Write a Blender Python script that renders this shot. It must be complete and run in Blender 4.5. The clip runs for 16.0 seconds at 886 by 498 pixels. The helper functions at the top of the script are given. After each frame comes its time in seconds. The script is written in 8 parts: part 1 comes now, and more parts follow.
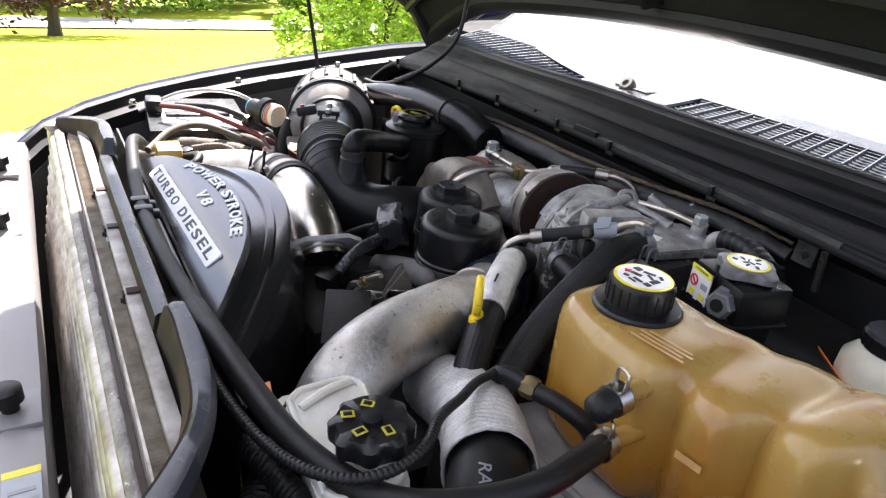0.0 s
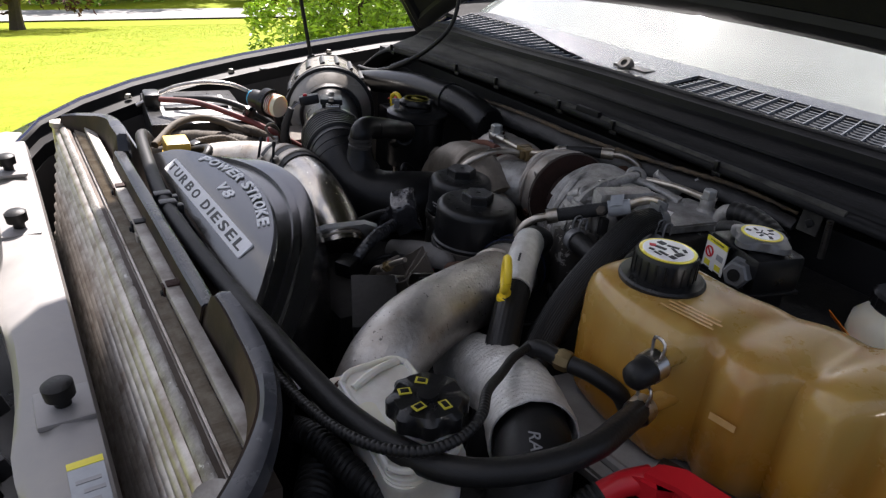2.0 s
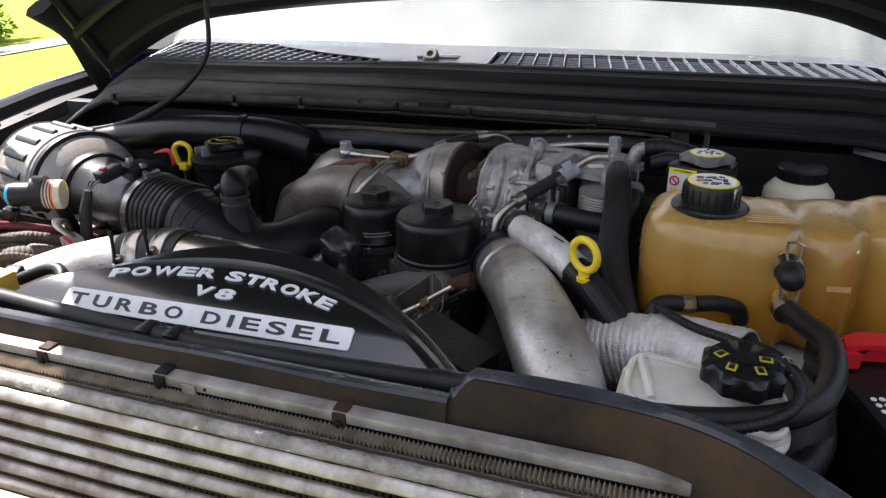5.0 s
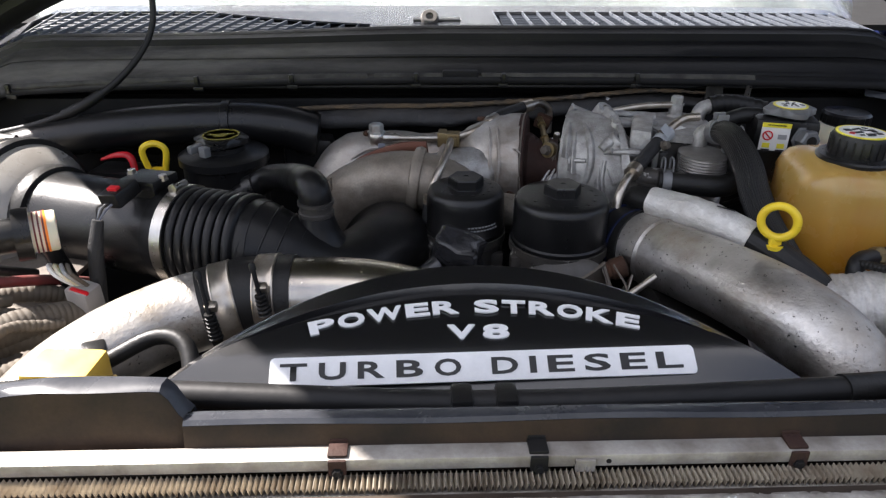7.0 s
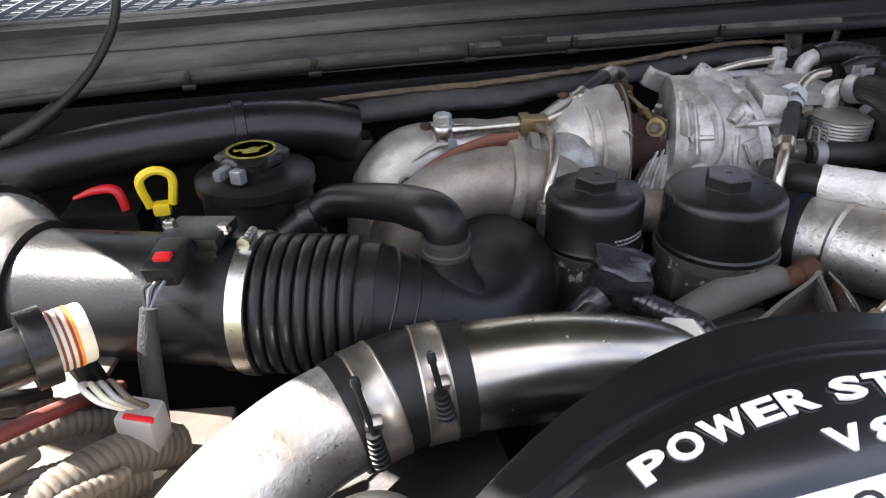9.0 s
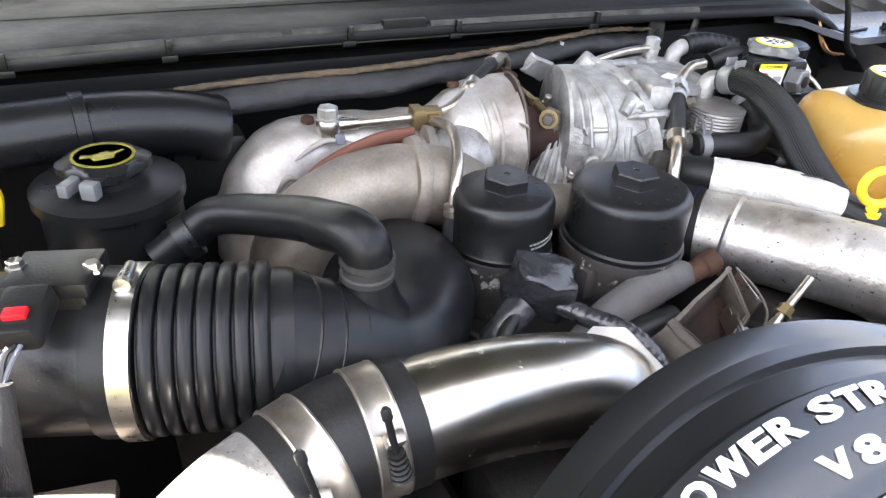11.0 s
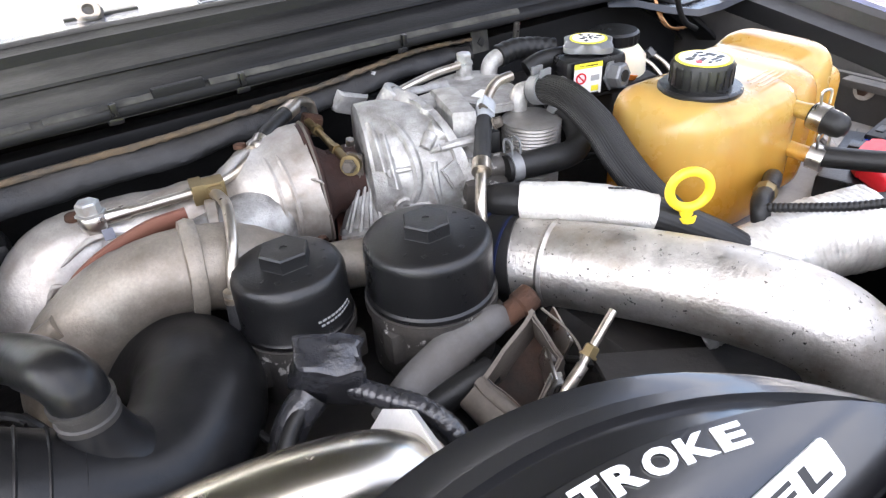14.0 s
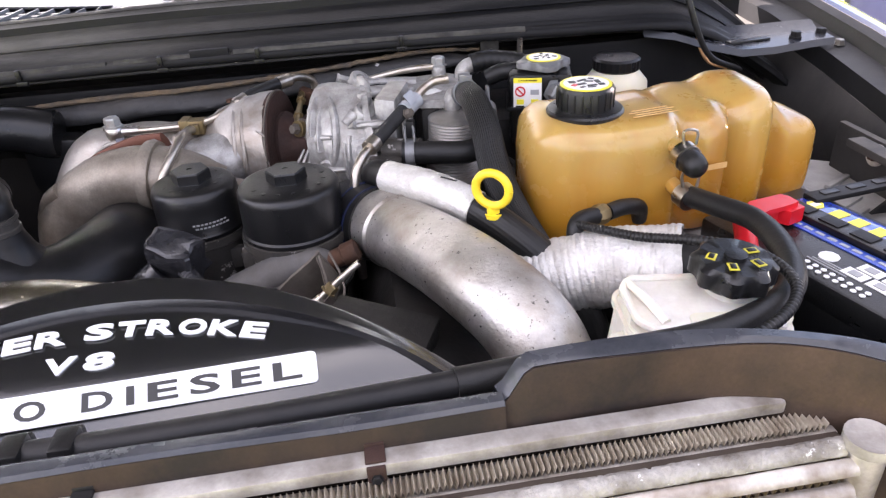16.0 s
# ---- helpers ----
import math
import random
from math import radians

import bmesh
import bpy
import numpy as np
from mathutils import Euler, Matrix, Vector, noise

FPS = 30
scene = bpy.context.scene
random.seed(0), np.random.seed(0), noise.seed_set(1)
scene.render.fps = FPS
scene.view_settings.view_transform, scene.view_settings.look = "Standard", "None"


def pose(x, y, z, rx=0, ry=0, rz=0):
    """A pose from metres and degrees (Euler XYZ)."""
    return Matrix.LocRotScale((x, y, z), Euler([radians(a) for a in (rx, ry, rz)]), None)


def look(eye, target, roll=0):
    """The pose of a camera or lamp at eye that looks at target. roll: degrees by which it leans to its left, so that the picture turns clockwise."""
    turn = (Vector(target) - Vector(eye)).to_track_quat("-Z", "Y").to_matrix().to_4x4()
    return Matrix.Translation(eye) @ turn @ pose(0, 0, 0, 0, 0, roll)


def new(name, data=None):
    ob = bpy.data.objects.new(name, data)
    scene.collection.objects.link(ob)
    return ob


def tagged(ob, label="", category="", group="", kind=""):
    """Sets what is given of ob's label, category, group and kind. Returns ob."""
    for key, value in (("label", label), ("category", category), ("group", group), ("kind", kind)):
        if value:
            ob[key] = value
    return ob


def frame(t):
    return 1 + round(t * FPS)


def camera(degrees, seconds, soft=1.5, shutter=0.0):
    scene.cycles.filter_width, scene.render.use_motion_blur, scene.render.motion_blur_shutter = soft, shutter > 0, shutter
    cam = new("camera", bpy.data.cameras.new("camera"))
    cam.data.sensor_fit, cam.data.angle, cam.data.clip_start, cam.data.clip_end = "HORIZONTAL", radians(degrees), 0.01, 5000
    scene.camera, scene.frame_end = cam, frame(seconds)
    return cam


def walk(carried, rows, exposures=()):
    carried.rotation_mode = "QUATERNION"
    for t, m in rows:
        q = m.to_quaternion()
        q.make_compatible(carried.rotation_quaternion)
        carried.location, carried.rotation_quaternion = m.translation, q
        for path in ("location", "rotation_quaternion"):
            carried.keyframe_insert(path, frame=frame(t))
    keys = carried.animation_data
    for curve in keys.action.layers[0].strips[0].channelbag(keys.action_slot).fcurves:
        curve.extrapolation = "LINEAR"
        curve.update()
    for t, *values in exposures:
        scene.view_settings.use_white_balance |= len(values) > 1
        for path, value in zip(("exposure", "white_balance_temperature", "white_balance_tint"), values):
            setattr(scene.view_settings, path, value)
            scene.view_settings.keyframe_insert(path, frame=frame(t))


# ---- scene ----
cam = camera(65.7, 16.0, soft=1.3)
PATH = [
    (0, (0.7713, -0.0518, 1.5410), (-0.7659, 0.9162, 0.7044), 6.29),
    (0.5, (0.7865, -0.0163, 1.5469), (-0.8332, 0.8032, 0.7073), 5.14),
    (1, (0.7923, -0.0287, 1.5513), (-0.8409, 0.7606, 0.7089), 4.93),
    (1.5, (0.7971, -0.0430, 1.5527), (-0.8360, 0.7253, 0.6911), 4.77),
    (2, (0.7638, -0.1039, 1.5449), (-0.7234, 0.9082, 0.6710), 4.96),
    (2.5, (0.7291, -0.1847, 1.5357), (-0.6181, 1.0757, 0.7635), 4.55),
    (3, (0.7515, -0.2613, 1.5132), (-0.4576, 1.1559, 0.7855), 4.90),
    (3.2, (0.7517, -0.2981, 1.5102), (-0.4263, 1.1425, 0.7774), 4.47),
    (5.3, (0.2909, -0.3581, 1.5148), (-0.1518, 1.4103, 0.6921), 1.04),
    (5.5, (0.2491, -0.3434, 1.5085), (-0.0944, 1.4439, 0.6792), 2.60),
    (6, (0.1039, -0.3409, 1.5006), (-0.0503, 1.4786, 0.6848), 1.65),
    (6.5, (-0.0085, -0.3402, 1.5031), (0.0047, 1.4620, 0.6361), 0.62),
    (7, (-0.0596, -0.3048, 1.4991), (0.0094, 1.4819, 0.6028), 0.47),
    (7.5, (-0.0851, -0.2251, 1.4959), (-0.1330, 1.5640, 0.6032), -1.76),
    (8, (-0.1415, -0.1540, 1.4855), (-0.1190, 1.6095, 0.5423), -1.80),
    (8.2, (-0.1743, -0.1325, 1.4826), (-0.0564, 1.6118, 0.5112), -2.07),
    (10.3, (-0.3191, -0.0412, 1.4703), (0.3736, 1.5309, 0.4463), 3.25),
    (10.5, (-0.3173, -0.0299, 1.4714), (0.4403, 1.4982, 0.4270), 3.97),
    (11, (-0.3116, 0.0045, 1.4728), (0.5305, 1.4728, 0.4075), 4.54),
    (11.5, (-0.2933, 0.0382, 1.4825), (0.5808, 1.4650, 0.3870), 2.94),
    (12, (-0.2677, 0.0756, 1.4790), (0.6244, 1.4722, 0.3593), 1.63),
    (12.5, (-0.2386, 0.0997, 1.4739), (0.6788, 1.4605, 0.3307), 1.73),
    (13, (-0.2129, 0.0940, 1.4755), (0.7105, 1.4456, 0.3264), 0.97),
    (13.5, (-0.1798, 0.0580, 1.4872), (0.7395, 1.4321, 0.3617), -1.36),
    (14, (-0.1478, -0.0051, 1.4969), (0.7718, 1.4072, 0.4199), -3.69),
    (14.5, (-0.1233, -0.0813, 1.5033), (0.8402, 1.3311, 0.4656), -3.47),
    (15, (-0.0511, -0.1508, 1.4969), (0.7257, 1.3625, 0.4450), -3.96),
    (15.5, (0.0807, -0.2387, 1.4896), (0.4773, 1.4196, 0.4443), -3.97),
    (16, (0.1736, -0.2706, 1.4975), (0.3864, 1.4474, 0.4958), -3.52),
]
EXPOSURES = [(0, 2.6, 6350, 17), (0.3, 1.7, 6350, 17), (1.5, 1.38, 6350, 17), (3, 1.48, 6350, 17), (5.5, 2.04, 6350, 16), (7, 2.12, 6400, 15), (8, 2.48, 6400, 15), (10.5, 3.93, 6500, 14),
             (12.5, 4.11, 6500, 13), (13.5, 4.17, 6550, 14), (14.5, 3.88, 6600, 17), (16, 3.48, 6650, 23)]
walk(cam, [(t, look(eye, target, roll)) for t, eye, target, roll in PATH], EXPOSURES)

# ---- world, sun and exposure ----
SUN = Vector((-0.62, 0.24, 0.75)).normalized()
world = bpy.data.worlds.new("sky")
scene.world = world
world.use_nodes = True
wn, wl = world.node_tree.nodes, world.node_tree.links
sky = wn.new("ShaderNodeTexSky")
sky.sky_type, sky.sun_disc = "NISHITA", False
sky.sun_elevation, sky.sun_rotation = math.asin(SUN.z), math.atan2(SUN.x, SUN.y)
wc = wn.new("ShaderNodeTexCoord")
wmap = wn.new("ShaderNodeMapping")
wmap.inputs["Scale"].default_value = (1.0, 1.0, 2.2)
cloud = wn.new("ShaderNodeTexNoise")
cloud.inputs["Scale"].default_value, cloud.inputs["Detail"].default_value, cloud.inputs["Roughness"].default_value = 2.6, 9.0, 0.62
ramp = wn.new("ShaderNodeValToRGB")
ramp.color_ramp.elements[0].position, ramp.color_ramp.elements[1].position = 0.405, 0.59
cmix = wn.new("ShaderNodeMix")
cmix.data_type = "RGBA"
# clouds glow brighter towards the sun
toward = wn.new("ShaderNodeVectorMath")
toward.operation = "DOT_PRODUCT"
toward.inputs[1].default_value = SUN
glow = wn.new("ShaderNodeMapRange")
glow.inputs["From Min"].default_value, glow.inputs["From Max"].default_value = -0.4, 1.0
glow.inputs["To Min"].default_value, glow.inputs["To Max"].default_value = 3.5, 10.8
white = wn.new("ShaderNodeVectorMath")
white.operation = "SCALE"
white.inputs[0].default_value = (1.0, 1.0, 1.007)
wl.new(wc.outputs["Generated"], toward.inputs[0])
wl.new(toward.outputs["Value"], glow.inputs["Value"])
wl.new(glow.outputs["Result"], white.inputs["Scale"])
wl.new(white.outputs["Vector"], cmix.inputs["B"])
wl.new(wc.outputs["Generated"], wmap.inputs["Vector"])
wl.new(wmap.outputs["Vector"], cloud.inputs["Vector"])
wl.new(cloud.outputs["Fac"], ramp.inputs["Fac"])
wl.new(ramp.outputs["Color"], cmix.inputs["Factor"])
wl.new(sky.outputs["Color"], cmix.inputs["A"])
wl.new(cmix.outputs["Result"], wn["Background"].inputs["Color"])
wn["Background"].inputs["Strength"].default_value = 0.058
sun = new("sun", bpy.data.lights.new("sun", "SUN"))
sun.data.energy, sun.data.angle, sun.data.color = 5.0, radians(0.53), (1.0, 0.95, 0.87)
sun.matrix_world = look(SUN * 30, (0, 0, 0))

# ---- materials ----


def rgb(c):
    return (c[0], c[1], c[2], 1.0)


def material(name, color, rough=0.5, metal=0.0, tint=None, scale=20.0, amount=0.5, grain=0.0, grain_scale=400.0, bump=0.0,
             bump_scale=120.0, spots=None, spot_scale=60.0, spot_level=0.62, spot_rough=0.7, coat=0.0, rough_var=0.12, stretch=None, trans=0.0,
             sss=0.0, ior=1.45, random_tint=0.0, dust=None, dust_amount=0.0, dust_scale=14.0, spec=0.5, coat_rough=0.06, dust_side_shade=None):
    """Procedural surface: base colour with a slow stain towards tint, fine grain, pits or spots, dust lying on upward faces, relief and uneven gloss."""
    m = bpy.data.materials.new(name)
    m.use_nodes = True
    n, l = m.node_tree.nodes, m.node_tree.links
    b = n["Principled BSDF"]
    tc = n.new("ShaderNodeTexCoord")
    mp = n.new("ShaderNodeMapping")
    if stretch:
        mp.inputs["Scale"].default_value = stretch
    l.new(tc.outputs["Object"], mp.inputs["Vector"])
    col = n.new("ShaderNodeRGB")
    col.outputs[0].default_value = rgb(color)
    out = col.outputs[0]

    def noise_of(sc, detail=6.0, rough_=0.6):
        t = n.new("ShaderNodeTexNoise")
        t.inputs["Scale"].default_value, t.inputs["Detail"].default_value, t.inputs["Roughness"].default_value = sc, detail, rough_
        l.new(mp.outputs["Vector"], t.inputs["Vector"])
        return t.outputs["Fac"]

    def ranged(v, a, c):
        r = n.new("ShaderNodeMapRange")
        r.inputs["From Min"].default_value, r.inputs["From Max"].default_value = a, c
        l.new(v, r.inputs["Value"])
        return r.outputs["Result"]

    def mixed(f, a, c, mode="MIX"):
        x = n.new("ShaderNodeMix")
        x.data_type, x.blend_type = "RGBA", mode
        if isinstance(f, float):
            x.inputs["Factor"].default_value = f
        else:
            l.new(f, x.inputs["Factor"])
        l.new(a, x.inputs["A"])
        if isinstance(c, tuple):
            x.inputs["B"].default_value = rgb(c)
        else:
            l.new(c, x.inputs["B"])
        return x.outputs["Result"]

    def times(v, k):
        x = n.new("ShaderNodeMath")
        x.operation = "MULTIPLY"
        l.new(v, x.inputs[0])
        x.inputs[1].default_value = k
        return x.outputs[0]

    slow = noise_of(scale)
    if tint:
        out = mixed(times(ranged(slow, 0.38, 0.68), amount), out, tint)
    if grain:
        g = noise_of(grain_scale, 3.0)
        out = mixed(times(ranged(g, 0.3, 0.75), grain), out, tuple(c * 0.45 for c in color))
    if random_tint:
        oi = n.new("ShaderNodeNewGeometry")
        h = n.new("ShaderNodeHueSaturation")
        l.new(out, h.inputs["Color"])
        l.new(ranged(oi.outputs["Random Per Island"], -1.0 / max(random_tint, 1e-3), 1.0 + 1.0 / max(random_tint, 1e-3)), h.inputs["Value"])
        sc = n.new("ShaderNodeMapRange")
        l.new(oi.outputs["Random Per Island"], sc.inputs["Value"])
        sc.inputs["To Min"].default_value, sc.inputs["To Max"].default_value = 1.0 - random_tint, 1.0 + random_tint
        l.new(sc.outputs["Result"], h.inputs["Value"])
        out = h.outputs["Color"]
    rough_out = times(ranged(noise_of(scale * 3.0), 0.0, 1.0), rough_var * 2.0)
    add = n.new("ShaderNodeMath")
    add.operation, add.use_clamp = "ADD", True
    l.new(rough_out, add.inputs[0])
    add.inputs[1].default_value = max(0.0, rough - rough_var)
    rough_final = add.outputs[0]
    metal_final = None
    if spots:
        s = noise_of(spot_scale, 4.0, 0.7)
        f = ranged(s, spot_level, spot_level + 0.05)
        out = mixed(f, out, spots)
        r2 = n.new("ShaderNodeMix")
        r2.data_type = "FLOAT"
        l.new(f, r2.inputs["Factor"])
        l.new(rough_final, r2.inputs["A"])
        r2.inputs["B"].default_value = spot_rough
        rough_final = r2.outputs["Result"]
    if dust:
        geo = n.new("ShaderNodeNewGeometry")
        sep = n.new("ShaderNodeSeparateXYZ")
        l.new(geo.outputs["Normal"], sep.inputs[0])
        up = ranged(sep.outputs["Z"], 0.1, 0.95)
        d = ranged(noise_of(dust_scale, 7.0, 0.7), 0.35, 0.7)
        x = n.new("ShaderNodeMath")
        x.operation = "MULTIPLY"
        l.new(up, x.inputs[0])
        l.new(d, x.inputs[1])
        f = times(x.outputs[0], dust_amount)
        # thins the dust along x, putting the dimmer driver's side into the colour
        if dust_side_shade:
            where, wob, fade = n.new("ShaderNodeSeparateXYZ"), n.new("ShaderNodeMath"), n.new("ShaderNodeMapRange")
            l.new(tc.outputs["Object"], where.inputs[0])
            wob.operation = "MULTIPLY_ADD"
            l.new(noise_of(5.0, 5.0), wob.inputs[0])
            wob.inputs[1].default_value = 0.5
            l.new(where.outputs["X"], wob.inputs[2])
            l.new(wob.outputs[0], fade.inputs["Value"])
            fade.inputs["From Min"].default_value, fade.inputs["From Max"].default_value = dust_side_shade[0] + 0.25, dust_side_shade[1] + 0.25
            fade.inputs["To Min"].default_value, fade.inputs["To Max"].default_value = 1.0, dust_side_shade[2]
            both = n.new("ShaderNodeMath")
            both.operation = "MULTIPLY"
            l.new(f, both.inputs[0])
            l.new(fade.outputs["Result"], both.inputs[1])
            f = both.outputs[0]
        out = mixed(f, out, dust)
        r2 = n.new("ShaderNodeMix")
        r2.data_type = "FLOAT"
        l.new(f, r2.inputs["Factor"])
        l.new(rough_final, r2.inputs["A"])
        r2.inputs["B"].default_value = 0.85
        rough_final = r2.outputs["Result"]
        if metal:
            m2 = n.new("ShaderNodeMix")
            m2.data_type = "FLOAT"
            l.new(f, m2.inputs["Factor"])
            m2.inputs["A"].default_value, m2.inputs["B"].default_value = metal, 0.0
            metal_final = m2.outputs["Result"]
    l.new(out, b.inputs["Base Color"])
    l.new(rough_final, b.inputs["Roughness"])
    b.inputs["Metallic"].default_value = metal
    if metal_final:
        l.new(metal_final, b.inputs["Metallic"])
    b.inputs["IOR"].default_value = ior
    b.inputs["Specular IOR Level"].default_value = spec
    b.inputs["Coat Weight"].default_value = coat
    b.inputs["Coat Roughness"].default_value = coat_rough
    b.inputs["Transmission Weight"].default_value = trans
    if sss:
        b.inputs["Subsurface Weight"].default_value = sss
        b.inputs["Subsurface Radius"].default_value = (0.03, 0.014, 0.004)
        b.inputs["Subsurface Scale"].default_value = 1.0
    if bump:
        bp = n.new("ShaderNodeBump")
        bp.inputs["Strength"].default_value, bp.inputs["Distance"].default_value = bump, 0.002
        l.new(noise_of(bump_scale, 5.0), bp.inputs["Height"])
        l.new(bp.outputs["Normal"], b.inputs["Normal"])
    return m


DUST = (0.30, 0.27, 0.23)
M_PLASTIC = material("black_plastic", (0.007, 0.007, 0.0075), 0.30, spec=0.46, tint=(0.016, 0.016, 0.016), scale=9, grain=0.3, bump=0.15, bump_scale=500, dust=DUST, dust_amount=0.018)
M_SHROUD = material("shroud_plastic", (0.006, 0.006, 0.007), 0.24, spec=0.9, tint=(0.010, 0.010, 0.011), scale=7, bump=0.04, bump_scale=500, dust=DUST, dust_amount=0.012, dust_scale=8, coat=0.4, coat_rough=0.12, rough_var=0.06)
M_RUBBER = material("black_rubber", (0.008, 0.008, 0.008), 0.44, tint=(0.017, 0.016, 0.015), scale=22, bump=0.2, bump_scale=300, dust=DUST, dust_amount=0.022, spec=0.36)
M_HOSE = material("intake_rubber", (0.007, 0.007, 0.0075), 0.33, tint=(0.014, 0.014, 0.0145), scale=14, bump=0.1, bump_scale=250, dust=DUST, dust_amount=0.02, spec=0.28)
M_BRAID = material("braided_sleeve", (0.013, 0.013, 0.014), 0.62, tint=(0.035, 0.035, 0.036), scale=60, bump=0.7, bump_scale=900, stretch=(1, 1, 0.25))
M_LOOM = material("split_loom", (0.07, 0.058, 0.045), 0.75, tint=(0.13, 0.105, 0.078), scale=25, amount=0.7, bump=0.3, dust=DUST, dust_amount=0.25)
M_CAST = material("cast_aluminium", (0.47, 0.46, 0.44), 0.46, 0.6, tint=(0.17, 0.16, 0.145), scale=46, amount=0.95, grain=0.2, bump=0.5, bump_scale=420, dust=(0.33, 0.30, 0.27), dust_amount=0.3)
M_CASTWARM = material("heated_cast", (0.36, 0.32, 0.265), 0.48, 0.6, tint=(0.14, 0.105, 0.078), scale=15, amount=0.95, grain=0.45, bump=0.28, bump_scale=380, dust=(0.3, 0.26, 0.22), dust_amount=0.22)
M_SHIELD = material("heat_shield", (0.56, 0.53, 0.49), 0.42, 0.66, tint=(0.26, 0.215, 0.175), scale=18, amount=1.0, grain=0.35, bump=0.9, bump_scale=45, dust=(0.34, 0.3, 0.26), dust_amount=0.3)
M_PIPE = material("dull_aluminium_pipe", (0.60, 0.58, 0.55), 0.34, 0.88, tint=(0.24, 0.20, 0.155), scale=16, amount=1.0, grain=0.3, grain_scale=300, bump=0.35, bump_scale=240,
                  spots=(0.03, 0.03, 0.03), spot_scale=190, spot_level=0.625, dust=(0.50, 0.46, 0.40), dust_amount=0.45, dust_scale=30)
M_POLISH = material("polished_aluminium", (0.62, 0.575, 0.50), 0.25, 1.0, tint=(0.34, 0.30, 0.26), scale=9, amount=0.8, rough_var=0.06, spots=(0.10, 0.09, 0.08), spot_scale=70, spot_level=0.68)
M_STEEL = material("steel", (0.55, 0.53, 0.50), 0.30, 1.0, tint=(0.32, 0.27, 0.21), scale=40, amount=0.6)
M_BRASS = material("brass", (0.24, 0.185, 0.095), 0.48, 0.9, tint=(0.25, 0.18, 0.09), scale=60, amount=0.7)
M_ZINC = material("zinc_plated_bolt", (0.42, 0.44, 0.43), 0.45, 0.6, tint=(0.30, 0.22, 0.16), scale=60, amount=0.7, grain=0.2)
M_NICKEL = material("tarnished_steel_line", (0.50, 0.46, 0.40), 0.32, 0.9, tint=(0.26, 0.20, 0.14), scale=50, amount=0.7)
M_GREYCLAMP = material("dull_grey_clamp", (0.20, 0.205, 0.21), 0.5, 0.35, tint=(0.12, 0.115, 0.11), scale=40, amount=0.6, grain=0.2)
M_COOLER = material("dull_cooler_metal", (0.40, 0.385, 0.36), 0.45, 0.6, tint=(0.20, 0.18, 0.16), scale=20, amount=0.8, grain=0.25)
M_BRIGHT = material("clean_aluminium", (0.74, 0.73, 0.71), 0.36, 0.4, tint=(0.58, 0.56, 0.53), scale=25, amount=0.6, grain=0.12)
M_STRAP = material("grimy_grey_strap", (0.105, 0.10, 0.095), 0.6, 0.1, tint=(0.07, 0.06, 0.052), scale=35, amount=0.8, grain=0.25, bump=0.25)
M_DARKRED = material("faded_red_cable", (0.16, 0.02, 0.02), 0.5, tint=(0.08, 0.02, 0.018), scale=30, amount=0.8, dust=DUST, dust_amount=0.3)
# the dust colour on its top also carries the canister's sun highlights
M_SMOKE = material("smoky_canister_plastic", (0.30, 0.285, 0.26), 0.18, spec=0.6, tint=(0.16, 0.145, 0.13), scale=14, amount=0.8, bump=0.1, dust=DUST, dust_amount=0.5)
M_MOULD = material("faint_moulded_print", (0.62, 0.40, 0.18), 0.35, tint=(0.5, 0.28, 0.09), scale=60, amount=0.8)
M_RELAY = material("yellow_relay_plastic", (0.80, 0.53, 0.09), 0.35, tint=(0.72, 0.44, 0.07), scale=25, amount=0.6, dust=(0.5, 0.46, 0.36), dust_amount=0.25)
M_LIP = material("dusty_lip", (0.022, 0.024, 0.030), 0.22, tint=(0.03, 0.032, 0.038), scale=9, amount=0.7, dust=(0.34, 0.34, 0.35), dust_amount=0.12, spec=0.4)
M_BLUEGLOSS = material("glossy_blue_label", (0.015, 0.045, 0.32), 0.12, tint=(0.03, 0.07, 0.36), scale=9, amount=0.7, coat=1.0)
M_OLDBLUE = material("faded_blue_mark", (0.13, 0.135, 0.165), 0.6, tint=(0.10, 0.10, 0.11), scale=60)
M_SLAT = material("pale_grille_slat", (0.085, 0.095, 0.112), 0.30, spec=0.7, tint=(0.06, 0.067, 0.08), scale=20)
M_GREYLAB = material("faded_grey_label", (0.36, 0.38, 0.40), 0.4, tint=(0.28, 0.29, 0.31), scale=60, amount=0.7)
M_REDRUST = material("dark_red_rust", (0.040, 0.017, 0.012), 0.8, 0.1, tint=(0.022, 0.012, 0.009), scale=45, amount=0.9, bump=0.5, bump_scale=260)
M_SYMBOL = material("worn_yellow_symbol", (0.46, 0.40, 0.03), 0.5, tint=(0.3, 0.26, 0.03), scale=90, amount=0.6)
M_GRAVEL = material("trodden_gravel", (0.20, 0.175, 0.155), 0.95, tint=(0.27, 0.245, 0.22), scale=2.5, amount=0.7, grain=0.5, grain_scale=60, bump=0.8, bump_scale=90)
M_RUST = material("rusted_steel", (0.075, 0.033, 0.017), 0.8, 0.2, tint=(0.035, 0.02, 0.014), scale=40, amount=0.9, bump=0.6, bump_scale=300)
M_BOXLINING = material("black_rusty_lining", (0.006, 0.005, 0.004), 0.8, 0.0, tint=(0.15, 0.05, 0.012), scale=15, amount=0.30, grain=0.3, bump=0.5, bump_scale=200)
M_GASKET = material("rusty_gasket", (0.15, 0.058, 0.038), 0.75, 0.1, tint=(0.16, 0.07, 0.045), scale=30, amount=0.8, bump=0.3)
M_TAN = material("dirty_bracket", (0.135, 0.115, 0.095), 0.7, 0.2, tint=(0.06, 0.048, 0.038), scale=30, amount=0.8, grain=0.3, bump=0.3)
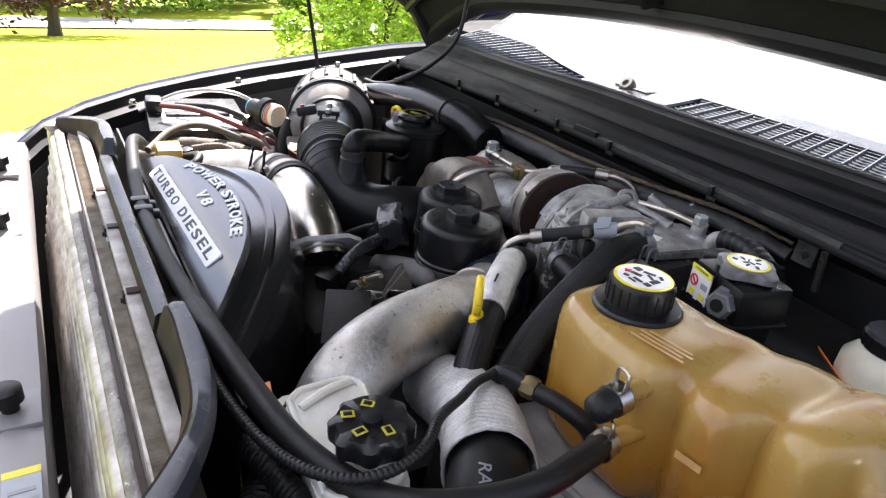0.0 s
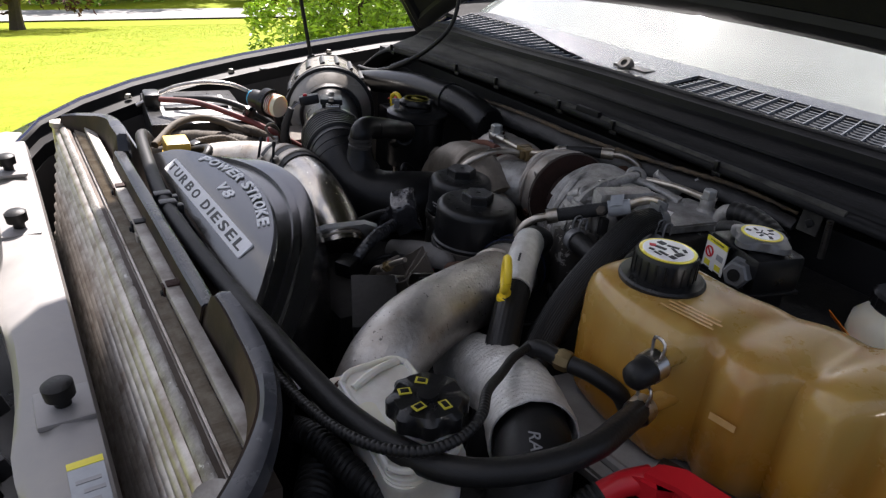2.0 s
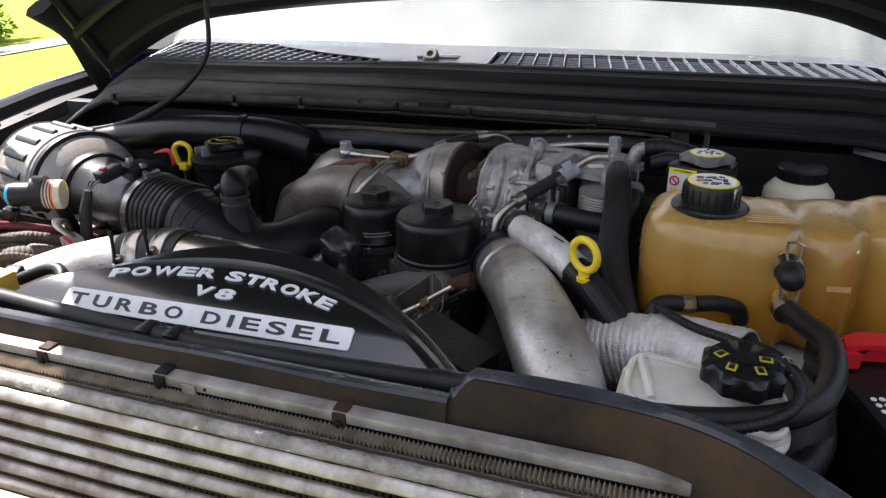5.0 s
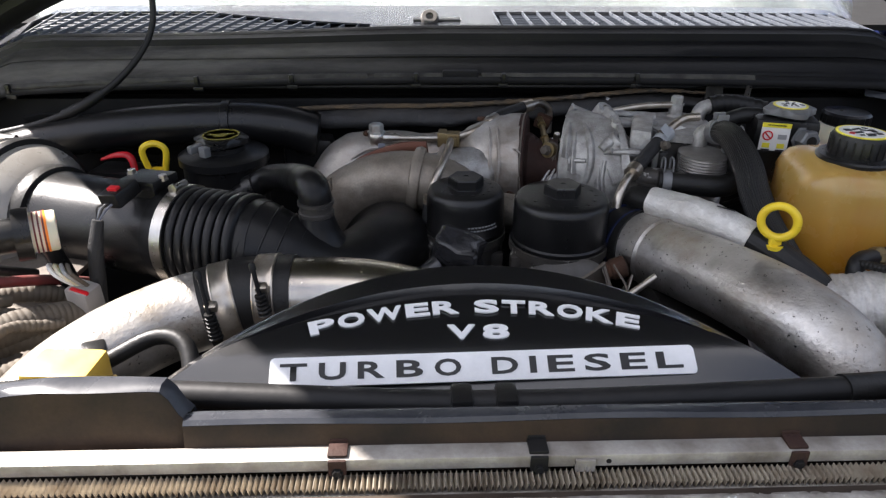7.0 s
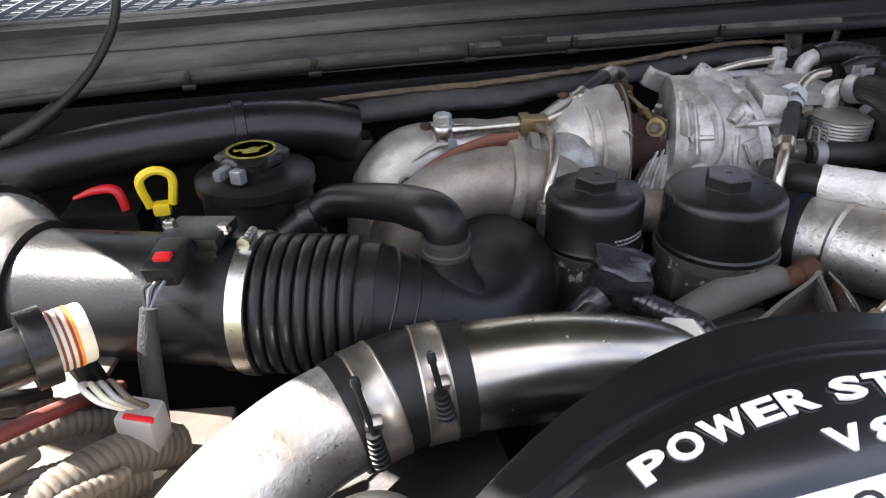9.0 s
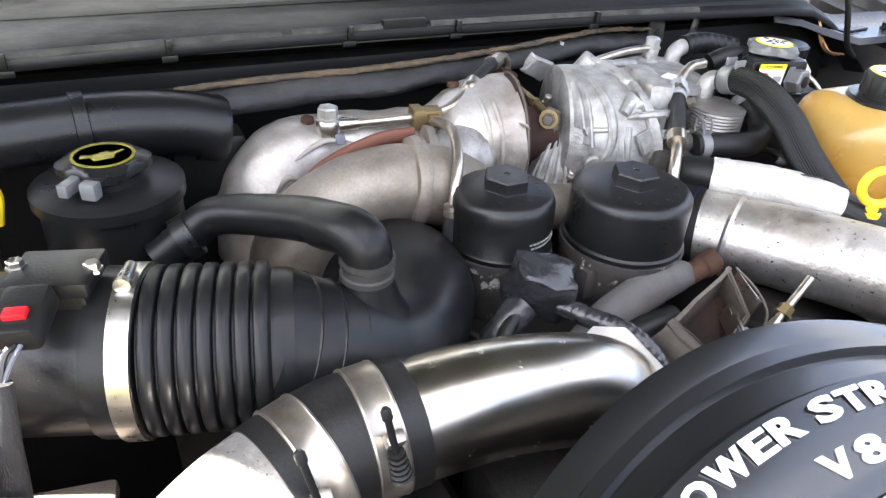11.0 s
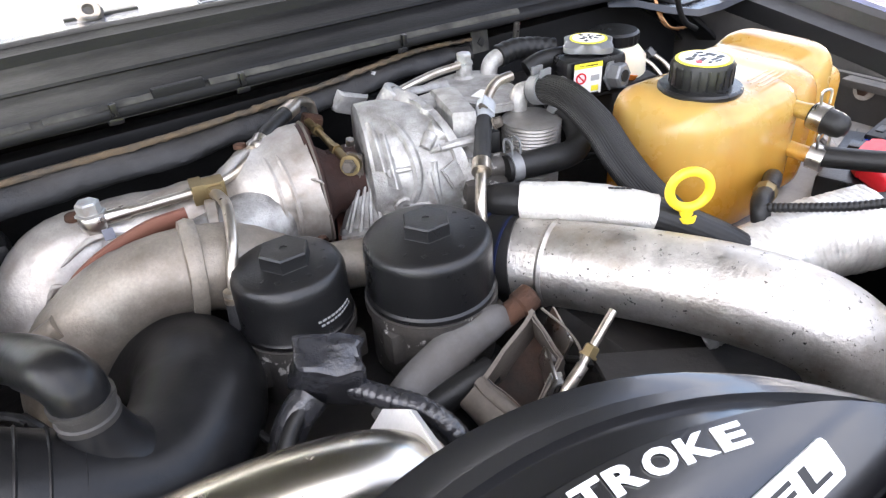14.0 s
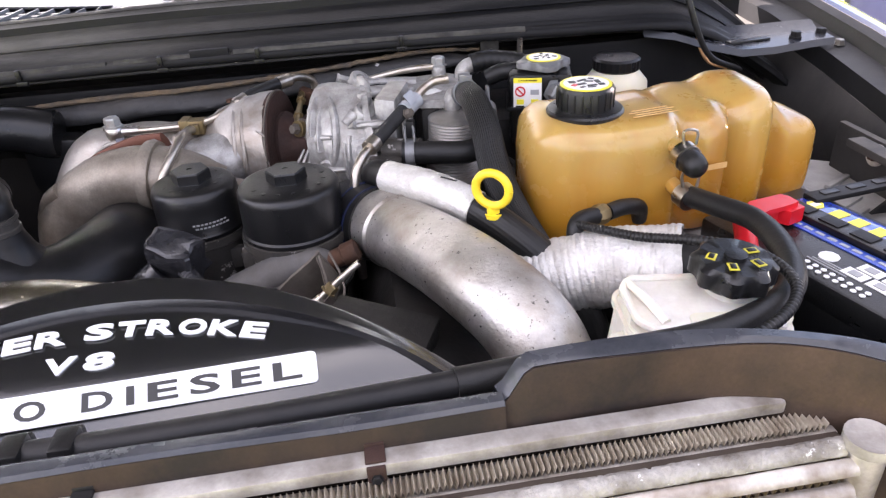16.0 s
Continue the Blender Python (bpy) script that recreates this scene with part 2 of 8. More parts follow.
M_AMBER = material("amber_tank_plastic", (0.45, 0.208, 0.020), 0.26, tint=(0.37, 0.145, 0.014), scale=9, amount=0.7, sss=0.16, bump=0.08, bump_scale=90, spots=(0.70, 0.52, 0.30), spot_scale=230, spot_level=0.695, dust=(0.62, 0.50, 0.28), dust_amount=0.16, dust_scale=20, coat=0.4)


def coolant_fill(m, level=1.205):
    """Old coolant shows through the tank wall: duller above the level, with brown residue streaks down the sides."""
    n, l = m.node_tree.nodes, m.node_tree.links
    b = n["Principled BSDF"]
    src = b.inputs["Base Color"].links[0].from_socket
    geo, sep, up = n.new("ShaderNodeNewGeometry"), n.new("ShaderNodeSeparateXYZ"), n.new("ShaderNodeMapRange")
    l.new(geo.outputs["Position"], sep.inputs[0])
    l.new(sep.outputs["Z"], up.inputs["Value"])
    up.inputs["From Min"].default_value, up.inputs["From Max"].default_value, up.inputs["To Max"].default_value = level - 0.045, level + 0.030, 0.85
    mp, nz, st = n.new("ShaderNodeMapping"), n.new("ShaderNodeTexNoise"), n.new("ShaderNodeMapRange")
    mp.inputs["Scale"].default_value = (1.0, 1.0, 0.08)
    l.new(geo.outputs["Position"], mp.inputs["Vector"])
    l.new(mp.outputs["Vector"], nz.inputs["Vector"])
    nz.inputs["Scale"].default_value, nz.inputs["Detail"].default_value = 22.0, 5.0
    l.new(nz.outputs["Fac"], st.inputs["Value"])
    st.inputs["From Min"].default_value, st.inputs["From Max"].default_value, st.inputs["To Max"].default_value = 0.48, 0.72, 0.7
    for fac, color in ((up, (0.39, 0.258, 0.075)), (st, (0.32, 0.125, 0.018))):
        x = n.new("ShaderNodeMix")
        x.data_type = "RGBA"
        l.new(fac.outputs["Result"], x.inputs["Factor"])
        l.new(src, x.inputs["A"])
        x.inputs["B"].default_value = rgb(color)
        src = x.outputs["Result"]
    l.new(src, b.inputs["Base Color"])


coolant_fill(M_AMBER)
M_WHITE = material("aged_white_plastic", (0.76, 0.73, 0.66), 0.42, tint=(0.48, 0.43, 0.33), scale=18, amount=0.7, sss=0.15, grain=0.12, dust=(0.3, 0.25, 0.2), dust_amount=0.25)
M_CREAM = material("cream_plastic", (0.70, 0.65, 0.50), 0.4, tint=(0.55, 0.48, 0.33), scale=20, sss=0.2)
M_FOIL = material("foil_sleeve", (0.76, 0.745, 0.71), 0.42, 0.5, tint=(0.50, 0.47, 0.43), scale=45, amount=0.8, grain=0.25, grain_scale=260, bump=0.9, bump_scale=300, dust=(0.4, 0.37, 0.33), dust_amount=0.12)
M_RADTOP = material("radiator_channel", (0.48, 0.455, 0.42), 0.48, 0.35, tint=(0.12, 0.095, 0.075), scale=24, amount=0.95, grain=0.3, bump=0.25, dust=DUST, dust_amount=0.35)
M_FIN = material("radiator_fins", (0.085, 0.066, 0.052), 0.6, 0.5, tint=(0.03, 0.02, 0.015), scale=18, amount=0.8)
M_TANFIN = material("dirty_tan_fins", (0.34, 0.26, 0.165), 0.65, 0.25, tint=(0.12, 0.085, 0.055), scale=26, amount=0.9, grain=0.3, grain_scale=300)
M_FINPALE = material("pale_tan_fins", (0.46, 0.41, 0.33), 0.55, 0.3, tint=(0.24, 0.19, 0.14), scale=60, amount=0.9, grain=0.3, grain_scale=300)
M_BATTERED = material("battered_grimy_bar", (0.40, 0.38, 0.35), 0.55, 0.35, tint=(0.10, 0.08, 0.06), scale=38, amount=1.0, grain=0.5, grain_scale=260, bump=0.7, bump_scale=240, spots=(0.62, 0.61, 0.59), spot_scale=90, spot_level=0.64, spot_rough=0.45)
M_TUBE = material("condenser_tube", (0.54, 0.50, 0.455), 0.4, 0.6, tint=(0.19, 0.145, 0.105), scale=34, amount=0.95, grain=0.3)
M_DEFL = material("deflector_sheet", (0.022, 0.018, 0.016), 0.62, tint=(0.068, 0.043, 0.029), scale=11, amount=0.9, grain=0.25, bump=0.2, bump_scale=70, dust=DUST, dust_amount=0.05, dust_scale=6, spec=0.15)
M_PANEL = material("grey_painted_steel", (0.255, 0.245, 0.24), 0.34, tint=(0.31, 0.285, 0.26), scale=6, amount=0.7, bump=0.08, dust=(0.4, 0.37, 0.33), dust_amount=0.35)
M_PAINT = material("dark_blue_paint", (0.014, 0.020, 0.075), 0.24, tint=(0.02, 0.028, 0.09), scale=6, coat=1.0, dust=(0.30, 0.31, 0.38), dust_amount=0.08, dust_scale=5, spots=(0.5, 0.5, 0.52), spot_scale=70, spot_level=0.735)
M_BLACKP = material("black_painted_steel", (0.008, 0.008, 0.0085), 0.5, tint=(0.016, 0.016, 0.017), scale=8, bump=0.1, dust=DUST, dust_amount=0.035, spec=0.28)
M_APRON = material("grimy_apron_paint", (0.030, 0.029, 0.029), 0.6, tint=(0.055, 0.052, 0.049), scale=10, amount=0.8, grain=0.2, bump=0.15, dust=DUST, dust_amount=0.3, spec=0.3)
# dusty passenger's side; driver's side kept black to match its shade
M_COWL = material("cowl_plastic", (0.007, 0.007, 0.008), 0.55, spec=0.22, tint=(0.018, 0.0175, 0.017), scale=9, amount=0.8, grain=0.3, bump=0.25, bump_scale=420, stretch=(0.35, 1, 1), dust=(0.30, 0.285, 0.25), dust_amount=0.62, dust_scale=9, dust_side_shade=(-0.40, 0.15, 0.03))
M_MESH = material("vent_mesh", (0.018, 0.021, 0.027), 0.8, tint=(0.028, 0.031, 0.038), scale=30, grain=0.5, grain_scale=700, bump=0.6, bump_scale=900, spec=0.12)
M_GRILLE = material("cowl_grille_plastic", (0.034, 0.037, 0.043), 0.26, spec=0.9, coat=0.4, coat_rough=0.2, tint=(0.042, 0.044, 0.05), scale=6, grain=0.15, rough_var=0.04)
M_LINER = material("hood_liner", (0.006, 0.006, 0.006), 0.9, tint=(0.012, 0.012, 0.012), scale=10, bump=0.5, bump_scale=90)
M_FIBRE = material("frayed_insulation", (0.12, 0.085, 0.05), 0.95, tint=(0.05, 0.045, 0.04), scale=45, amount=0.9, bump=0.9, bump_scale=250)
M_FIBREPALE = material("dusty_pale_strip", (0.075, 0.072, 0.062), 0.85, tint=(0.020, 0.019, 0.018), scale=26, amount=1.0, grain=0.3)
M_ROLL = material("dark_foil_insulation", (0.020, 0.020, 0.021), 0.5, 0.15, tint=(0.012, 0.012, 0.012), scale=40, amount=0.9, bump=0.6, bump_scale=120, spots=(0.42, 0.42, 0.42), spot_scale=50, spot_level=0.68, dust=(0.2, 0.16, 0.12), dust_amount=0.15)
M_TRAY = material("dusty_grey_tray", (0.30, 0.29, 0.275), 0.6, tint=(0.14, 0.135, 0.13), scale=18, amount=0.8, grain=0.3, bump=0.15, dust=(0.45, 0.42, 0.38), dust_amount=0.6)
M_DARK = material("grimy_engine", (0.009, 0.0085, 0.008), 0.6, 0.2, tint=(0.025, 0.021, 0.018), scale=16, amount=0.8, bump=0.4)
M_BLOCK = material("greasy_iron", (0.045, 0.042, 0.039), 0.50, 0.2, tint=(0.10, 0.088, 0.075), scale=14, amount=0.7, grain=0.3, bump=0.4, spots=(0.42, 0.40, 0.37), spot_scale=48, spot_level=0.6, spot_rough=0.5)
M_LETTER = material("white_lettering", (0.78, 0.78, 0.78), 0.35, grain=0.08, tint=(0.6, 0.6, 0.6), scale=40, amount=0.5)
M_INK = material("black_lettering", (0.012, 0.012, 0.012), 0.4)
M_YELLOW = material("yellow_plastic", (0.85, 0.62, 0.03), 0.38, tint=(0.60, 0.40, 0.02), scale=30)
M_LABELY = material("yellow_print", (0.82, 0.72, 0.05), 0.4, tint=(0.7, 0.6, 0.05), scale=60)
M_OLIVE = material("faded_yellow_print", (0.20, 0.17, 0.015), 0.5, tint=(0.12, 0.10, 0.015), scale=90, amount=0.8)
M_LABELW = material("white_label", (0.76, 0.76, 0.74), 0.4, tint=(0.62, 0.6, 0.56), scale=50)
M_GREYINK = material("grey_print", (0.30, 0.30, 0.30), 0.5)
M_RED = material("red_plastic", (0.55, 0.012, 0.02), 0.35, tint=(0.45, 0.012, 0.015), scale=25)
M_BLUEL = material("blue_label", (0.02, 0.06, 0.36), 0.3, tint=(0.03, 0.07, 0.3), scale=20)
M_NAVYBAND = material("dark_blue_rubber", (0.006, 0.012, 0.045), 0.4, tint=(0.01, 0.014, 0.05), scale=40)
M_CYAN = material("cyan_cap", (0.05, 0.42, 0.72), 0.4)
M_ORANGE = material("orange_label", (0.82, 0.22, 0.02), 0.4)
M_COPPER = material("copper_wire", (0.5, 0.27, 0.13), 0.4, 0.6)
M_TAPE = material("black_tape", (0.018, 0.018, 0.020), 0.2, spec=0.8, tint=(0.05, 0.05, 0.055), scale=50, bump=0.8, bump_scale=90)
M_ASPHALT = material("road_asphalt", (0.30, 0.295, 0.285), 0.9, tint=(0.36, 0.35, 0.34), scale=0.6, amount=0.6, grain=0.3, grain_scale=30)
M_GRASS = material("lawn", (0.225, 0.285, 0.010), 0.8, spec=0.1, tint=(0.31, 0.335, 0.022), scale=1.1, amount=1.0, grain=0.6, grain_scale=14, bump=0.6, bump_scale=20)
M_BLADE = material("grass_blades", (0.25, 0.325, 0.010), 0.8, spec=0.1, random_tint=0.3, tint=(0.33, 0.37, 0.025), scale=1.3, amount=1.0)
M_LEAF = material("green_leaves", (0.26, 0.42, 0.05), 0.5, random_tint=0.6, tint=(0.32, 0.44, 0.07), scale=0.8)
M_LEAFB = material("bush_leaves", (0.34, 0.50, 0.045), 0.45, random_tint=0.5, tint=(0.42, 0.54, 0.08), scale=1.5)
M_LEAFP = material("purple_leaves", (0.075, 0.028, 0.028), 0.5, random_tint=0.6, tint=(0.12, 0.045, 0.03), scale=0.8)
M_BARK = material("bark", (0.09, 0.07, 0.055), 0.9, tint=(0.05, 0.04, 0.03), scale=8, bump=0.8, bump_scale=30)


def glass_material():
    m = bpy.data.materials.new("windscreen_glass")
    m.use_nodes = True
    b = m.node_tree.nodes["Principled BSDF"]
    b.inputs["Base Color"].default_value = (0.86, 0.93, 0.90, 1)
    b.inputs["Roughness"].default_value, b.inputs["IOR"].default_value, b.inputs["Transmission Weight"].default_value = 0.02, 1.52, 1.0
    # uneven pale film that imitates the bright sky's glare on the glass
    nt = m.node_tree
    tc, nz, mr = nt.nodes.new("ShaderNodeTexCoord"), nt.nodes.new("ShaderNodeTexNoise"), nt.nodes.new("ShaderNodeMapRange")
    nz.inputs["Scale"].default_value, nz.inputs["Detail"].default_value = 5.0, 6.0
    mr.inputs["From Min"].default_value, mr.inputs["From Max"].default_value = 0.35, 0.65
    mr.inputs["To Min"].default_value, mr.inputs["To Max"].default_value = 0.90, 0.965
    nt.links.new(tc.outputs["Object"], nz.inputs["Vector"])
    nt.links.new(nz.outputs["Fac"], mr.inputs["Value"])
    nt.links.new(mr.outputs["Result"], b.inputs["Transmission Weight"])
    return m


M_GLASS = glass_material()

# ---- building helpers ----


def thing(name, label, category, at, group="", kind=""):
    ob = new(name)
    ob.empty_display_size = 0.02
    ob.location = at
    return tagged(ob, label, category, group, kind)


def part(name, bm, mat, parent=None, label="", smooth=True, angle=40.0):
    me = bpy.data.meshes.new(name)
    bmesh.ops.recalc_face_normals(bm, faces=bm.faces)
    if smooth:
        lim = radians(angle)
        for f in bm.faces:
            f.smooth = True
        for e in bm.edges:
            if len(e.link_faces) == 2 and e.calc_face_angle(0.0) > lim:
                e.smooth = False
    bm.to_mesh(me)
    bm.free()
    me.materials.append(mat)
    ob = new(name, me)
    if parent is not None:
        ob.parent = parent
        ob.matrix_parent_inverse = Matrix.Translation(-parent.location) if parent.data is None else Matrix()
    if label:
        ob["label"] = label
    return ob


def whole(name, bm, mat, label, category, group="", kind="", smooth=True, angle=40.0):
    return tagged(part(name, bm, mat, None, "", smooth, angle), label, category, group, kind)


def spline(pts, per=8):
    """Points along a smooth curve through pts, with the share of the way at each."""
    p = [Vector(q) for q in pts]
    if len(p) == 2:
        return [(p[0].lerp(p[1], i / per), i / per) for i in range(per + 1)]
    ext = [p[0] * 2 - p[1]] + p + [p[-1] * 2 - p[-2]]
    out = []
    for i in range(len(p) - 1):
        a, b, c, d = ext[i:i + 4]
        for k in range(per):
            t = k / per
            out.append((0.5 * ((2 * b) + (c - a) * t + (2 * a - 5 * b + 4 * c - d) * t * t + (3 * b - a - 3 * c + d) * t ** 3), i + t))
    out.append((p[-1].copy(), len(p) - 1.0))
    return out


def tube(pts, r, seg=16, per=8, ribs=None, flat=1.0, hollow=0.0):
    """A swept round tube. r: one radius, or one at each point. ribs: (pitch, depth) of rings. hollow: wall thickness, where the ends stand open."""
    rs = r if isinstance(r, (list, tuple)) else [r] * len(pts)
    way = spline(pts, per)
    if ribs:
        fine, run = [], 0.0
        for (a, ta), (b, tb) in zip(way, way[1:]):
            steps = max(1, int((b - a).length / (ribs[0] / 6)))
            for k in range(steps):
                fine.append((a.lerp(b, k / steps), ta + (tb - ta) * k / steps))
        fine.append(way[-1])
        way = fine
    bm = bmesh.new()
    rings, inner, run, last, nrm = [], [], 0.0, None, None
    for i, (q, t) in enumerate(way):
        d = (way[min(i + 1, len(way) - 1)][0] - way[max(i - 1, 0)][0]).normalized()
        if nrm is None:
            nrm = d.orthogonal().normalized()
        nrm = (nrm - d * nrm.dot(d)).normalized()
        bi = d.cross(nrm)
        run += (q - last).length if last is not None else 0.0
        last = q
        k = min(int(t), len(rs) - 2) if len(rs) > 1 else 0
        rad = rs[k] + (rs[min(k + 1, len(rs) - 1)] - rs[k]) * (t - k)
        if ribs:
            s = math.sin(run / ribs[0] * math.tau)
            rad += ribs[1] * max(-1.0, min(1.0, s * 2.2 + 0.8))
        ring = lambda rr: [bm.verts.new(q + nrm * (rr * math.cos(a)) + bi * (rr * flat * math.sin(a))) for a in (math.tau * j / seg for j in range(seg))]
        rings.append(ring(rad))
        if hollow:
            inner.append(ring(max(rad - hollow, 0.0005)))
    for A, B in zip(rings, rings[1:]):
        for j in range(seg):
            bm.faces.new((A[j], A[(j + 1) % seg], B[(j + 1) % seg], B[j]))
    if hollow:
        for A, B in zip(inner, inner[1:]):
            for j in range(seg):
                bm.faces.new((A[j], B[j], B[(j + 1) % seg], A[(j + 1) % seg]))
        for A, B in ((rings[0], inner[0]), (inner[-1], rings[-1])):
            for j in range(seg):
                bm.faces.new((A[j], B[j], B[(j + 1) % seg], A[(j + 1) % seg]))
    else:
        bm.faces.new(rings[0][::-1])
        bm.faces.new(rings[-1])
    return bm


def turned(axis):
    return Vector(axis).to_track_quat("Z", "Y").to_matrix().to_4x4()


def lathe(profile, at, axis=(0, 0, 1), seg=32, wave=None):
    """A body of revolution of (radius, height) rows. wave: (count, depth) of scallops in the radius."""
    bm = bmesh.new()
    m = Matrix.Translation(at) @ turned(axis)
    rings = []
    for r, h in profile:
        ring = []
        for j in range(seg):
            a = math.tau * j / seg
            rr = r
            if wave and r > wave[2]:
                rr = r + wave[1] * math.cos(a * wave[0])
            ring.append(bm.verts.new(m @ Vector((rr * math.cos(a), rr * math.sin(a), h))))
        rings.append(ring)
    for A, B in zip(rings, rings[1:]):
        for j in range(seg):
            bm.faces.new((A[j], A[(j + 1) % seg], B[(j + 1) % seg], B[j]))
    bm.faces.new(rings[0][::-1])
    bm.faces.new(rings[-1])
    return bm


def rbox(at, size, bevel=0.003, turn=(0, 0, 0), segments=2, taper=1.0):
    bm = bmesh.new()
    bmesh.ops.create_cube(bm, size=1.0)
    for v in bm.verts:
        k = taper if v.co.z > 0 else 1.0
        v.co = Vector((v.co.x * size[0] * k, v.co.y * size[1] * k, v.co.z * size[2]))
    if bevel:
        bmesh.ops.bevel(bm, geom=list(bm.edges), offset=min(bevel, min(size) * 0.45), segments=segments, profile=0.6, affect="EDGES")
    bm.transform(pose(*at, *turn))
    return bm


def prism(poly, height, m, bevel=0.0015):
    """A flat outline (x, y) raised by height, bevelled, at the pose m."""
    bm = bmesh.new()
    lo = [bm.verts.new((x, y, 0)) for x, y in poly]
    hi = [bm.verts.new((x, y, height)) for x, y in poly]
    bm.faces.new(lo[::-1])
    bm.faces.new(hi)
    k = len(poly)
    for i in range(k):
        bm.faces.new((lo[i], lo[(i + 1) % k], hi[(i + 1) % k], hi[i]))
    if bevel:
        bmesh.ops.bevel(bm, geom=[e for e in bm.edges if all(v.co.z > height * 0.5 for v in e.verts)], offset=bevel, segments=2, affect="EDGES")
    bm.transform(m)
    return bm


def join(*bms):
    """Several bmeshes as one."""
    out = bmesh.new()
    for b in bms:
        me = bpy.data.meshes.new("tmp")
        b.to_mesh(me)
        b.free()
        out.from_mesh(me)
        bpy.data.meshes.remove(me)
    return out


def loft(sections, cap=True):
    """A skin over rows of points; each row is a closed ring."""
    bm = bmesh.new()
    rows = [[bm.verts.new(p) for p in s] for s in sections]
    k = len(rows[0])
    for A, B in zip(rows, rows[1:]):
        for j in range(k):
            bm.faces.new((A[j], A[(j + 1) % k], B[(j + 1) % k], B[j]))
    if cap:
        bm.faces.new(rows[0][::-1])
        bm.faces.new(rows[-1])
    return bm


def sheet(rows, thick=0.002):
    """A sheet over a grid of points, given a thickness along its own normals."""
    bm = bmesh.new()
    g = [[bm.verts.new(p) for p in r] for r in rows]
    for A, B in zip(g, g[1:]):
        for j in range(len(A) - 1):
            bm.faces.new((A[j], A[j + 1], B[j + 1], B[j]))
    if thick:
        bmesh.ops.recalc_face_normals(bm, faces=bm.faces)
        bmesh.ops.solidify(bm, geom=list(bm.faces), thickness=thick)
    return bm


def lettering(text, height, depth, m, widen=1.0, bold=0.0, fit=None):
    """Built-in-font lettering as a mesh in the plane of m, middle at its origin. fit: the width to stretch to."""
    cu = bpy.data.curves.new("lettering", "FONT")
    cu.body, cu.size, cu.extrude, cu.offset, cu.resolution_u = text, 1.0, 0.0, bold, 3
    ob = new("lettering", cu)
    bpy.context.view_layer.update()
    me = bpy.data.meshes.new_from_object(ob.evaluated_get(bpy.context.evaluated_depsgraph_get()))
    bpy.data.objects.remove(ob)
    bm = bmesh.new()
    bm.from_mesh(me)
    bpy.data.meshes.remove(me)
    xs, ys = [v.co.x for v in bm.verts], [v.co.y for v in bm.verts]
    k = height / 0.69
    kx = fit / (max(xs) - min(xs)) if fit else k * widen
    cx, cy = (max(xs) + min(xs)) / 2, 0.345
    for v in bm.verts:
        v.co = Vector(((v.co.x - cx) * kx, (v.co.y - cy) * k, 0))
    if depth:
        r = bmesh.ops.extrude_face_region(bm, geom=list(bm.faces))
        for v in r["geom"]:
            if isinstance(v, bmesh.types.BMVert):
                v.co.z += depth
    bm.transform(m)
    return bm


def dented(bm, depth, scale, seed=0):
    """Uneven, dented surface: each corner shifted by a smooth noise of two sizes."""
    o = Vector((seed * 7.3, seed * 3.1, seed * 5.7))
    for v in bm.verts:
        v.co += (noise.noise_vector(v.co * scale + o) + 0.4 * noise.noise_vector(v.co * scale * 2.7 - o)) * depth
    return bm


def fluted(pts, r, flutes, depth, per=8):
    """A swept hose with lengthwise flutes."""
    seg = flutes * 4
    bm = tube(pts, r, seg, per)
    bm.verts.ensure_lookup_table()
    way = len(bm.verts) // seg
    for i in range(way):
        ring = [bm.verts[i * seg + j] for j in range(seg)]
        mid = sum((v.co for v in ring), Vector()) / seg
        for j, v in enumerate(ring):
            d = v.co - mid
            v.co = mid + d * (1.0 + depth / d.length * math.cos(math.tau * j / 4))
    return bm


def clamp_band(at, axis, r, width, parent, mat=None, screw=True):
    """A hose clamp: a band round a hose with its screw housing on top."""
    b = part("clamp", lathe([(r, -width / 2), (r + 0.0016, -width / 2), (r + 0.0016, width / 2), (r, width / 2)], at, axis, 36), mat or M_STEEL, parent, "bare steel hose clamp")
    if screw:
        up = Vector((0, 0, 1))
        ax = Vector(axis).normalized()
        up = (up - ax * up.dot(ax)).normalized()
        side = ax.cross(up)
        p = Vector(at) + up * (r + 0.004)
        part("screw", lathe([(0.0035, -0.009), (0.0035, 0.009), (0.005, 0.009), (0.005, 0.013), (0.002, 0.0135)], p, side, 10), M_STEEL, b)
    return b


def hexbolt(at, axis, across, height, parent, mat, name="bolt"):
    r = across / 2 / math.cos(math.pi / 6)
    return part(name, lathe([(r * 1.25, -0.002), (r * 1.25, 0.0), (r, 0.0), (r, height * 0.85), (r * 0.85, height)], at, axis, 6), mat, parent, smooth=False)

# ---- ground, road and planting ----
GX, GY = 0.1225, 0.014


def ground_z(x, y):
    return GX * max(min(x, 1.0), -41.0) + 0.05 * min(0.0, x + 41.0) + GY * y


bm = bmesh.new()
xs = [-900, -400, -200, -120, -80, -60, -50, -45, -41, -35, -27, -20, -15, -11, -8, -6, -4, -3, -2, -1, 0, 1, 3, 8, 30, 120, 500]
ys = [-900, -300, -120, -60, -40, -25, -15, -8, -4, -2, 0, 2, 4, 8, 15, 25, 40, 60, 120, 300, 900]
grid = [[bm.verts.new((x, y, ground_z(x, y) + (0.05 * noise.noise((x * 0.13, y * 0.13, 0)) if abs(x) > 4 else 0.0))) for x in xs] for y in ys]
for A, B in zip(grid, grid[1:]):
    for j in range(len(xs) - 1):
        bm.faces.new((A[j], A[j + 1], B[j + 1], B[j]))
whole("ground", bm, M_GRASS, "sunlit mown lawn sloping away from the truck", "lawn", kind="structure")


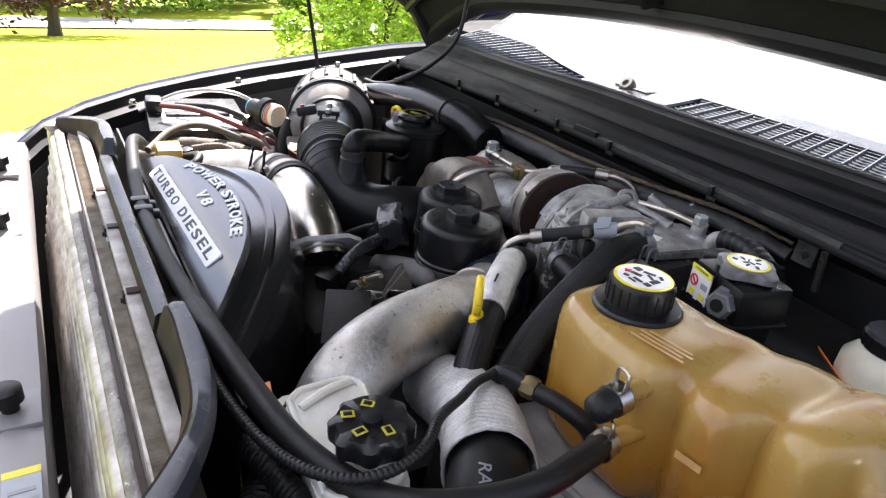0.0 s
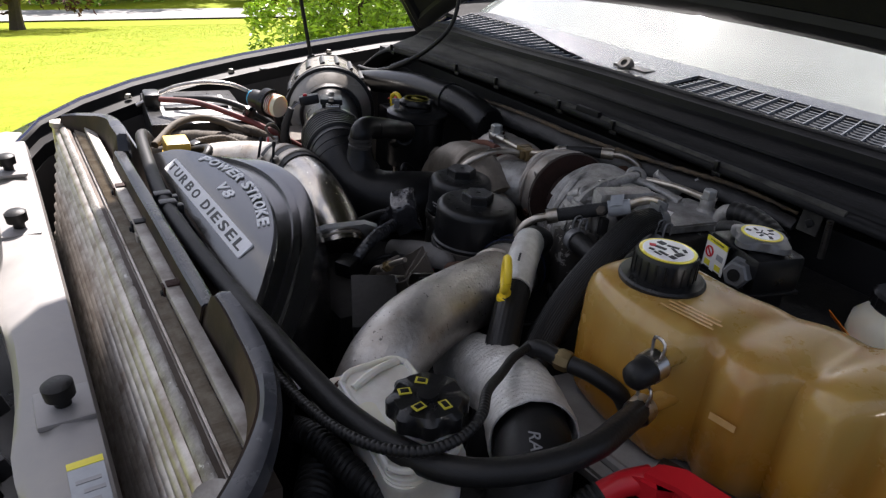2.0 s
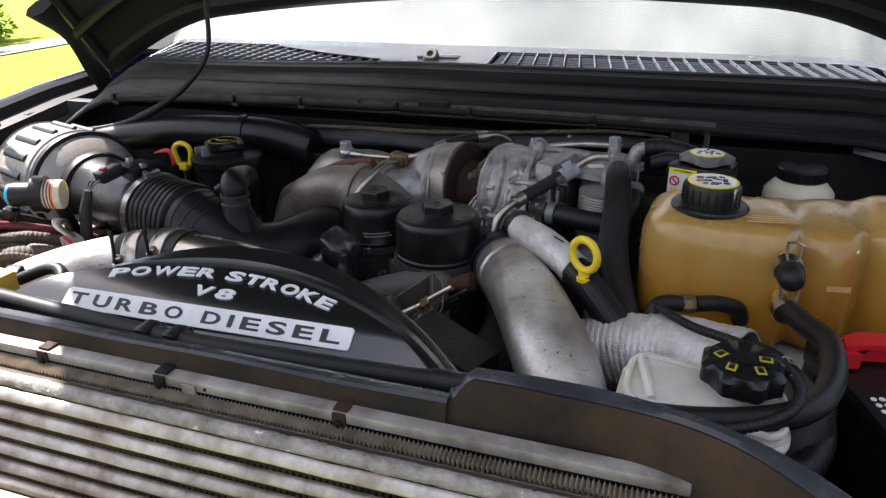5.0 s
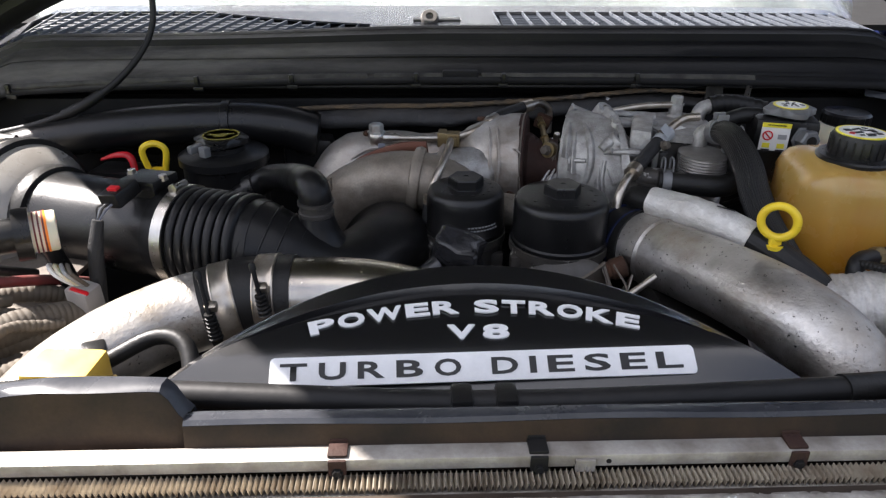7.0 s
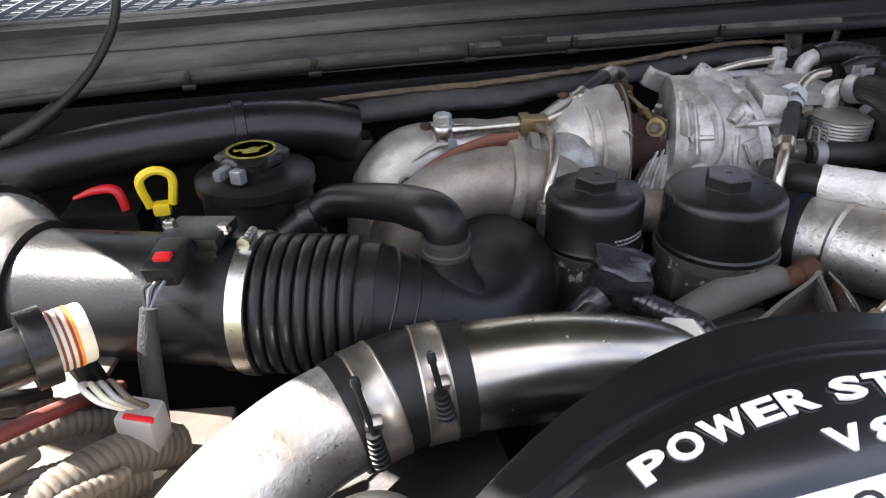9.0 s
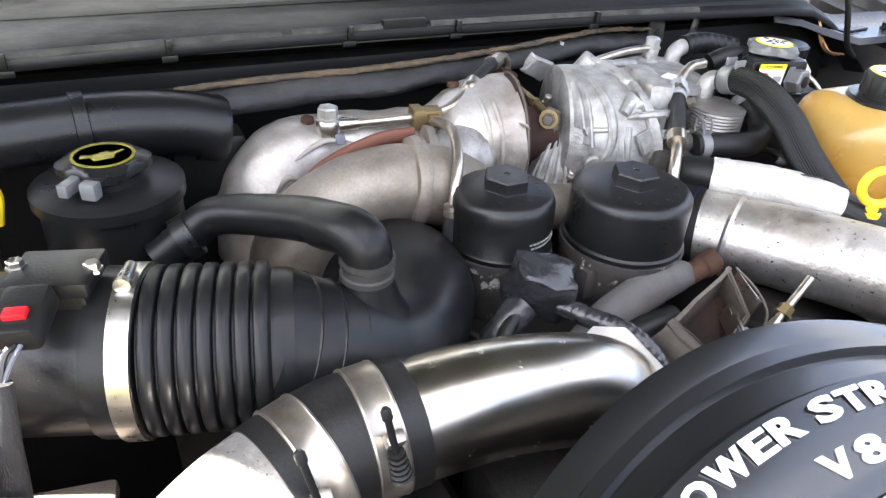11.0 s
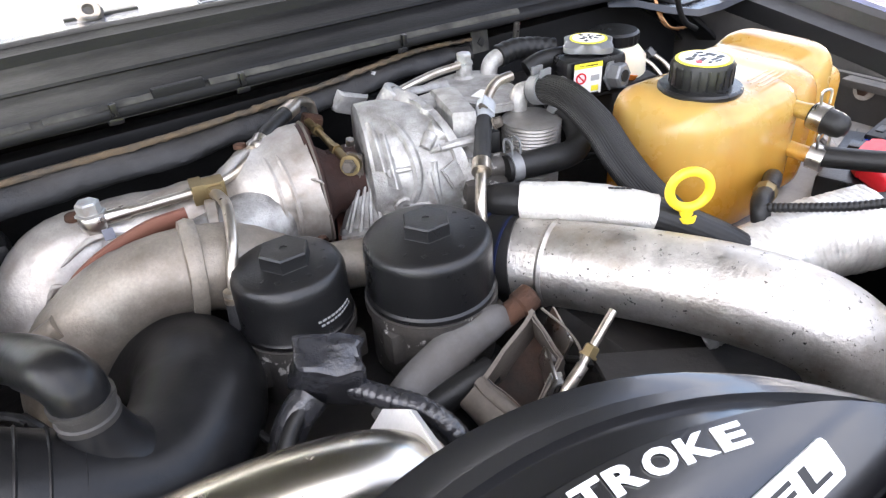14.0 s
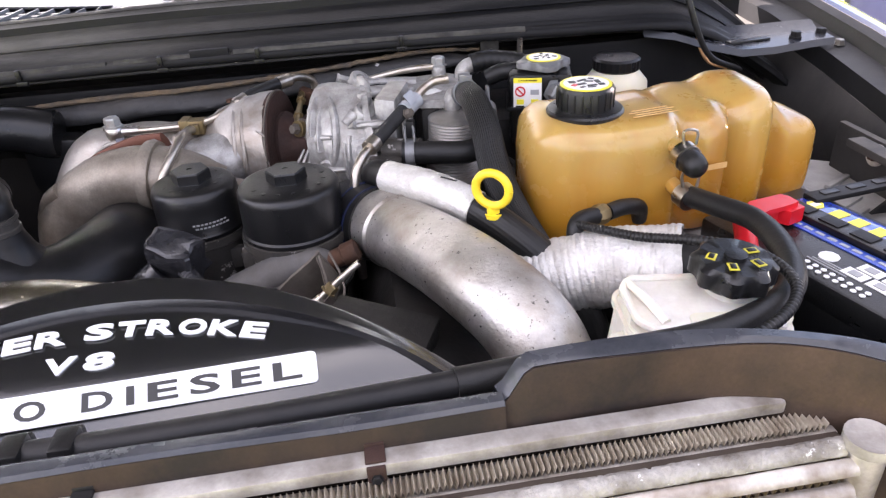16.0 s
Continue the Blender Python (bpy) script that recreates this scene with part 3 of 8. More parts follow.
def slab(name, a, b, half, lift, mat, label, category):
    """A strip of ground between two points."""
    bm = bmesh.new()
    A, B = Vector((a[0], a[1], 0)), Vector((b[0], b[1], 0))
    side = (B - A).normalized().cross(Vector((0, 0, 1))) * half
    rows = []
    for i in range(41):
        p = A.lerp(B, i / 40)
        rows.append([bm.verts.new((q.x, q.y, ground_z(q.x, q.y) + lift)) for q in (p - side, p - side * 0.33, p + side * 0.33, p + side)])
    for P, Q in zip(rows, rows[1:]):
        for j in range(3):
            bm.faces.new((P[j], P[j + 1], Q[j + 1], Q[j]))
    return whole(name, bm, mat, label, category, kind="structure")


# unseen gravel added under the vehicles so lawn green doesn't tint the bay
slab("added_drive", (2.4, -14), (2.4, 14), 3.9, 0.012, M_GRAVEL, "unseen grey-brown gravel assumed under the parked vehicles", "drive")
slab("road", (-44.2, -80), (-43.0, 60), 2.9, 0.09, M_ASPHALT, "pale grey asphalt road beyond the lawn", "road")


def blades(name, count, box, height, mat, label):
    """Loose blades of grass over a stretch of lawn."""
    rnd = random.Random(5)
    v, f = [], []
    for i in range(count):
        x, y = box[1] + (box[0] - box[1]) * rnd.random() ** 1.7, rnd.uniform(box[2], box[3])
        z, a = ground_z(x, y), rnd.uniform(0, math.tau)
        h, w = height * rnd.uniform(0.5, 1.3), 0.003 + 0.0004 * abs(x)
        dx, dy = math.cos(a) * w, math.sin(a) * w
        lx, ly = rnd.uniform(-2.6, 2.6) * h, rnd.uniform(-2.6, 2.6) * h
        k = len(v)
        v += [(x - dx, y - dy, z), (x + dx, y + dy, z), (x + lx, y + ly, z + h)]
        f.append((k, k + 1, k + 2))
    me = bpy.data.meshes.new(name)
    me.from_pydata(v, [], f)
    me.materials.append(mat)
    return tagged(new(name, me), label, "grass", kind="stuff")


blades("grass", 140000, (-34, -1.2, -12, 14), 0.016, M_BLADE, "short bright green grass blades of the lawn")


def leaf_cloud(rnd, clumps, per_clump, size):
    """Small folded leaves scattered about clump centres (x, y, z, radius)."""
    v, f = [], []
    for cx, cy, cz, cr in clumps:
        for _ in range(per_clump):
            d = Vector((rnd.gauss(0, 1), rnd.gauss(0, 1), rnd.gauss(0, 0.8)))
            d = d.normalized() * cr * rnd.uniform(0.35, 1.0) ** 0.6
            p = Vector((cx, cy, cz)) + d
            s = size * rnd.uniform(0.6, 1.3)
            a = Vector((rnd.uniform(-1, 1), rnd.uniform(-1, 1), rnd.uniform(-0.5, 0.5))).normalized()
            b = a.cross(Vector((rnd.uniform(-1, 1), rnd.uniform(-1, 1), rnd.uniform(-1, 1)))).normalized()
            n_ = a.cross(b) * s * 0.18
            k = len(v)
            v += [p - a * s * 0.6, p + b * s * 0.27 + n_, p + a * s * 0.6, p - b * s * 0.27 + n_]
            f += [(k, k + 1, k + 2), (k, k + 2, k + 3)]
    return v, f


def tree(name, at, height, spread, base, mat, label, seed, clumps=60, per=70, leaf=0.22, trunk=0.16, category="tree", group=""):
    """A tapered trunk with limbs and a crown of leaf clumps with gaps."""
    rnd = random.Random(seed)
    z0 = ground_z(at[0], at[1]) - 0.1
    th = thing(name, label, category, (at[0], at[1], z0), group)
    top = Vector((at[0] + rnd.uniform(-0.3, 0.3), at[1] + rnd.uniform(-0.3, 0.3), z0 + height * 0.85))
    foot = Vector((at[0], at[1], z0))
    mid = foot.lerp(top, 0.45) + Vector((rnd.uniform(-0.2, 0.2), rnd.uniform(-0.2, 0.2), 0))
    pieces = [tube([foot, foot.lerp(mid, 0.3), mid, top], [trunk * 1.35, trunk, trunk * 0.7, trunk * 0.15], 8, 4)]
    cl = []
    for i in range(clumps):
        a, u = rnd.uniform(0, math.tau), rnd.uniform(0, 1)
        zz = base + (height - base) * u
        r = spread * math.sqrt(max(0.05, math.sin(math.pi * (0.16 + 0.8 * u)))) * rnd.uniform(0.35, 1.0)
        cl.append((at[0] + r * math.cos(a), at[1] + r * math.sin(a), z0 + zz, spread * rnd.uniform(0.16, 0.34)))
    for c in cl[:10]:
        s = foot.lerp(top, min(0.9, max(0.25, (c[2] - z0) / height * 0.7)))
        e = Vector(c[:3])
        pieces.append(tube([s, s.lerp(e, 0.5) + Vector((0, 0, 0.12 * height * 0.3)), e], [trunk * 0.4, trunk * 0.25, trunk * 0.08], 6, 3))
    part("trunk", pieces[0], M_BARK, th)
    for piece in pieces[1:]:
        part("limb", piece, M_BARK, th)
    v, f = leaf_cloud(rnd, cl, per, leaf)
    me = bpy.data.meshes.new("crown")
    me.from_pydata(v, [], f)
    me.materials.append(mat)
    ob = new("crown", me)
    ob.parent, ob.matrix_parent_inverse = th, Matrix.Translation(-th.location)
    return th


tree("purple_maple", (-32.8, 0.95), 5.6, 3.3, 1.25, M_LEAFP, "dark purple-leaved maple standing alone on the lawn", 3, 80, 60, 0.24, 0.24)
tree("leafy_bush", (-8.2, 4.2), 3.4, 1.35, 0.15, M_LEAFB, "bright green leafy bush beside the lawn", 8, 70, 240, 0.085, 0.05, "bush")
tree("leafy_bush", (-10.0, 5.9), 3.8, 1.6, 0.15, M_LEAFB, "bright green leafy bush beside the lawn", 9, 70, 220, 0.09, 0.05, "bush")
WOODS = [(-56, -58), (-58, -46), (-56, -37), (-60, -30), (-57, -22), (-55, -14), (-60, -8), (-56, -1), (-54, 6), (-58, 12), (-53, 19), (-56, 26), (-51, 33), (-54, 41), (-49, 50), (-66, -50), (-68, -34), (-67, -17), (-68, 1), (-66, 17), (-64, 32), (-62, 46)]
for i, (x, y) in enumerate(WOODS):
    tree("woodland_tree", (x, y), 11 + 3 * math.sin(i * 2.3), 4.6 + math.sin(i * 1.7), 0.3, M_LEAF, "tall green tree in the wood across the road", 20 + i, 80, 80, 0.45, 0.2, "tree", "trees of the wood")
rock = bmesh.new()
bmesh.ops.create_icosphere(rock, subdivisions=3, radius=0.42)
for v in rock.verts:
    v.co *= 1 + 0.16 * noise.noise(v.co * 2.4)
    v.co.z *= 0.85
rock.transform(Matrix.Translation((-12.6, -2.32, ground_z(-12.6, -2.32) + 0.28)))
whole("boulder", rock, M_WHITE, "pale rounded boulder on the lawn", "rock")

# ---- truck body round the engine bay ----


def cowl_y(x):
    return 0.10 * x * x


CX = [i * 0.05 - 0.95 for i in range(39)]


def cowl_drop(x):
    return 0.022 * abs(x) ** 2.5 + 1.1 * max(0.0, abs(x) - 0.63) ** 1.5


def cowl_sag(x):
    """How much lower the deck's front edge lies towards the passenger's side."""
    return 0.013 * (1 - math.exp(-(x / 0.28) ** 2)) if x < 0 else 0.0


# cowl panel: lip, sloped face, seal ridge, up to the front of the vents
CPROF = [(0.700, 1.266), (0.668, 1.2715), (0.6625, 1.2735), (0.6605, 1.2765), (0.6610, 1.2815), (0.6625, 1.2835), (0.6690, 1.2850), (0.6715, 1.2862), (0.6725, 1.2895), (0.6745, 1.2915), (0.6880, 1.2972), (0.7005, 1.3020), (0.7020, 1.3032), (0.6982, 1.3052), (0.6992, 1.3082), (0.7140, 1.3150), (0.7265, 1.3195), (0.7290, 1.3220), (0.7296, 1.3320), (0.7345, 1.3330), (0.7410, 1.3375)]
rows = [[(x, y + cowl_y(x) * (0.3 + 0.7 * i / 20) - (0.05 * abs(x) ** 2 if i < 10 else 0), z - cowl_drop(x) - (0.018 * abs(x) ** 2 if i < 10 and x < 0 else 0) - cowl_sag(x) * max(0.0, (i - 9) / 11)) for i, (y, z) in enumerate(CPROF)] for x in CX]
cowl = thing("cowl", "dusty black plastic cowl below the windscreen", "cowl", (0, 0.70, 1.26), kind="structure")
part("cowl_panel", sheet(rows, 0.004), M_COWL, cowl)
# black sheet added to stop the ground and its light showing under the cowl
part("closing_sheet", sheet([[(x, y + cowl_y(x) * 0.3, z - cowl_drop(x)) for y, z in ((0.698, 1.264), (0.75, 1.250), (0.90, 1.245), (0.905, 1.0))] for x in CX], 0.003), M_INK, cowl, "added black sheet closing the gap")
# narrow seal strip lying in steps along the lower ledge
for a, b in ((-0.62, -0.13), (-0.12, -0.02), (0.03, 0.42)):
    part("seal_strip", dented(tube([(a + (b - a) * q / 10, 0.6665 - 0.02 * (a + (b - a) * q / 10) ** 2, 1.2850 - cowl_drop(a + (b - a) * q / 10) - 0.018 * min(0.0, a + (b - a) * q / 10) ** 2) for q in range(11)], 0.0042, 8, 3, flat=0.6), 0.0006, 60, 3), M_FIBREPALE, cowl, "dusty seal strip")


def vent_back(x):
    """Rear edge of the vents: the passenger's side one tapers to a point beside the nozzle."""
    if -0.68 <= x <= -0.13:
        return 0.832 if x < -0.40 else 0.832 - 0.068 * (x + 0.40) / 0.27
    return 0.832


def deck(x, y):
    """A point of the cowl's deck behind its front edge."""
    return (x, y + cowl_y(x), 1.3402 + 0.101 * (y - 0.7502) - cowl_drop(x) - cowl_sag(x) * max(0.0, 1 - (y - 0.7436) / 0.09))


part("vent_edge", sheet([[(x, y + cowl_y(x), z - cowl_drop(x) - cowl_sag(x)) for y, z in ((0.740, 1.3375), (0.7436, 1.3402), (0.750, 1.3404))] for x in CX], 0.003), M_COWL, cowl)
part("vent_rear", sheet([[deck(x, y) for y in (0.8322, 0.85, 0.87)] for x in CX], 0.003), M_GRILLE, cowl)
for a, b in ((-0.95, -0.68), (-0.13, 0.062), (0.66, 0.95)):
    xs2 = [a + (b - a) * i / 8 for i in range(9)]
    part("vent_blank", sheet([[deck(x, y) for y in (0.7502, 0.790, 0.8318)] for x in xs2], 0.003), M_GRILLE, cowl)
part("vent_blank", sheet([[deck(x, vent_back(x) + 0.0005 + (0.8318 - vent_back(x)) * q / 3) for q in range(4)] for x in [-0.3999 + 0.2698 * i / 12 for i in range(1, 13)]], 0.003), M_GRILLE, cowl)
part("vent_floor", sheet([[(p[0], p[1], p[2] - d_) for p, d_ in ((deck(x, 0.7505), 0.003), (deck(x, 0.752), 0.012), (deck(x, 0.79), 0.013), (deck(x, 0.829), 0.012), (deck(x, 0.8305), 0.003))] for x in CX], 0.002), M_MESH, cowl, "fine dark mesh under the slats")
for a, b, lean, steps in ((-0.685, -0.15, 0.052, 20), (0.064, 0.66, -0.018, 24)):
    for i in range(steps + 1):
        x = a + (b - a) * i / steps
        sk = lean if lean > 0 else -0.004 - 0.030 * i / steps
        xb = min(x + sk, -0.135) if lean > 0 else x + sk
        far = vent_back(xb)
        k_ = min(1.0, (far - 0.750) / 0.082)
        pa, pb = Vector(deck(x, 0.7505)), Vector(deck(x + (xb - x) * k_, far))
        part("slat", loft([[p + Vector((dx, 0, dz)) for dx, dz in ((-0.0013, -0.004), (0.0013, -0.004), (0.0009, 0.0006), (-0.0009, 0.0006))] for p in (pa, pa.lerp(pb, 0.5), pb)]), M_SLAT, cowl)
# fine ribs running along both vents below the slats
for a, b in ((-0.66, -0.20), (0.07, 0.64)):
    for k_ in range(7):
        y = 0.7575 + 0.0105 * k_
        xs2 = [a + (b - a) * i / 24 for i in range(25)]
        xs2 = [x for x in xs2 if vent_back(x) > y + 0.004]
        part("fine_rib", tube([Vector(deck(x, y)) - Vector((0, 0, 0.0042)) for x in xs2], 0.0013, 6, 1), M_SLAT, cowl)
nz = lathe([(0.013, -0.004), (0.014, 0.004), (0.011, 0.009), (0.006, 0.009), (0.005, 0.005)], (-0.041, 0.776, 1.345), (0, -0.75, 0.66), 24)
whole("washer_nozzle", nz, M_STRAP, "grey round washer nozzle set in the cowl", "nozzle")
part("nozzle_recess", rbox((-0.030, 0.784, 1.3435), (0.072, 0.026, 0.004), 0.0018), M_INK, cowl)
# clips along the lip
for x in (-0.62, -0.365, -0.235, -0.062, 0.061, 0.25):
    part("clip", join(rbox((x, 0.6595 - 0.02 * x * x, 1.2835 - cowl_drop(x) - 0.018 * min(0.0, x) ** 2), (0.006, 0.006, 0.013), 0.0015), rbox((x, 0.664 - 0.02 * x * x, 1.2715 - cowl_drop(x) - 0.018 * min(0.0, x) ** 2), (0.014, 0.004, 0.006), 0.001)), M_PLASTIC, cowl)
part("lip_step", rbox((0.0, 0.6665, 1.2865), (0.05, 0.008, 0.012), 0.002), M_COWL, cowl)

# windscreen, cab behind it
WS = []
for i in range(21):
    x = -0.86 + 1.72 * i / 20
    row = []
    for j in range(9):
        s = 0.95 * j / 8
        row.append((x * (1 - 0.12 * j / 8), 0.868 + 0.10 * x * x + s * math.cos(radians(33)) + 0.05 * x * x * j / 8, 1.352 - cowl_drop(x) + s * math.sin(radians(33))))
    WS.append(row)
glass = whole("windscreen", sheet(WS, 0.005), M_GLASS, "raked glass windscreen reflecting a bright cloudy sky", "windscreen", kind="structure")
glass.visible_shadow = False
cab = thing("cab", "dark cab interior behind the windscreen", "cab", (0, 1.6, 1.0), kind="structure")
part("dashboard", sheet([[(x, y, z) for y, z in ((0.90, 1.32), (1.15, 1.37), (1.45, 1.40), (1.55, 1.30), (1.56, 0.9))] for x in (-0.84, -0.4, 0, 0.4, 0.84)], 0.01), M_LINER, cab)
part("back_wall", rbox((0, 2.5, 1.3), (1.8, 0.05, 1.4), 0.01), M_LINER, cab)
part("roof", rbox((0, 2.05, 1.90), (1.6, 0.9, 0.05), 0.02), M_PAINT, cab)
for s in (-1, 1):
    part("side_wall", rbox((s * 0.93, 1.75, 1.05), (0.05, 1.6, 0.75), 0.02), M_PAINT, cab)
    part("pillar", tube([(s * 0.90, 0.93, 1.30), (s * 0.82, 1.32, 1.60), (s * 0.76, 1.70, 1.90)], 0.03, 10, 5), M_PAINT, cab)

# firewall with frayed insulation along its top
fw = thing("firewall", "black firewall behind the engine with frayed insulation", "firewall", (0, 0.72, 0.9), kind="structure")
part("panel", rbox((0, 0.735, 0.93), (1.62, 0.03, 0.62), 0.006), M_BLACKP, fw)
FI = [(-0.62, 0.672, 1.205), (-0.42, 0.674, 1.222), (-0.2, 0.672, 1.238), (0.0, 0.668, 1.243), (0.14, 0.668, 1.252), (0.27, 0.672, 1.262), (0.36, 0.676, 1.258)]
part("insulation_roll", dented(tube([(x, y + 0.006, z - 0.016) for x, y, z in FI], [0.018, 0.019, 0.019, 0.017, 0.015, 0.012, 0.008], 16, 14, flat=0.55), 0.0032, 38, 2), M_ROLL, fw, "wrinkled dark foil insulation")
part("insulation_edge", dented(tube([(x, y + 0.003, z - 0.001) for x, y, z in FI], [0.0025, 0.0032, 0.0034, 0.0034, 0.0032, 0.003, 0.002], 8, 30), 0.0014, 160, 4), M_FIBRE, fw, "brown frayed insulation edge")
part("insulation", dented(sheet([[(FI[0][0] + (FI[-1][0] - FI[0][0]) * i / 40, 0.682 + 0.03 * j, 1.225 - 0.05 * j) for j in range(5)] for i in range(41)], 0.004), 0.006, 22, 5), M_LINER, fw)
part("clip_plate", rbox((0.375, 0.684, 1.254), (0.026, 0.003, 0.034), 0.001, (-8, 0, 0)), M_FIBREPALE, fw, "pale clip plate")
part("clip_hole", rbox((0.376, 0.6815, 1.250), (0.009, 0.002, 0.009), 0.001, (-8, 45, 0)), M_INK, fw)
part("stud", tube([(0.411, 0.660, 1.225), (0.411, 0.654, 1.272)], 0.004, 8, 2), M_STEEL, fw)

# fenders
for s, cx in ((-1, -0.055), (1, 0.06)):
    f = thing("fender", "dark glossy fender with a black inner rail and bolts", "fender", (cx + s * 0.86, 0.2, 0.9), "front fenders", "structure")
    ln = [(-0.20, 0.34, 1.08), (-0.15, 0.46, 1.095), (-0.10, 0.565, 1.108), (-0.05, 0.645, 1.127), (0.03, 0.695, 1.145), (0.137, 0.752, 1.157), (0.277, 0.805, 1.170), (0.40, 0.838, 1.184), (0.60, 0.862, 1.208), (0.786, 0.877, 1.228), (0.95, 0.88, 1.24)]
    if s < 0:
        ln = [(y, w, z + 0.016 * max(0.0, min(1.0, (y + 0.1) / 0.3))) for y, w, z in ln]
    if s > 0:
        ln = [(y, w - 0.03 * max(0.0, min(1.0, (y - 0.05) / 0.3)), z + 0.040 * max(0.0, min(1.0, (y - 0.05) / 0.35))) for y, w, z in ln]
    rows = []
    for y, w, z in ln:
        rows.append([(cx + s * (w + dx), y, z + dz) for dx, dz in ((-0.055, -0.05), (-0.052, -0.022), (-0.012, -0.018), (-0.006, 0.0), (0.004, 0.006))])
    part("inner_rail", sheet(rows, 0.003), M_BLACKP, f)
    rows = [[(cx + s * (w + dx), y - (0.06 * (dx > 0.05)), z + dz) for dx, dz in ((0.005, 0.006), (0.010, 0.010), (0.020, 0.009), (0.05, -0.002), (0.085, -0.04), (0.10, -0.12), (0.10, -0.45))] for y, w, z in ln]
    part("outer_panel", sheet(rows, 0.003), M_PAINT, f, "dark blue painted outer panel")
    rows = [[(cx + s * (w + dx), y, z + dz) for dx, dz in ((-0.056, -0.048), (-0.075, -0.10), (-0.085, -0.30), (-0.085, -0.60))] for y, w, z in ln]
    part("apron", sheet(rows, 0.003), M_APRON, f)
    for y, w, z in ((0.12, 0.745, 1.156), (0.36, 0.828, 1.181), (0.62, 0.864, 1.211)):
        if s > 0:
            w, z = w - 0.03 * max(0.0, min(1.0, (y - 0.05) / 0.3)), z + 0.040 * max(0.0, min(1.0, (y - 0.05) / 0.35))
        z += 0.016 if s < 0 else 0.0
        hexbolt((cx + s * (w - 0.028), y, z - 0.018), (0, 0, 1), 0.011, 0.006, f, M_STEEL)
        part("slot", rbox((cx + s * (w - 0.032), y + 0.075, z - 0.0135), (0.010, 0.018, 0.002), 0.0009), M_INK, f)
    part("rail_tab", rbox((cx + s * 0.795, 0.33, 1.163), (0.035, 0.045, 0.003), 0.001, (0, s * 4, 12 * s)), M_STEEL, f)
# bay floor and front structure that close the place below
whole("bay_floor", rbox((0, 0.25, 0.62), (1.7, 1.0, 0.02), 0.004), M_DARK, "dark grimy floor under the engine", "floor", kind="structure")
for s in (-1, 1):
    w = thing("wheel", "black tyre on a steel rim under the truck", "wheel", (s * 0.86, 0.35, ground_z(s * 0.86, 0.35)), "truck wheels")
    part("tyre", lathe([(0.24, -0.13), (0.37, -0.14), (0.40, -0.10), (0.40, 0.10), (0.37, 0.14), (0.24, 0.13)], (s * 0.86, 0.35, ground_z(s * 0.86, 0.35) + 0.40), (1, 0, 0), 32), M_RUBBER, w)
    part("rim", lathe([(0.24, -0.10), (0.24, 0.10), (0.10, 0.05), (0.04, 0.08)], (s * 0.86, 0.35, ground_z(s * 0.86, 0.35) + 0.40), (s, 0, 0), 24), M_STEEL, w)

# hood, raised
HOOD_A = radians(54)
hood = thing("hood", "raised dark hood with a black ribbed underside", "hood", (0, 0.70, 1.45), kind="structure")


def hood_pt(x, s, off=0.0):
    z0 = 1.447 - 0.11 * (x - 0.14) ** 2 - 0.5 * max(0.0, abs(x) - 0.50) ** 1.5
    return (x, 0.762 + 0.07 * x * x - s * math.cos(HOOD_A) + off * math.sin(HOOD_A), z0 + s * math.sin(HOOD_A) + off * math.cos(HOOD_A))


HX = [-0.77 + 1.59 * i / 24 for i in range(25)]
HS = [0.0, 0.03, 0.1, 0.3, 0.5, 0.7, 0.9, 1.1, 1.2]
part("skin", sheet([[hood_pt(x, s, 0.045 + 0.02 * math.sin(s / 1.2 * math.pi)) for s in HS] for x in HX], 0.003), M_PAINT, hood, "dark blue painted outer skin")
part("liner", sheet([[hood_pt(x, s, 0.02) for s in HS] for x in HX], 0.003), M_LINER, hood, "black underside liner")
part("rear_lip", tube([hood_pt(x, 0.0, 0.018) for x in HX], 0.014, 8, 2, flat=1.5), M_BLACKP, hood)
part("side_lip", tube([hood_pt(-0.77, s, 0.02) for s in HS], 0.016, 8, 2), M_BLACKP, hood)
part("side_lip", tube([hood_pt(0.82, s, 0.02) for s in HS], 0.016, 8, 2), M_BLACKP, hood)
for x in (-0.5, 0.0, 0.5):
    part("rib", tube([hood_pt(x, s, 0.008) for s in (0.03, 0.3, 0.7, 1.15)], 0.018, 8, 4, flat=0.5), M_BLACKP, hood)
part("cross_rib", tube([hood_pt(x, 0.10, 0.004) for x in HX], 0.016, 8, 2, flat=0.6), M_BLACKP, hood)
for s in (-1, 1):
    part("hinge", tube([(s * 0.885, 0.93, 1.20), (s * 0.875, 0.88, 1.27), (s * 0.83, 0.80, 1.36), (s * 0.80, 0.70, 1.42)], [0.018, 0.02, 0.024, 0.03], 8, 6, flat=0.45), M_BLACKP, hood)
st = thing("hood_stay", "thin black gas strut holding up the hood", "strut", (-0.80, 0.535, 1.21), "hood struts")
part("rod", tube([(-0.80, 0.535, 1.215), (-0.806, 0.50, 1.42)], 0.0045, 10, 2), M_BLACKP, st)
part("cylinder", tube([(-0.806, 0.50, 1.40), (-0.815, 0.44, 1.75)], 0.0105, 12, 2), M_BLACKP, st)
part("ball_joint", lathe([(0.004, -0.012), (0.010, -0.006), (0.010, 0.008), (0.005, 0.014)], (-0.80, 0.536, 1.21), (0, 0, 1), 12), M_BLACKP, st)

# ---- radiator stack and front panel ----
rad = thing("radiator", "dirty aluminium radiator with zigzag cooling fins", "radiator", (0, -0.005, 0.75))
part("top_channel", rbox((0, 0.001, 1.2095), (0.80, 0.013, 0.009), 0.002), M_RADTOP, rad, "dusty pale top channel")
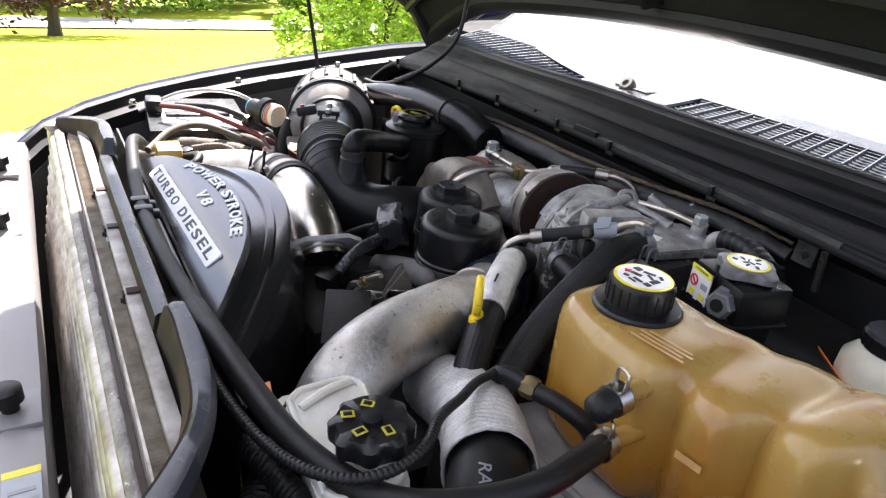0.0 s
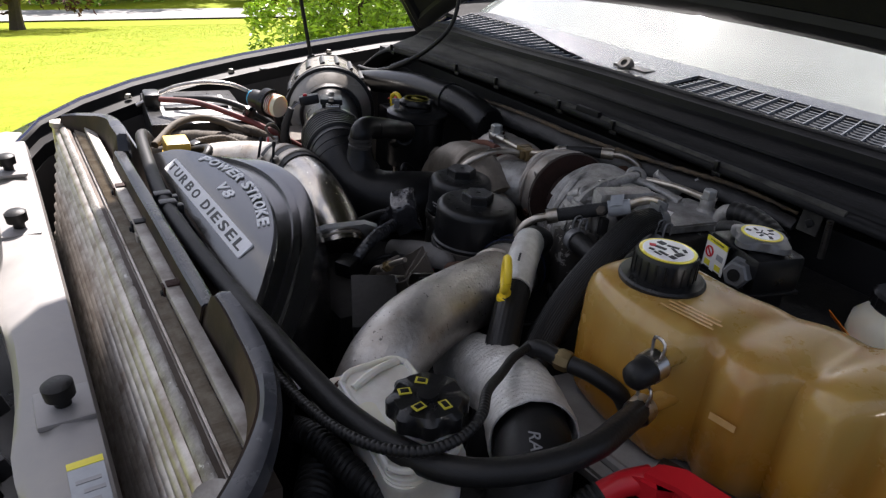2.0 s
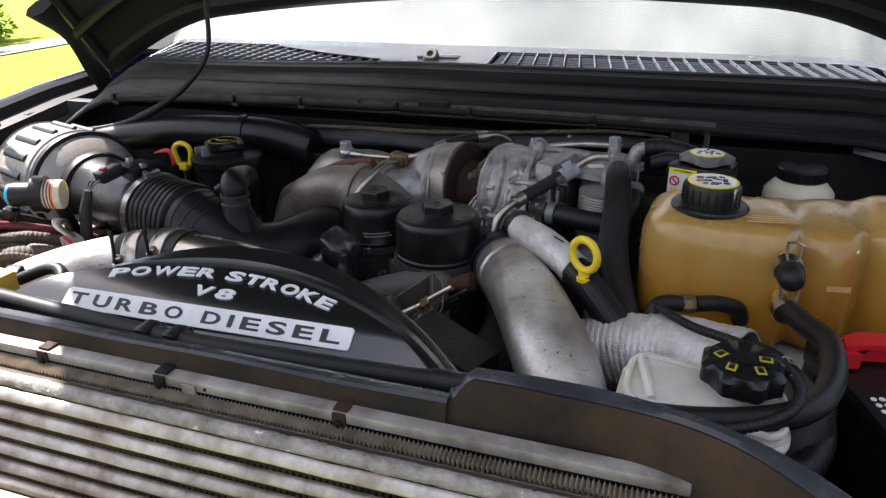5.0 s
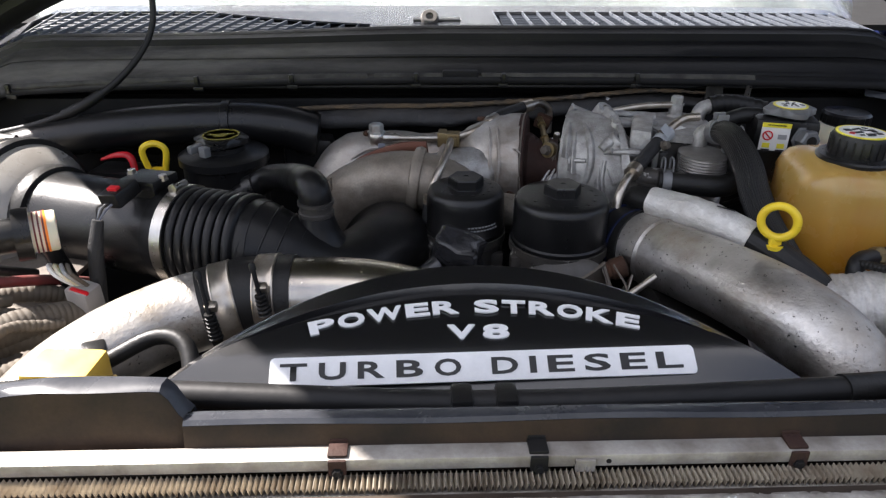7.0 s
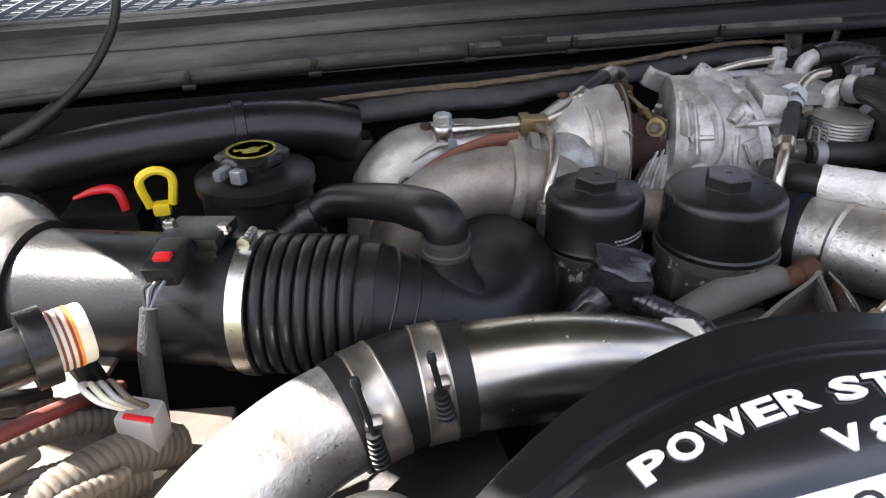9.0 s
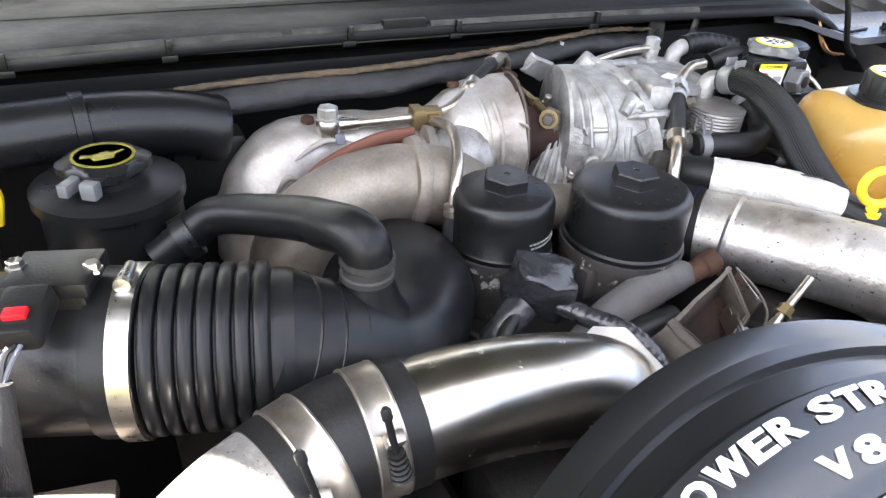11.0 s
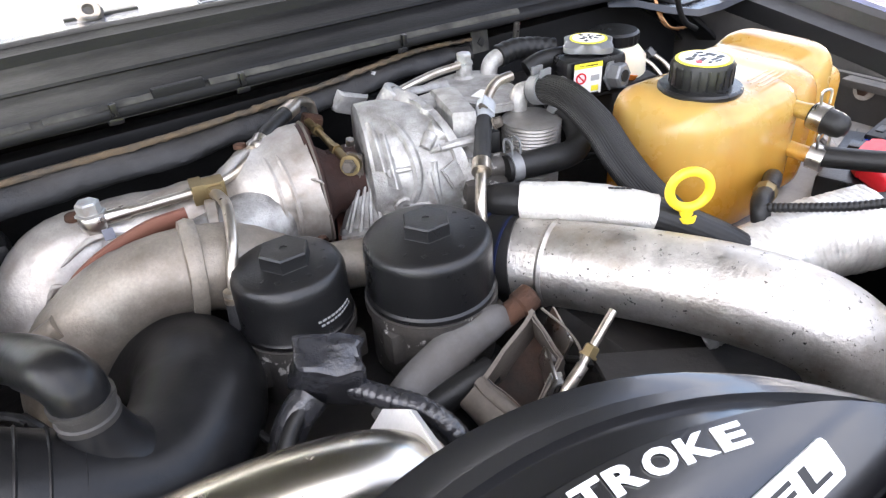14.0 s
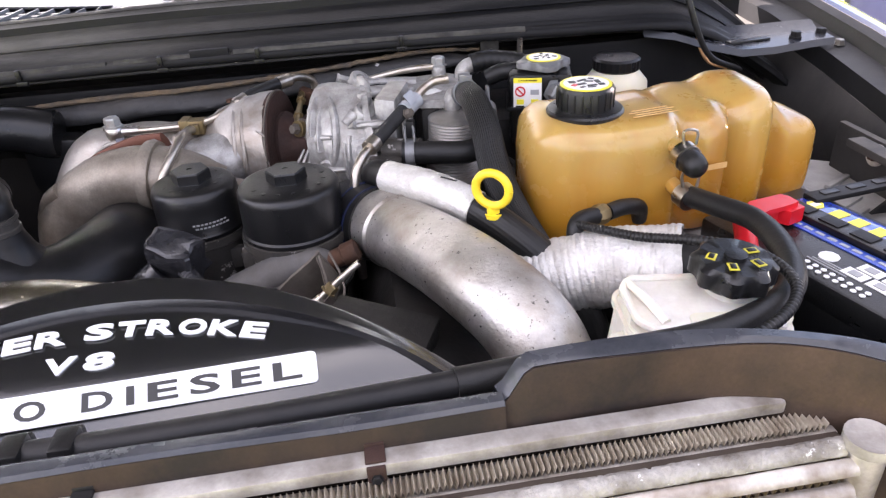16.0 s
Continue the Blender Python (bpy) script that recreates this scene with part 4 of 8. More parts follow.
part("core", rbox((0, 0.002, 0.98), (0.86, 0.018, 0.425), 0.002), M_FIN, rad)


def fin_strip(x0, x1, y, z0, z1, pitch, name, parent, mat):
    """A zigzag fin strip seen from the front."""
    n_ = int((x1 - x0) / pitch)
    bm = bmesh.new()
    prev = None
    for i in range(n_ + 1):
        x = x0 + (x1 - x0) * i / n_
        z = z0 if i % 2 else z1
        pair = (bm.verts.new((x, y, z)), bm.verts.new((x, y + 0.012, z)))
        if prev:
            bm.faces.new((prev[0], pair[0], pair[1], prev[1]))
        prev = pair
    return part(name, bm, mat, parent, smooth=False)


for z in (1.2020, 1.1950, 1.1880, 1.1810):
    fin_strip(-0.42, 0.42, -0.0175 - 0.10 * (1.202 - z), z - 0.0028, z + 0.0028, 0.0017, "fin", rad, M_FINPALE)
for z in (1.1985, 1.1915, 1.1845):
    part("tube", rbox((0, -0.0105 - 0.10 * (1.202 - z), z), (0.85, 0.018, 0.0015), 0.0006), M_TUBE, rad)
for x in (-0.108, 0.009, 0.163):
    c = part("mount_clip", join(rbox((x, 0.002, 1.2150), (0.0115, 0.012, 0.002), 0.0008), rbox((x, -0.0063, 1.2090), (0.0105, 0.002, 0.011), 0.0008), rbox((x, 0.0082, 1.2160), (0.011, 0.002, 0.004), 0.0008)), M_BLACKP if x == 0.009 else M_REDRUST, rad, "spring clip")
    hexbolt((x, -0.0078, 1.206), (0, -1, 0), 0.005, 0.0015, c, M_BLACKP, "stud")
part("channel_tab", rbox((0.036, -0.0066, 1.2075), (0.012, 0.0022, 0.009), 0.0008), M_RADTOP, rad)
part("channel_hole", lathe([(0.0016, 0), (0.0016, 0.0006), (0.0004, 0.0006)], (0.050, -0.0054, 1.2095), (0, -1, 0), 10), M_INK, rad)

con = thing("condenser", "weathered aluminium condenser with flat horizontal tubes", "condenser", (0, -0.035, 0.75))
bar = tube([(-0.42 + 0.007 * q, -0.0315, 1.2010) for q in range(121)], 0.0056, 10, 3, flat=0.6)
part("top_bar", dented(dented(bar, 0.0005, 60, 9), 0.0004, 300, 4), M_BATTERED, con, "battered grimy top bar")
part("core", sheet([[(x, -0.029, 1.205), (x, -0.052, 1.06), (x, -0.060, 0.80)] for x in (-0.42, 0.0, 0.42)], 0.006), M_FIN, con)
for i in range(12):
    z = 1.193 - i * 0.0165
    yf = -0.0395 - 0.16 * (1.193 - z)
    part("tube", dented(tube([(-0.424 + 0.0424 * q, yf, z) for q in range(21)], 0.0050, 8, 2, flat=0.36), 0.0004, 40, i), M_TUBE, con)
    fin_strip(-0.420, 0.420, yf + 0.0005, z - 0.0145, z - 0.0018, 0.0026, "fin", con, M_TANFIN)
for s in (-1, 1):
    part("end_tank", tube([(s * 0.432, -0.034, 0.76), (s * 0.432, -0.034, 1.203)], 0.011, 16, 2), M_TUBE, con)
    part("tank_cap", lathe([(0.011, 0), (0.0135, 0.002), (0.0135, 0.009), (0.009, 0.008)], (s * 0.432, -0.034, 1.200), (0, 0, 1), 20), M_RADTOP, con)

# air deflector sheet behind the radiator: low in the middle, with raised flaps that wrap forward round both ends
dfl = thing("air_deflector", "scuffed black sheet deflector behind the radiator", "deflector", (0, 0.02, 1.18))
rows = []
for i in range(33):
    x = -0.198 + 0.436 * i / 32
    w_ = 0.0008 * math.sin(x * 31)
    rows.append([(x, 0.0065, 1.170), (x, 0.0065, 1.2115), (x, 0.0100, 1.2270 + w_), (x, 0.0125, 1.2292 + w_), (x, 0.0200, 1.2292 + w_), (x, 0.0235, 1.2270), (x, 0.0245, 1.206)])
part("middle_sheet", sheet([r[:3] for r in rows], 0.002), M_DEFL, dfl)
part("middle_lip", sheet([[(p[0], p[1], p[2] + 0.0004) for p in r[2:]] for r in rows], 0.002), M_LIP, dfl, "folded bluish-black top lip")
FLAP = [(0.2375, 0.0092), (0.262, 0.0115), (0.300, 0.0130), (0.345, 0.0110), (0.390, 0.0020), (0.430, -0.0150), (0.462, -0.0370), (0.482, -0.0650), (0.490, -0.1000)]
for s_ in (-1, 1):
    rows, lip = [], []
    way = spline([(x, y, 0) for x, y in FLAP[:9 if s_ > 0 else 7]], 5)
    for i, (q, _) in enumerate(way):
        t = i / (len(way) - 1)
        d = (way[min(i + 1, len(way) - 1)][0] - way[max(i - 1, 0)][0]).normalized()
        hx, hy = -d.y, d.x
        up = min(1.0, t / 0.10)
        up = up * up * (3 - 2 * up)
        zt = 1.228 + 0.020 * up - 0.020 * max(0.0, t - 0.62) - (0.035 * max(0.0, t - 0.4) if s_ < 0 else 0.0)
        wob = 0.0022 * math.sin(t * 15) * (0.4 + t)
        bot = [(q.x, q.y - 0.003, 1.16 - 0.05 * t), (q.x + hx * 0.001, q.y + hy * 0.001, zt - 0.022), (q.x + hx * (0.006 + wob), q.y + hy * (0.006 + wob), zt - 0.002)]
        top = [(q.x + hx * (0.006 + wob), q.y + hy * (0.006 + wob), zt - 0.0015), (q.x + hx * 0.011, q.y + hy * 0.011, zt + 0.001), (q.x + hx * 0.019, q.y + hy * 0.019, zt), (q.x + hx * 0.0225, q.y + hy * 0.0225, zt - 0.010)]
        rows.append([(0.020 + s_ * (p_[0] - 0.020), p_[1], p_[2]) for p_ in bot])
        lip.append([(0.020 + s_ * (p_[0] - 0.020), p_[1], p_[2]) for p_ in top])
    part("flap", sheet(rows, 0.002), M_DEFL, dfl)
    part("flap_lip", sheet(lip, 0.002), M_LIP, dfl, "folded bluish-black top lip")

hdr = thing("front_header_panel", "grey painted steel header panel with rubber bumpers", "panel", (0, -0.11, 1.0), kind="structure")
rows = []
for i in range(49):
    x = -0.72 + 1.44 * i / 48
    sag = 0.02 * (x / 0.6) ** 2
    dent = 0.010 * math.exp(-((x + 0.02) / 0.06) ** 2) + 0.008 * math.exp(-((x - 0.25) / 0.05) ** 2)
    rows.append([(x, -0.080, 1.06 - sag), (x, -0.078, 1.128 - sag), (x, -0.082, 1.140 - sag), (x, -0.108, 1.144 - sag), (x, -0.134 - dent, 1.140 - sag - dent), (x, -0.140 - dent, 1.130 - sag), (x, -0.142, 1.02 - sag)])
part("sheet", sheet(rows, 0.002), M_PANEL, hdr)
for x, y in ((0.207, -0.104), (-0.19, -0.112), (-0.42, -0.112)):
    b = part("rubber_bumper", lathe([(0.007, 0), (0.007, 0.010), (0.0125, 0.012), (0.013, 0.024), (0.009, 0.027)], (x, y, 1.140), (0, -0.1, 1), 18), M_RUBBER, hdr, "black rubber hood bumper")
    part("pedestal", rbox((x, y, 1.140), (0.05, 0.045, 0.006), 0.0025), M_PANEL, b)
lab = part("service_label", rbox((0.330, -0.098, 1.1425), (0.074, 0.026, 0.0012), 0.0004, (2, 0, 0)), M_GREYLAB, hdr, "faded grey service label with a yellow head")
part("label_head", rbox((0.2895, -0.098, 1.1428), (0.008, 0.026, 0.0012), 0.0003, (2, 0, 0)), M_LABELY, lab)
for k_ in range(3):
    part("print_bar", rbox((0.310 + 0.011 * k_, -0.098 + 0.003 * (k_ % 2), 1.1434), (0.004, 0.018 - 0.003 * k_, 0.0006), 0, (2, 0, 0)), M_GREYINK, lab)

# grille shell and lamp backs in front of the panel
gs = thing("grille_shell", "black ribbed plastic grille shell ahead of the panel", "grille", (0, -0.22, 0.95))
part("back", rbox((0, -0.25, 0.86), (1.25, 0.03, 0.34), 0.01), M_PLASTIC, gs)
for i in range(17):
    x = -0.16 + i * 0.0225
    part("rib", tube([(x - 0.004, -0.270, 1.035), (x - 0.002, -0.245, 1.075), (x, -0.205, 1.092), (x + 0.001, -0.175, 1.080), (x, -0.165, 1.050)], 0.0052, 8, 5, flat=0.55), M_PLASTIC, gs)
    if i % 4 == 3:
        part("rib_web", rbox((x - 0.011, -0.215, 1.070), (0.018, 0.05, 0.004), 0.001, (12, 0, 0)), M_PLASTIC, gs)
part("hump", lathe([(0.10, -0.02), (0.10, 0.02), (0.094, 0.026), (0.060, 0.028)], (0.295, -0.245, 1.02), (1, 0.1, 0.05), 36), M_PLASTIC, gs, "rounded black lamp housing")
part("hump", lathe([(0.085, -0.03), (0.085, 0.03), (0.078, 0.036), (0.050, 0.038)], (0.235, -0.245, 1.02), (1, 0.1, 0.05), 36), M_PLASTIC, gs, "rounded black lamp housing")
for x, y, z in ((-0.085, -0.155, 1.120), (0.02, -0.160, 1.110), (0.12, -0.158, 1.100), (0.205, -0.160, 1.095)):
    part("clip", rbox((x, y, z), (0.018, 0.014, 0.022), 0.003, (15, 0, 20)), M_PLASTIC, gs)
    part("clip_pin", tube([(x, y - 0.01, z), (x + 0.012, y - 0.02, z + 0.016)], 0.003, 8, 2), M_STEEL, gs)
part("latch_bracket", join(rbox((-0.055, -0.162, 1.118), (0.035, 0.012, 0.05), 0.003, (10, 0, 5)), rbox((-0.03, -0.158, 1.140), (0.05, 0.02, 0.012), 0.003)), M_BLACKP, gs)
part("shelf", rbox((0.1, -0.19, 1.05), (0.9, 0.10, 0.012), 0.004), M_PLASTIC, gs)
part("lamp_bowl", lathe([(0.02, 0.0), (0.07, 0.02), (0.085, 0.06), (0.088, 0.10), (0.083, 0.10), (0.07, 0.05)], (0.40, -0.24, 0.97), (0, 0.5, 0.85), 28), M_PLASTIC, gs)
part("lamp_shell", lathe([(0.115, -0.05), (0.115, 0.03), (0.108, 0.05), (0.085, 0.065), (0.02, 0.072)], (-0.36, -0.27, 1.02), (0.9, 0.2, 0.25), 40), M_PLASTIC, gs, "rounded black lamp shell")
part("bracket", tube([(-0.13, -0.15, 1.08), (-0.16, -0.155, 1.13), (-0.20, -0.16, 1.15), (-0.27, -0.155, 1.11)], 0.006, 10, 6), M_BLACKP, gs)
part("latch_rod", tube([(-0.02, -0.19, 1.09), (-0.10, -0.175, 1.12), (-0.15, -0.15, 1.15)], 0.004, 8, 4), M_STEEL, gs)

# ---- fan shroud with its lettering ----
FACE = pose(-0.022, 0.100, 1.2232, 13, 0, 0)
PLATE = pose(-0.0210, 0.0790, 1.2145, 37, 0, 1.8)
shr = thing("fan_shroud", "black plastic fan shroud with raised white lettering", "fan shroud", (-0.022, 0.15, 0.85))


def face_z(y):
    """Height of the lettered face, steep at the foot and flat towards the back."""
    pts = ((0.05, 1.192), (0.068, 1.204), (0.090, 1.2195), (0.100, 1.2232), (0.120, 1.2275), (0.145, 1.2315), (0.2, 1.236))
    for (a, za), (b, zb) in zip(pts, pts[1:]):
        if y <= b:
            return za + (zb - za) * (y - a) / (b - a)
    return pts[-1][1]


def arch(k, lift=0.0):
    """Points of one arch of the shroud; k: 0 the lettered face's edge, 1 the outer rim."""
    out = []
    for i in range(33):
        t = -1 + 2 * i / 32
        a = t * math.asin(0.235 / 0.376)
        xi, yi = 0.376 * math.sin(a), 0.142 - 0.376 * (1 - math.cos(a))
        zi = face_z(yi)
        b = t * math.asin(0.30 / 0.575)
        xo, zo = 0.575 * math.sin(b), 0.658 + 0.575 * math.cos(b)
        yo = 0.137 + 1.686 * (zo - 1.2)
        out.append((-0.022 + xi + (xo - xi) * k, yi + (yo - yi) * k, zi + (zo - zi) * k + lift))
    return out


inner = arch(0)
bm = bmesh.new()
face_rows = [[(p[0], 0.062 + (p[1] - 0.062) * q / 6) for p in inner] for q in range(7)]
front = [bm.verts.new((p[0], 0.060, 1.190)) for p in inner]
low = [bm.verts.new((p[0], 0.060, 1.14)) for p in inner]
steps_ = [[bm.verts.new((x, y, face_z(y))) for x, y in r] for r in face_rows]
a0 = steps_[-1]
for R in ((low, front), (front, steps_[0]), *zip(steps_, steps_[1:])):
    for j in range(32):
        bm.faces.new((R[0][j], R[0][j + 1], R[1][j + 1], R[1][j]))
steps = [(0.04, -0.002), (0.10, -0.007), (0.42, -0.006), (0.46, -0.0005), (0.62, 0.001), (0.66, -0.004), (0.93, 0.0), (1.0, 0.0), (1.03, -0.006)]
prev = a0
for k_, lift in steps:
    cur = [bm.verts.new(p) for p in arch(k_, lift)]
    for j in range(32):
        bm.faces.new((prev[j], prev[j + 1], cur[j + 1], cur[j]))
    prev = cur
wall = [bm.verts.new((p[0] * 1.01, p[1] + 0.015, p[2] - 0.05)) for p in arch(1)]
base_ = [bm.verts.new((p[0] * 1.05, p[1] + 0.03, 0.80)) for p in arch(1)]
for R in ((prev, wall), (wall, base_)):
    for j in range(32):
        bm.faces.new((R[0][j], R[0][j + 1], R[1][j + 1], R[1][j]))
part("cover", bm, M_SHROUD, shr, angle=28)
part("skirt", sheet([[(x, y, z) for y, z in ((0.056, 1.192), (0.05, 1.15), (0.05, 0.80))] for x in (-0.45, -0.2, 0, 0.2, 0.33)], 0.003), M_SHROUD, shr)
part("side_wing", sheet([[(0.19 + 0.03 * i, 0.062 + 0.004 * i, 1.178 - 0.005 * i), (0.21 + 0.03 * i, 0.075 + 0.006 * i, 1.165 - 0.006 * i), (0.21 + 0.03 * i, 0.09, 0.95)] for i in range(6)], 0.003), M_SHROUD, shr)
part("rear_box", join(rbox((0.168, 0.212, 1.118), (0.088, 0.046, 0.060), 0.004, (0, 8, -24)), rbox((0.168, 0.212, 1.148), (0.094, 0.052, 0.005), 0.002, (0, 8, -24))), M_DARK, shr, "dark plastic box behind the rim")
plate_m = PLATE


def rounded(w, h, r, k=5):
    out = []
    for cx_, cy_, a0_ in ((w / 2 - r, h / 2 - r, 0), (-w / 2 + r, h / 2 - r, 90), (-w / 2 + r, -h / 2 + r, 180), (w / 2 - r, -h / 2 + r, 270)):
        for i in range(k + 1):
            a = radians(a0_ + 90 * i / k)
            out.append((cx_ + r * math.cos(a), cy_ + r * math.sin(a)))
    return out


plate = part("name_plate", prism(rounded(0.2925, 0.0205, 0.0028), 0.0022, plate_m, 0.0006), M_LETTER, shr, "white plate with black letters")
for text, x0 in (("TURBO", -0.1385), ("DIESEL", 0.0045)):
    run = x0
    for ch in text:
        w = 0.0042 if ch == "I" else 0.0162
        part("letter", lettering(ch, 0.0112, 0.0012, plate_m @ pose(run + w / 2, 0.0, 0.0016), bold=0.022, fit=w * 1.12), M_INK, plate)
        run += w + (0.0092 if text == "DIESEL" else 0.0098)
for ch, x, w in (("V", -0.0145, 0.020), ("8", 0.0100, 0.019)):
    part("letter", lettering(ch, 0.0125, 0.0013, FACE @ pose(x, 0.0065, 0.0), bold=0.034, fit=w), M_LETTER, shr)
word = "POWER STROKE"
wid = {"P": .0182, "O": .0190, "W": .0250, "E": .0172, "R": .0188, " ": .0072, "S": .0185, "T": .0178, "K": .0198}
gap = 0.0024
run = -0.1255
RL = 0.36
for k_, c in enumerate(word):
    w = wid[c] * (1.02 if k_ < 5 else 0.985)
    s = run + w / 2
    run += w + gap
    if c == " ":
        continue
    a = s / RL
    part("letter", lettering(c, 0.0122, 0.0013, FACE @ pose(RL * math.sin(a), 0.0320 - RL * (1 - math.cos(a)), 0.0, 0, 0, -math.degrees(a) * 0.9), bold=0.034, fit=w), M_LETTER, shr)

shr.location += Vector((0.0065, -0.001, 0.002))

# cooler line and hose that runs along the front of the shroud from the coolant tank
line = thing("coolant_return_hose", "long black hose along the front of the shroud", "hose", (0.48, 0.1, 1.15))
part("hose", tube([(0.484, 0.300, 1.194), (0.496, 0.262, 1.199), (0.509, 0.215, 1.205), (0.505, 0.167, 1.205), (0.487, 0.123, 1.204), (0.455, 0.096, 1.203), (0.400, 0.074, 1.205), (0.340, 0.062, 1.210), (0.280, 0.053, 1.2155), (0.215, 0.045, 1.2185)], 0.0102, 16, 8), M_RUBBER, line)
part("pipe", tube([(0.230, 0.046, 1.2185), (0.115, 0.0385, 1.2195), (0.019, 0.0355, 1.2195), (-0.060, 0.0375, 1.2195), (-0.140, 0.044, 1.2195), (-0.230, 0.053, 1.218), (-0.300, 0.062, 1.214), (-0.355, 0.075, 1.200), (-0.40, 0.09, 1.175)], 0.0086, 14, 8), M_BLACKP, line)
for x in (-0.034, -0.006):
    part("pipe_clip", join(rbox((x, 0.036, 1.2225), (0.014, 0.020, 0.013), 0.003), rbox((x, 0.045, 1.218), (0.010, 0.016, 0.010), 0.002)), M_PLASTIC, line)
part("spring_clamp", lathe([(0.0108, -0.007), (0.0122, -0.007), (0.0122, 0.007), (0.0108, 0.007)], (0.4855, 0.294, 1.1935), (0.2, -0.95, -0.1), 24), M_STEEL, line, "bright spring clamp")
part("clamp_ear", tube([(0.480, 0.293, 1.205), (0.479, 0.294, 1.219), (0.493, 0.291, 1.219), (0.493, 0.290, 1.205)], 0.0015, 6, 3), M_STEEL, line)

# ---- coolant tank ----
tank = thing("coolant_tank", "amber translucent coolant tank with a black cap", "coolant tank", (0.52, 0.38, 1.10))


def ss(a, b, x):
    t = max(0.0, min(1.0, (x - a) / (b - a)))
    return t * t * (3 - 2 * t)


secs = []
NT = 46
for i in range(NT + 1):
    t = i / NT
    x = 0.344 + 0.347 * t
    endk = 1.0
    if x < 0.378:
        endk = math.sqrt(max(0.0, 1 - ((0.378 - x) / 0.034) ** 2))
    if x > 0.659:
        endk = math.sqrt(max(0.0, 1 - ((x - 0.659) / 0.032) ** 2))
    groove = sum(0.013 * math.exp(-((x - g) / 0.0120) ** 2) for g in (0.502, 0.562, 0.622))
    yf = 0.320 + 0.014 * ss(0.487, 0.498, x) + 0.020 * ss(0.545, 0.563, x) + 0.020 * ss(0.604, 0.62, x) + groove + 0.018 * (1 - ss(0.335, 0.43, x))
    yb = 0.452 + 0.035 * ss(0.45, 0.55, x) - 0.02 * ss(0.61, 0.68, x)
    zt = 1.260 - 0.004 * ss(0.48, 0.52, x) + 0.008 * ss(0.55, 0.59, x) - 0.040 * ss(0.614, 0.648, x) - groove * 0.3
    zb = 1.118 + 0.006 * ss(0.5, 0.7, x)
    cy_, cz_ = (yf + yb) / 2, (zt + zb) / 2
    hy, hz = (yb - yf) / 2 - 0.040 * (1 - endk), (zt - zb) / 2 - 0.034 * (1 - endk)
    ring = []
    for j in range(40):
        a = math.tau * j / 40
        c, s = math.cos(a), math.sin(a)
        e = 0.40
        ring.append((x, cy_ + hy * math.copysign(abs(c) ** e, c), cz_ + hz * math.copysign(abs(s) ** (e * 0.9), s)))
    secs.append(ring)
part("body", loft(secs), M_AMBER, tank, "amber translucent plastic body", angle=70)
part("tray", rbox((0.54, 0.395, 1.112), (0.37, 0.19, 0.014), 0.006, (0, 0, 8)), M_BLACKP, tank)
CAPP = (0.410, 0.383, 1.2525)
neck = part("cap", lathe([(0.0375, 0.0), (0.0395, 0.003), (0.0395, 0.009), (0.0375, 0.011), (0.0285, 0.0115), (0.0288, 0.031), (0.0270, 0.0345), (0.002, 0.0348)], CAPP, (0, 0, 1), 64), M_PLASTIC, tank, "black ribbed pressure cap")
for i in range(22):
    a = math.tau * i / 22
    part("grip", rbox((CAPP[0] + 0.0288 * math.cos(a), CAPP[1] + 0.0288 * math.sin(a), CAPP[2] + 0.022), (0.0016, 0.0022, 0.018), 0.0005, (0, 0, math.degrees(a))), M_PLASTIC, neck)
part("cap_ring", lathe([(0.0258, 0), (0.0258, 0.0009), (0.0225, 0.0009)], (CAPP[0], CAPP[1], CAPP[2] + 0.0346), (0, 0, 1), 48), M_LABELY, neck, "yellow printed ring")
part("cap_label", lathe([(0.0228, 0), (0.0228, 0.0012), (0.001, 0.0012)], (CAPP[0], CAPP[1], CAPP[2] + 0.0346), (0, 0, 1), 48), M_LABELW, neck, "white pictogram label")
rnd = random.Random(4)
for i, (u, v, w_, h_, a) in enumerate(((-0.013, 0.006, 0.007, 0.006, 0), (-0.002, 0.009, 0.011, 0.003, 25), (0.004, 0.004, 0.009, 0.0025, -20), (-0.006, -0.003, 0.010, 0.004, 15), (-0.014, -0.005, 0.006, 0.005, 45), (0.012, 0.001, 0.005, 0.009, 0),
                                     (0.013, -0.009, 0.006, 0.005, 0), (0.003, -0.010, 0.010, 0.003, 0), (0.001, -0.015, 0.008, 0.002, 0), (-0.008, -0.013, 0.005, 0.003, 20), (0.009, 0.012, 0.006, 0.003, -30))):
    part("print_bar", rbox((CAPP[0] + u, CAPP[1] + v, CAPP[2] + 0.0362), (w_, h_, 0.0006), 0, (0, 0, a)), M_RED if i == 4 else M_INK, neck)
part("outlet", lathe([(0.008, -0.012), (0.008, 0.014), (0.0088, 0.018), (0.0088, 0.024)], (0.482, 0.328, 1.236), (0, -1, 0), 20), M_AMBER, tank)
plug = part("outlet_plug", lathe([(0.0115, 0.0), (0.0120, 0.002), (0.0120, 0.024), (0.0105, 0.031), (0.006, 0.035), (0.001, 0.036)], (0.482, 0.307, 1.235), (0.06, -0.98, -0.15), 24), M_RUBBER, tank, "black rubber end plug")
part("spring_clamp", join(lathe([(0.0121, -0.006), (0.0134, -0.006), (0.0134, 0.006), (0.0121, 0.006)], (0.4823, 0.299, 1.234), (0.06, -0.98, -0.15), 24), tube([(0.479, 0.299, 1.246), (0.478, 0.300, 1.259), (0.490, 0.298, 1.259), (0.490, 0.297, 1.246)], 0.0014, 6, 3)), M_STEEL, plug)
part("outlet", lathe([(0.008, -0.01), (0.008, 0.03)], (0.484, 0.328, 1.194), (0, -1, 0), 18), M_AMBER, tank)
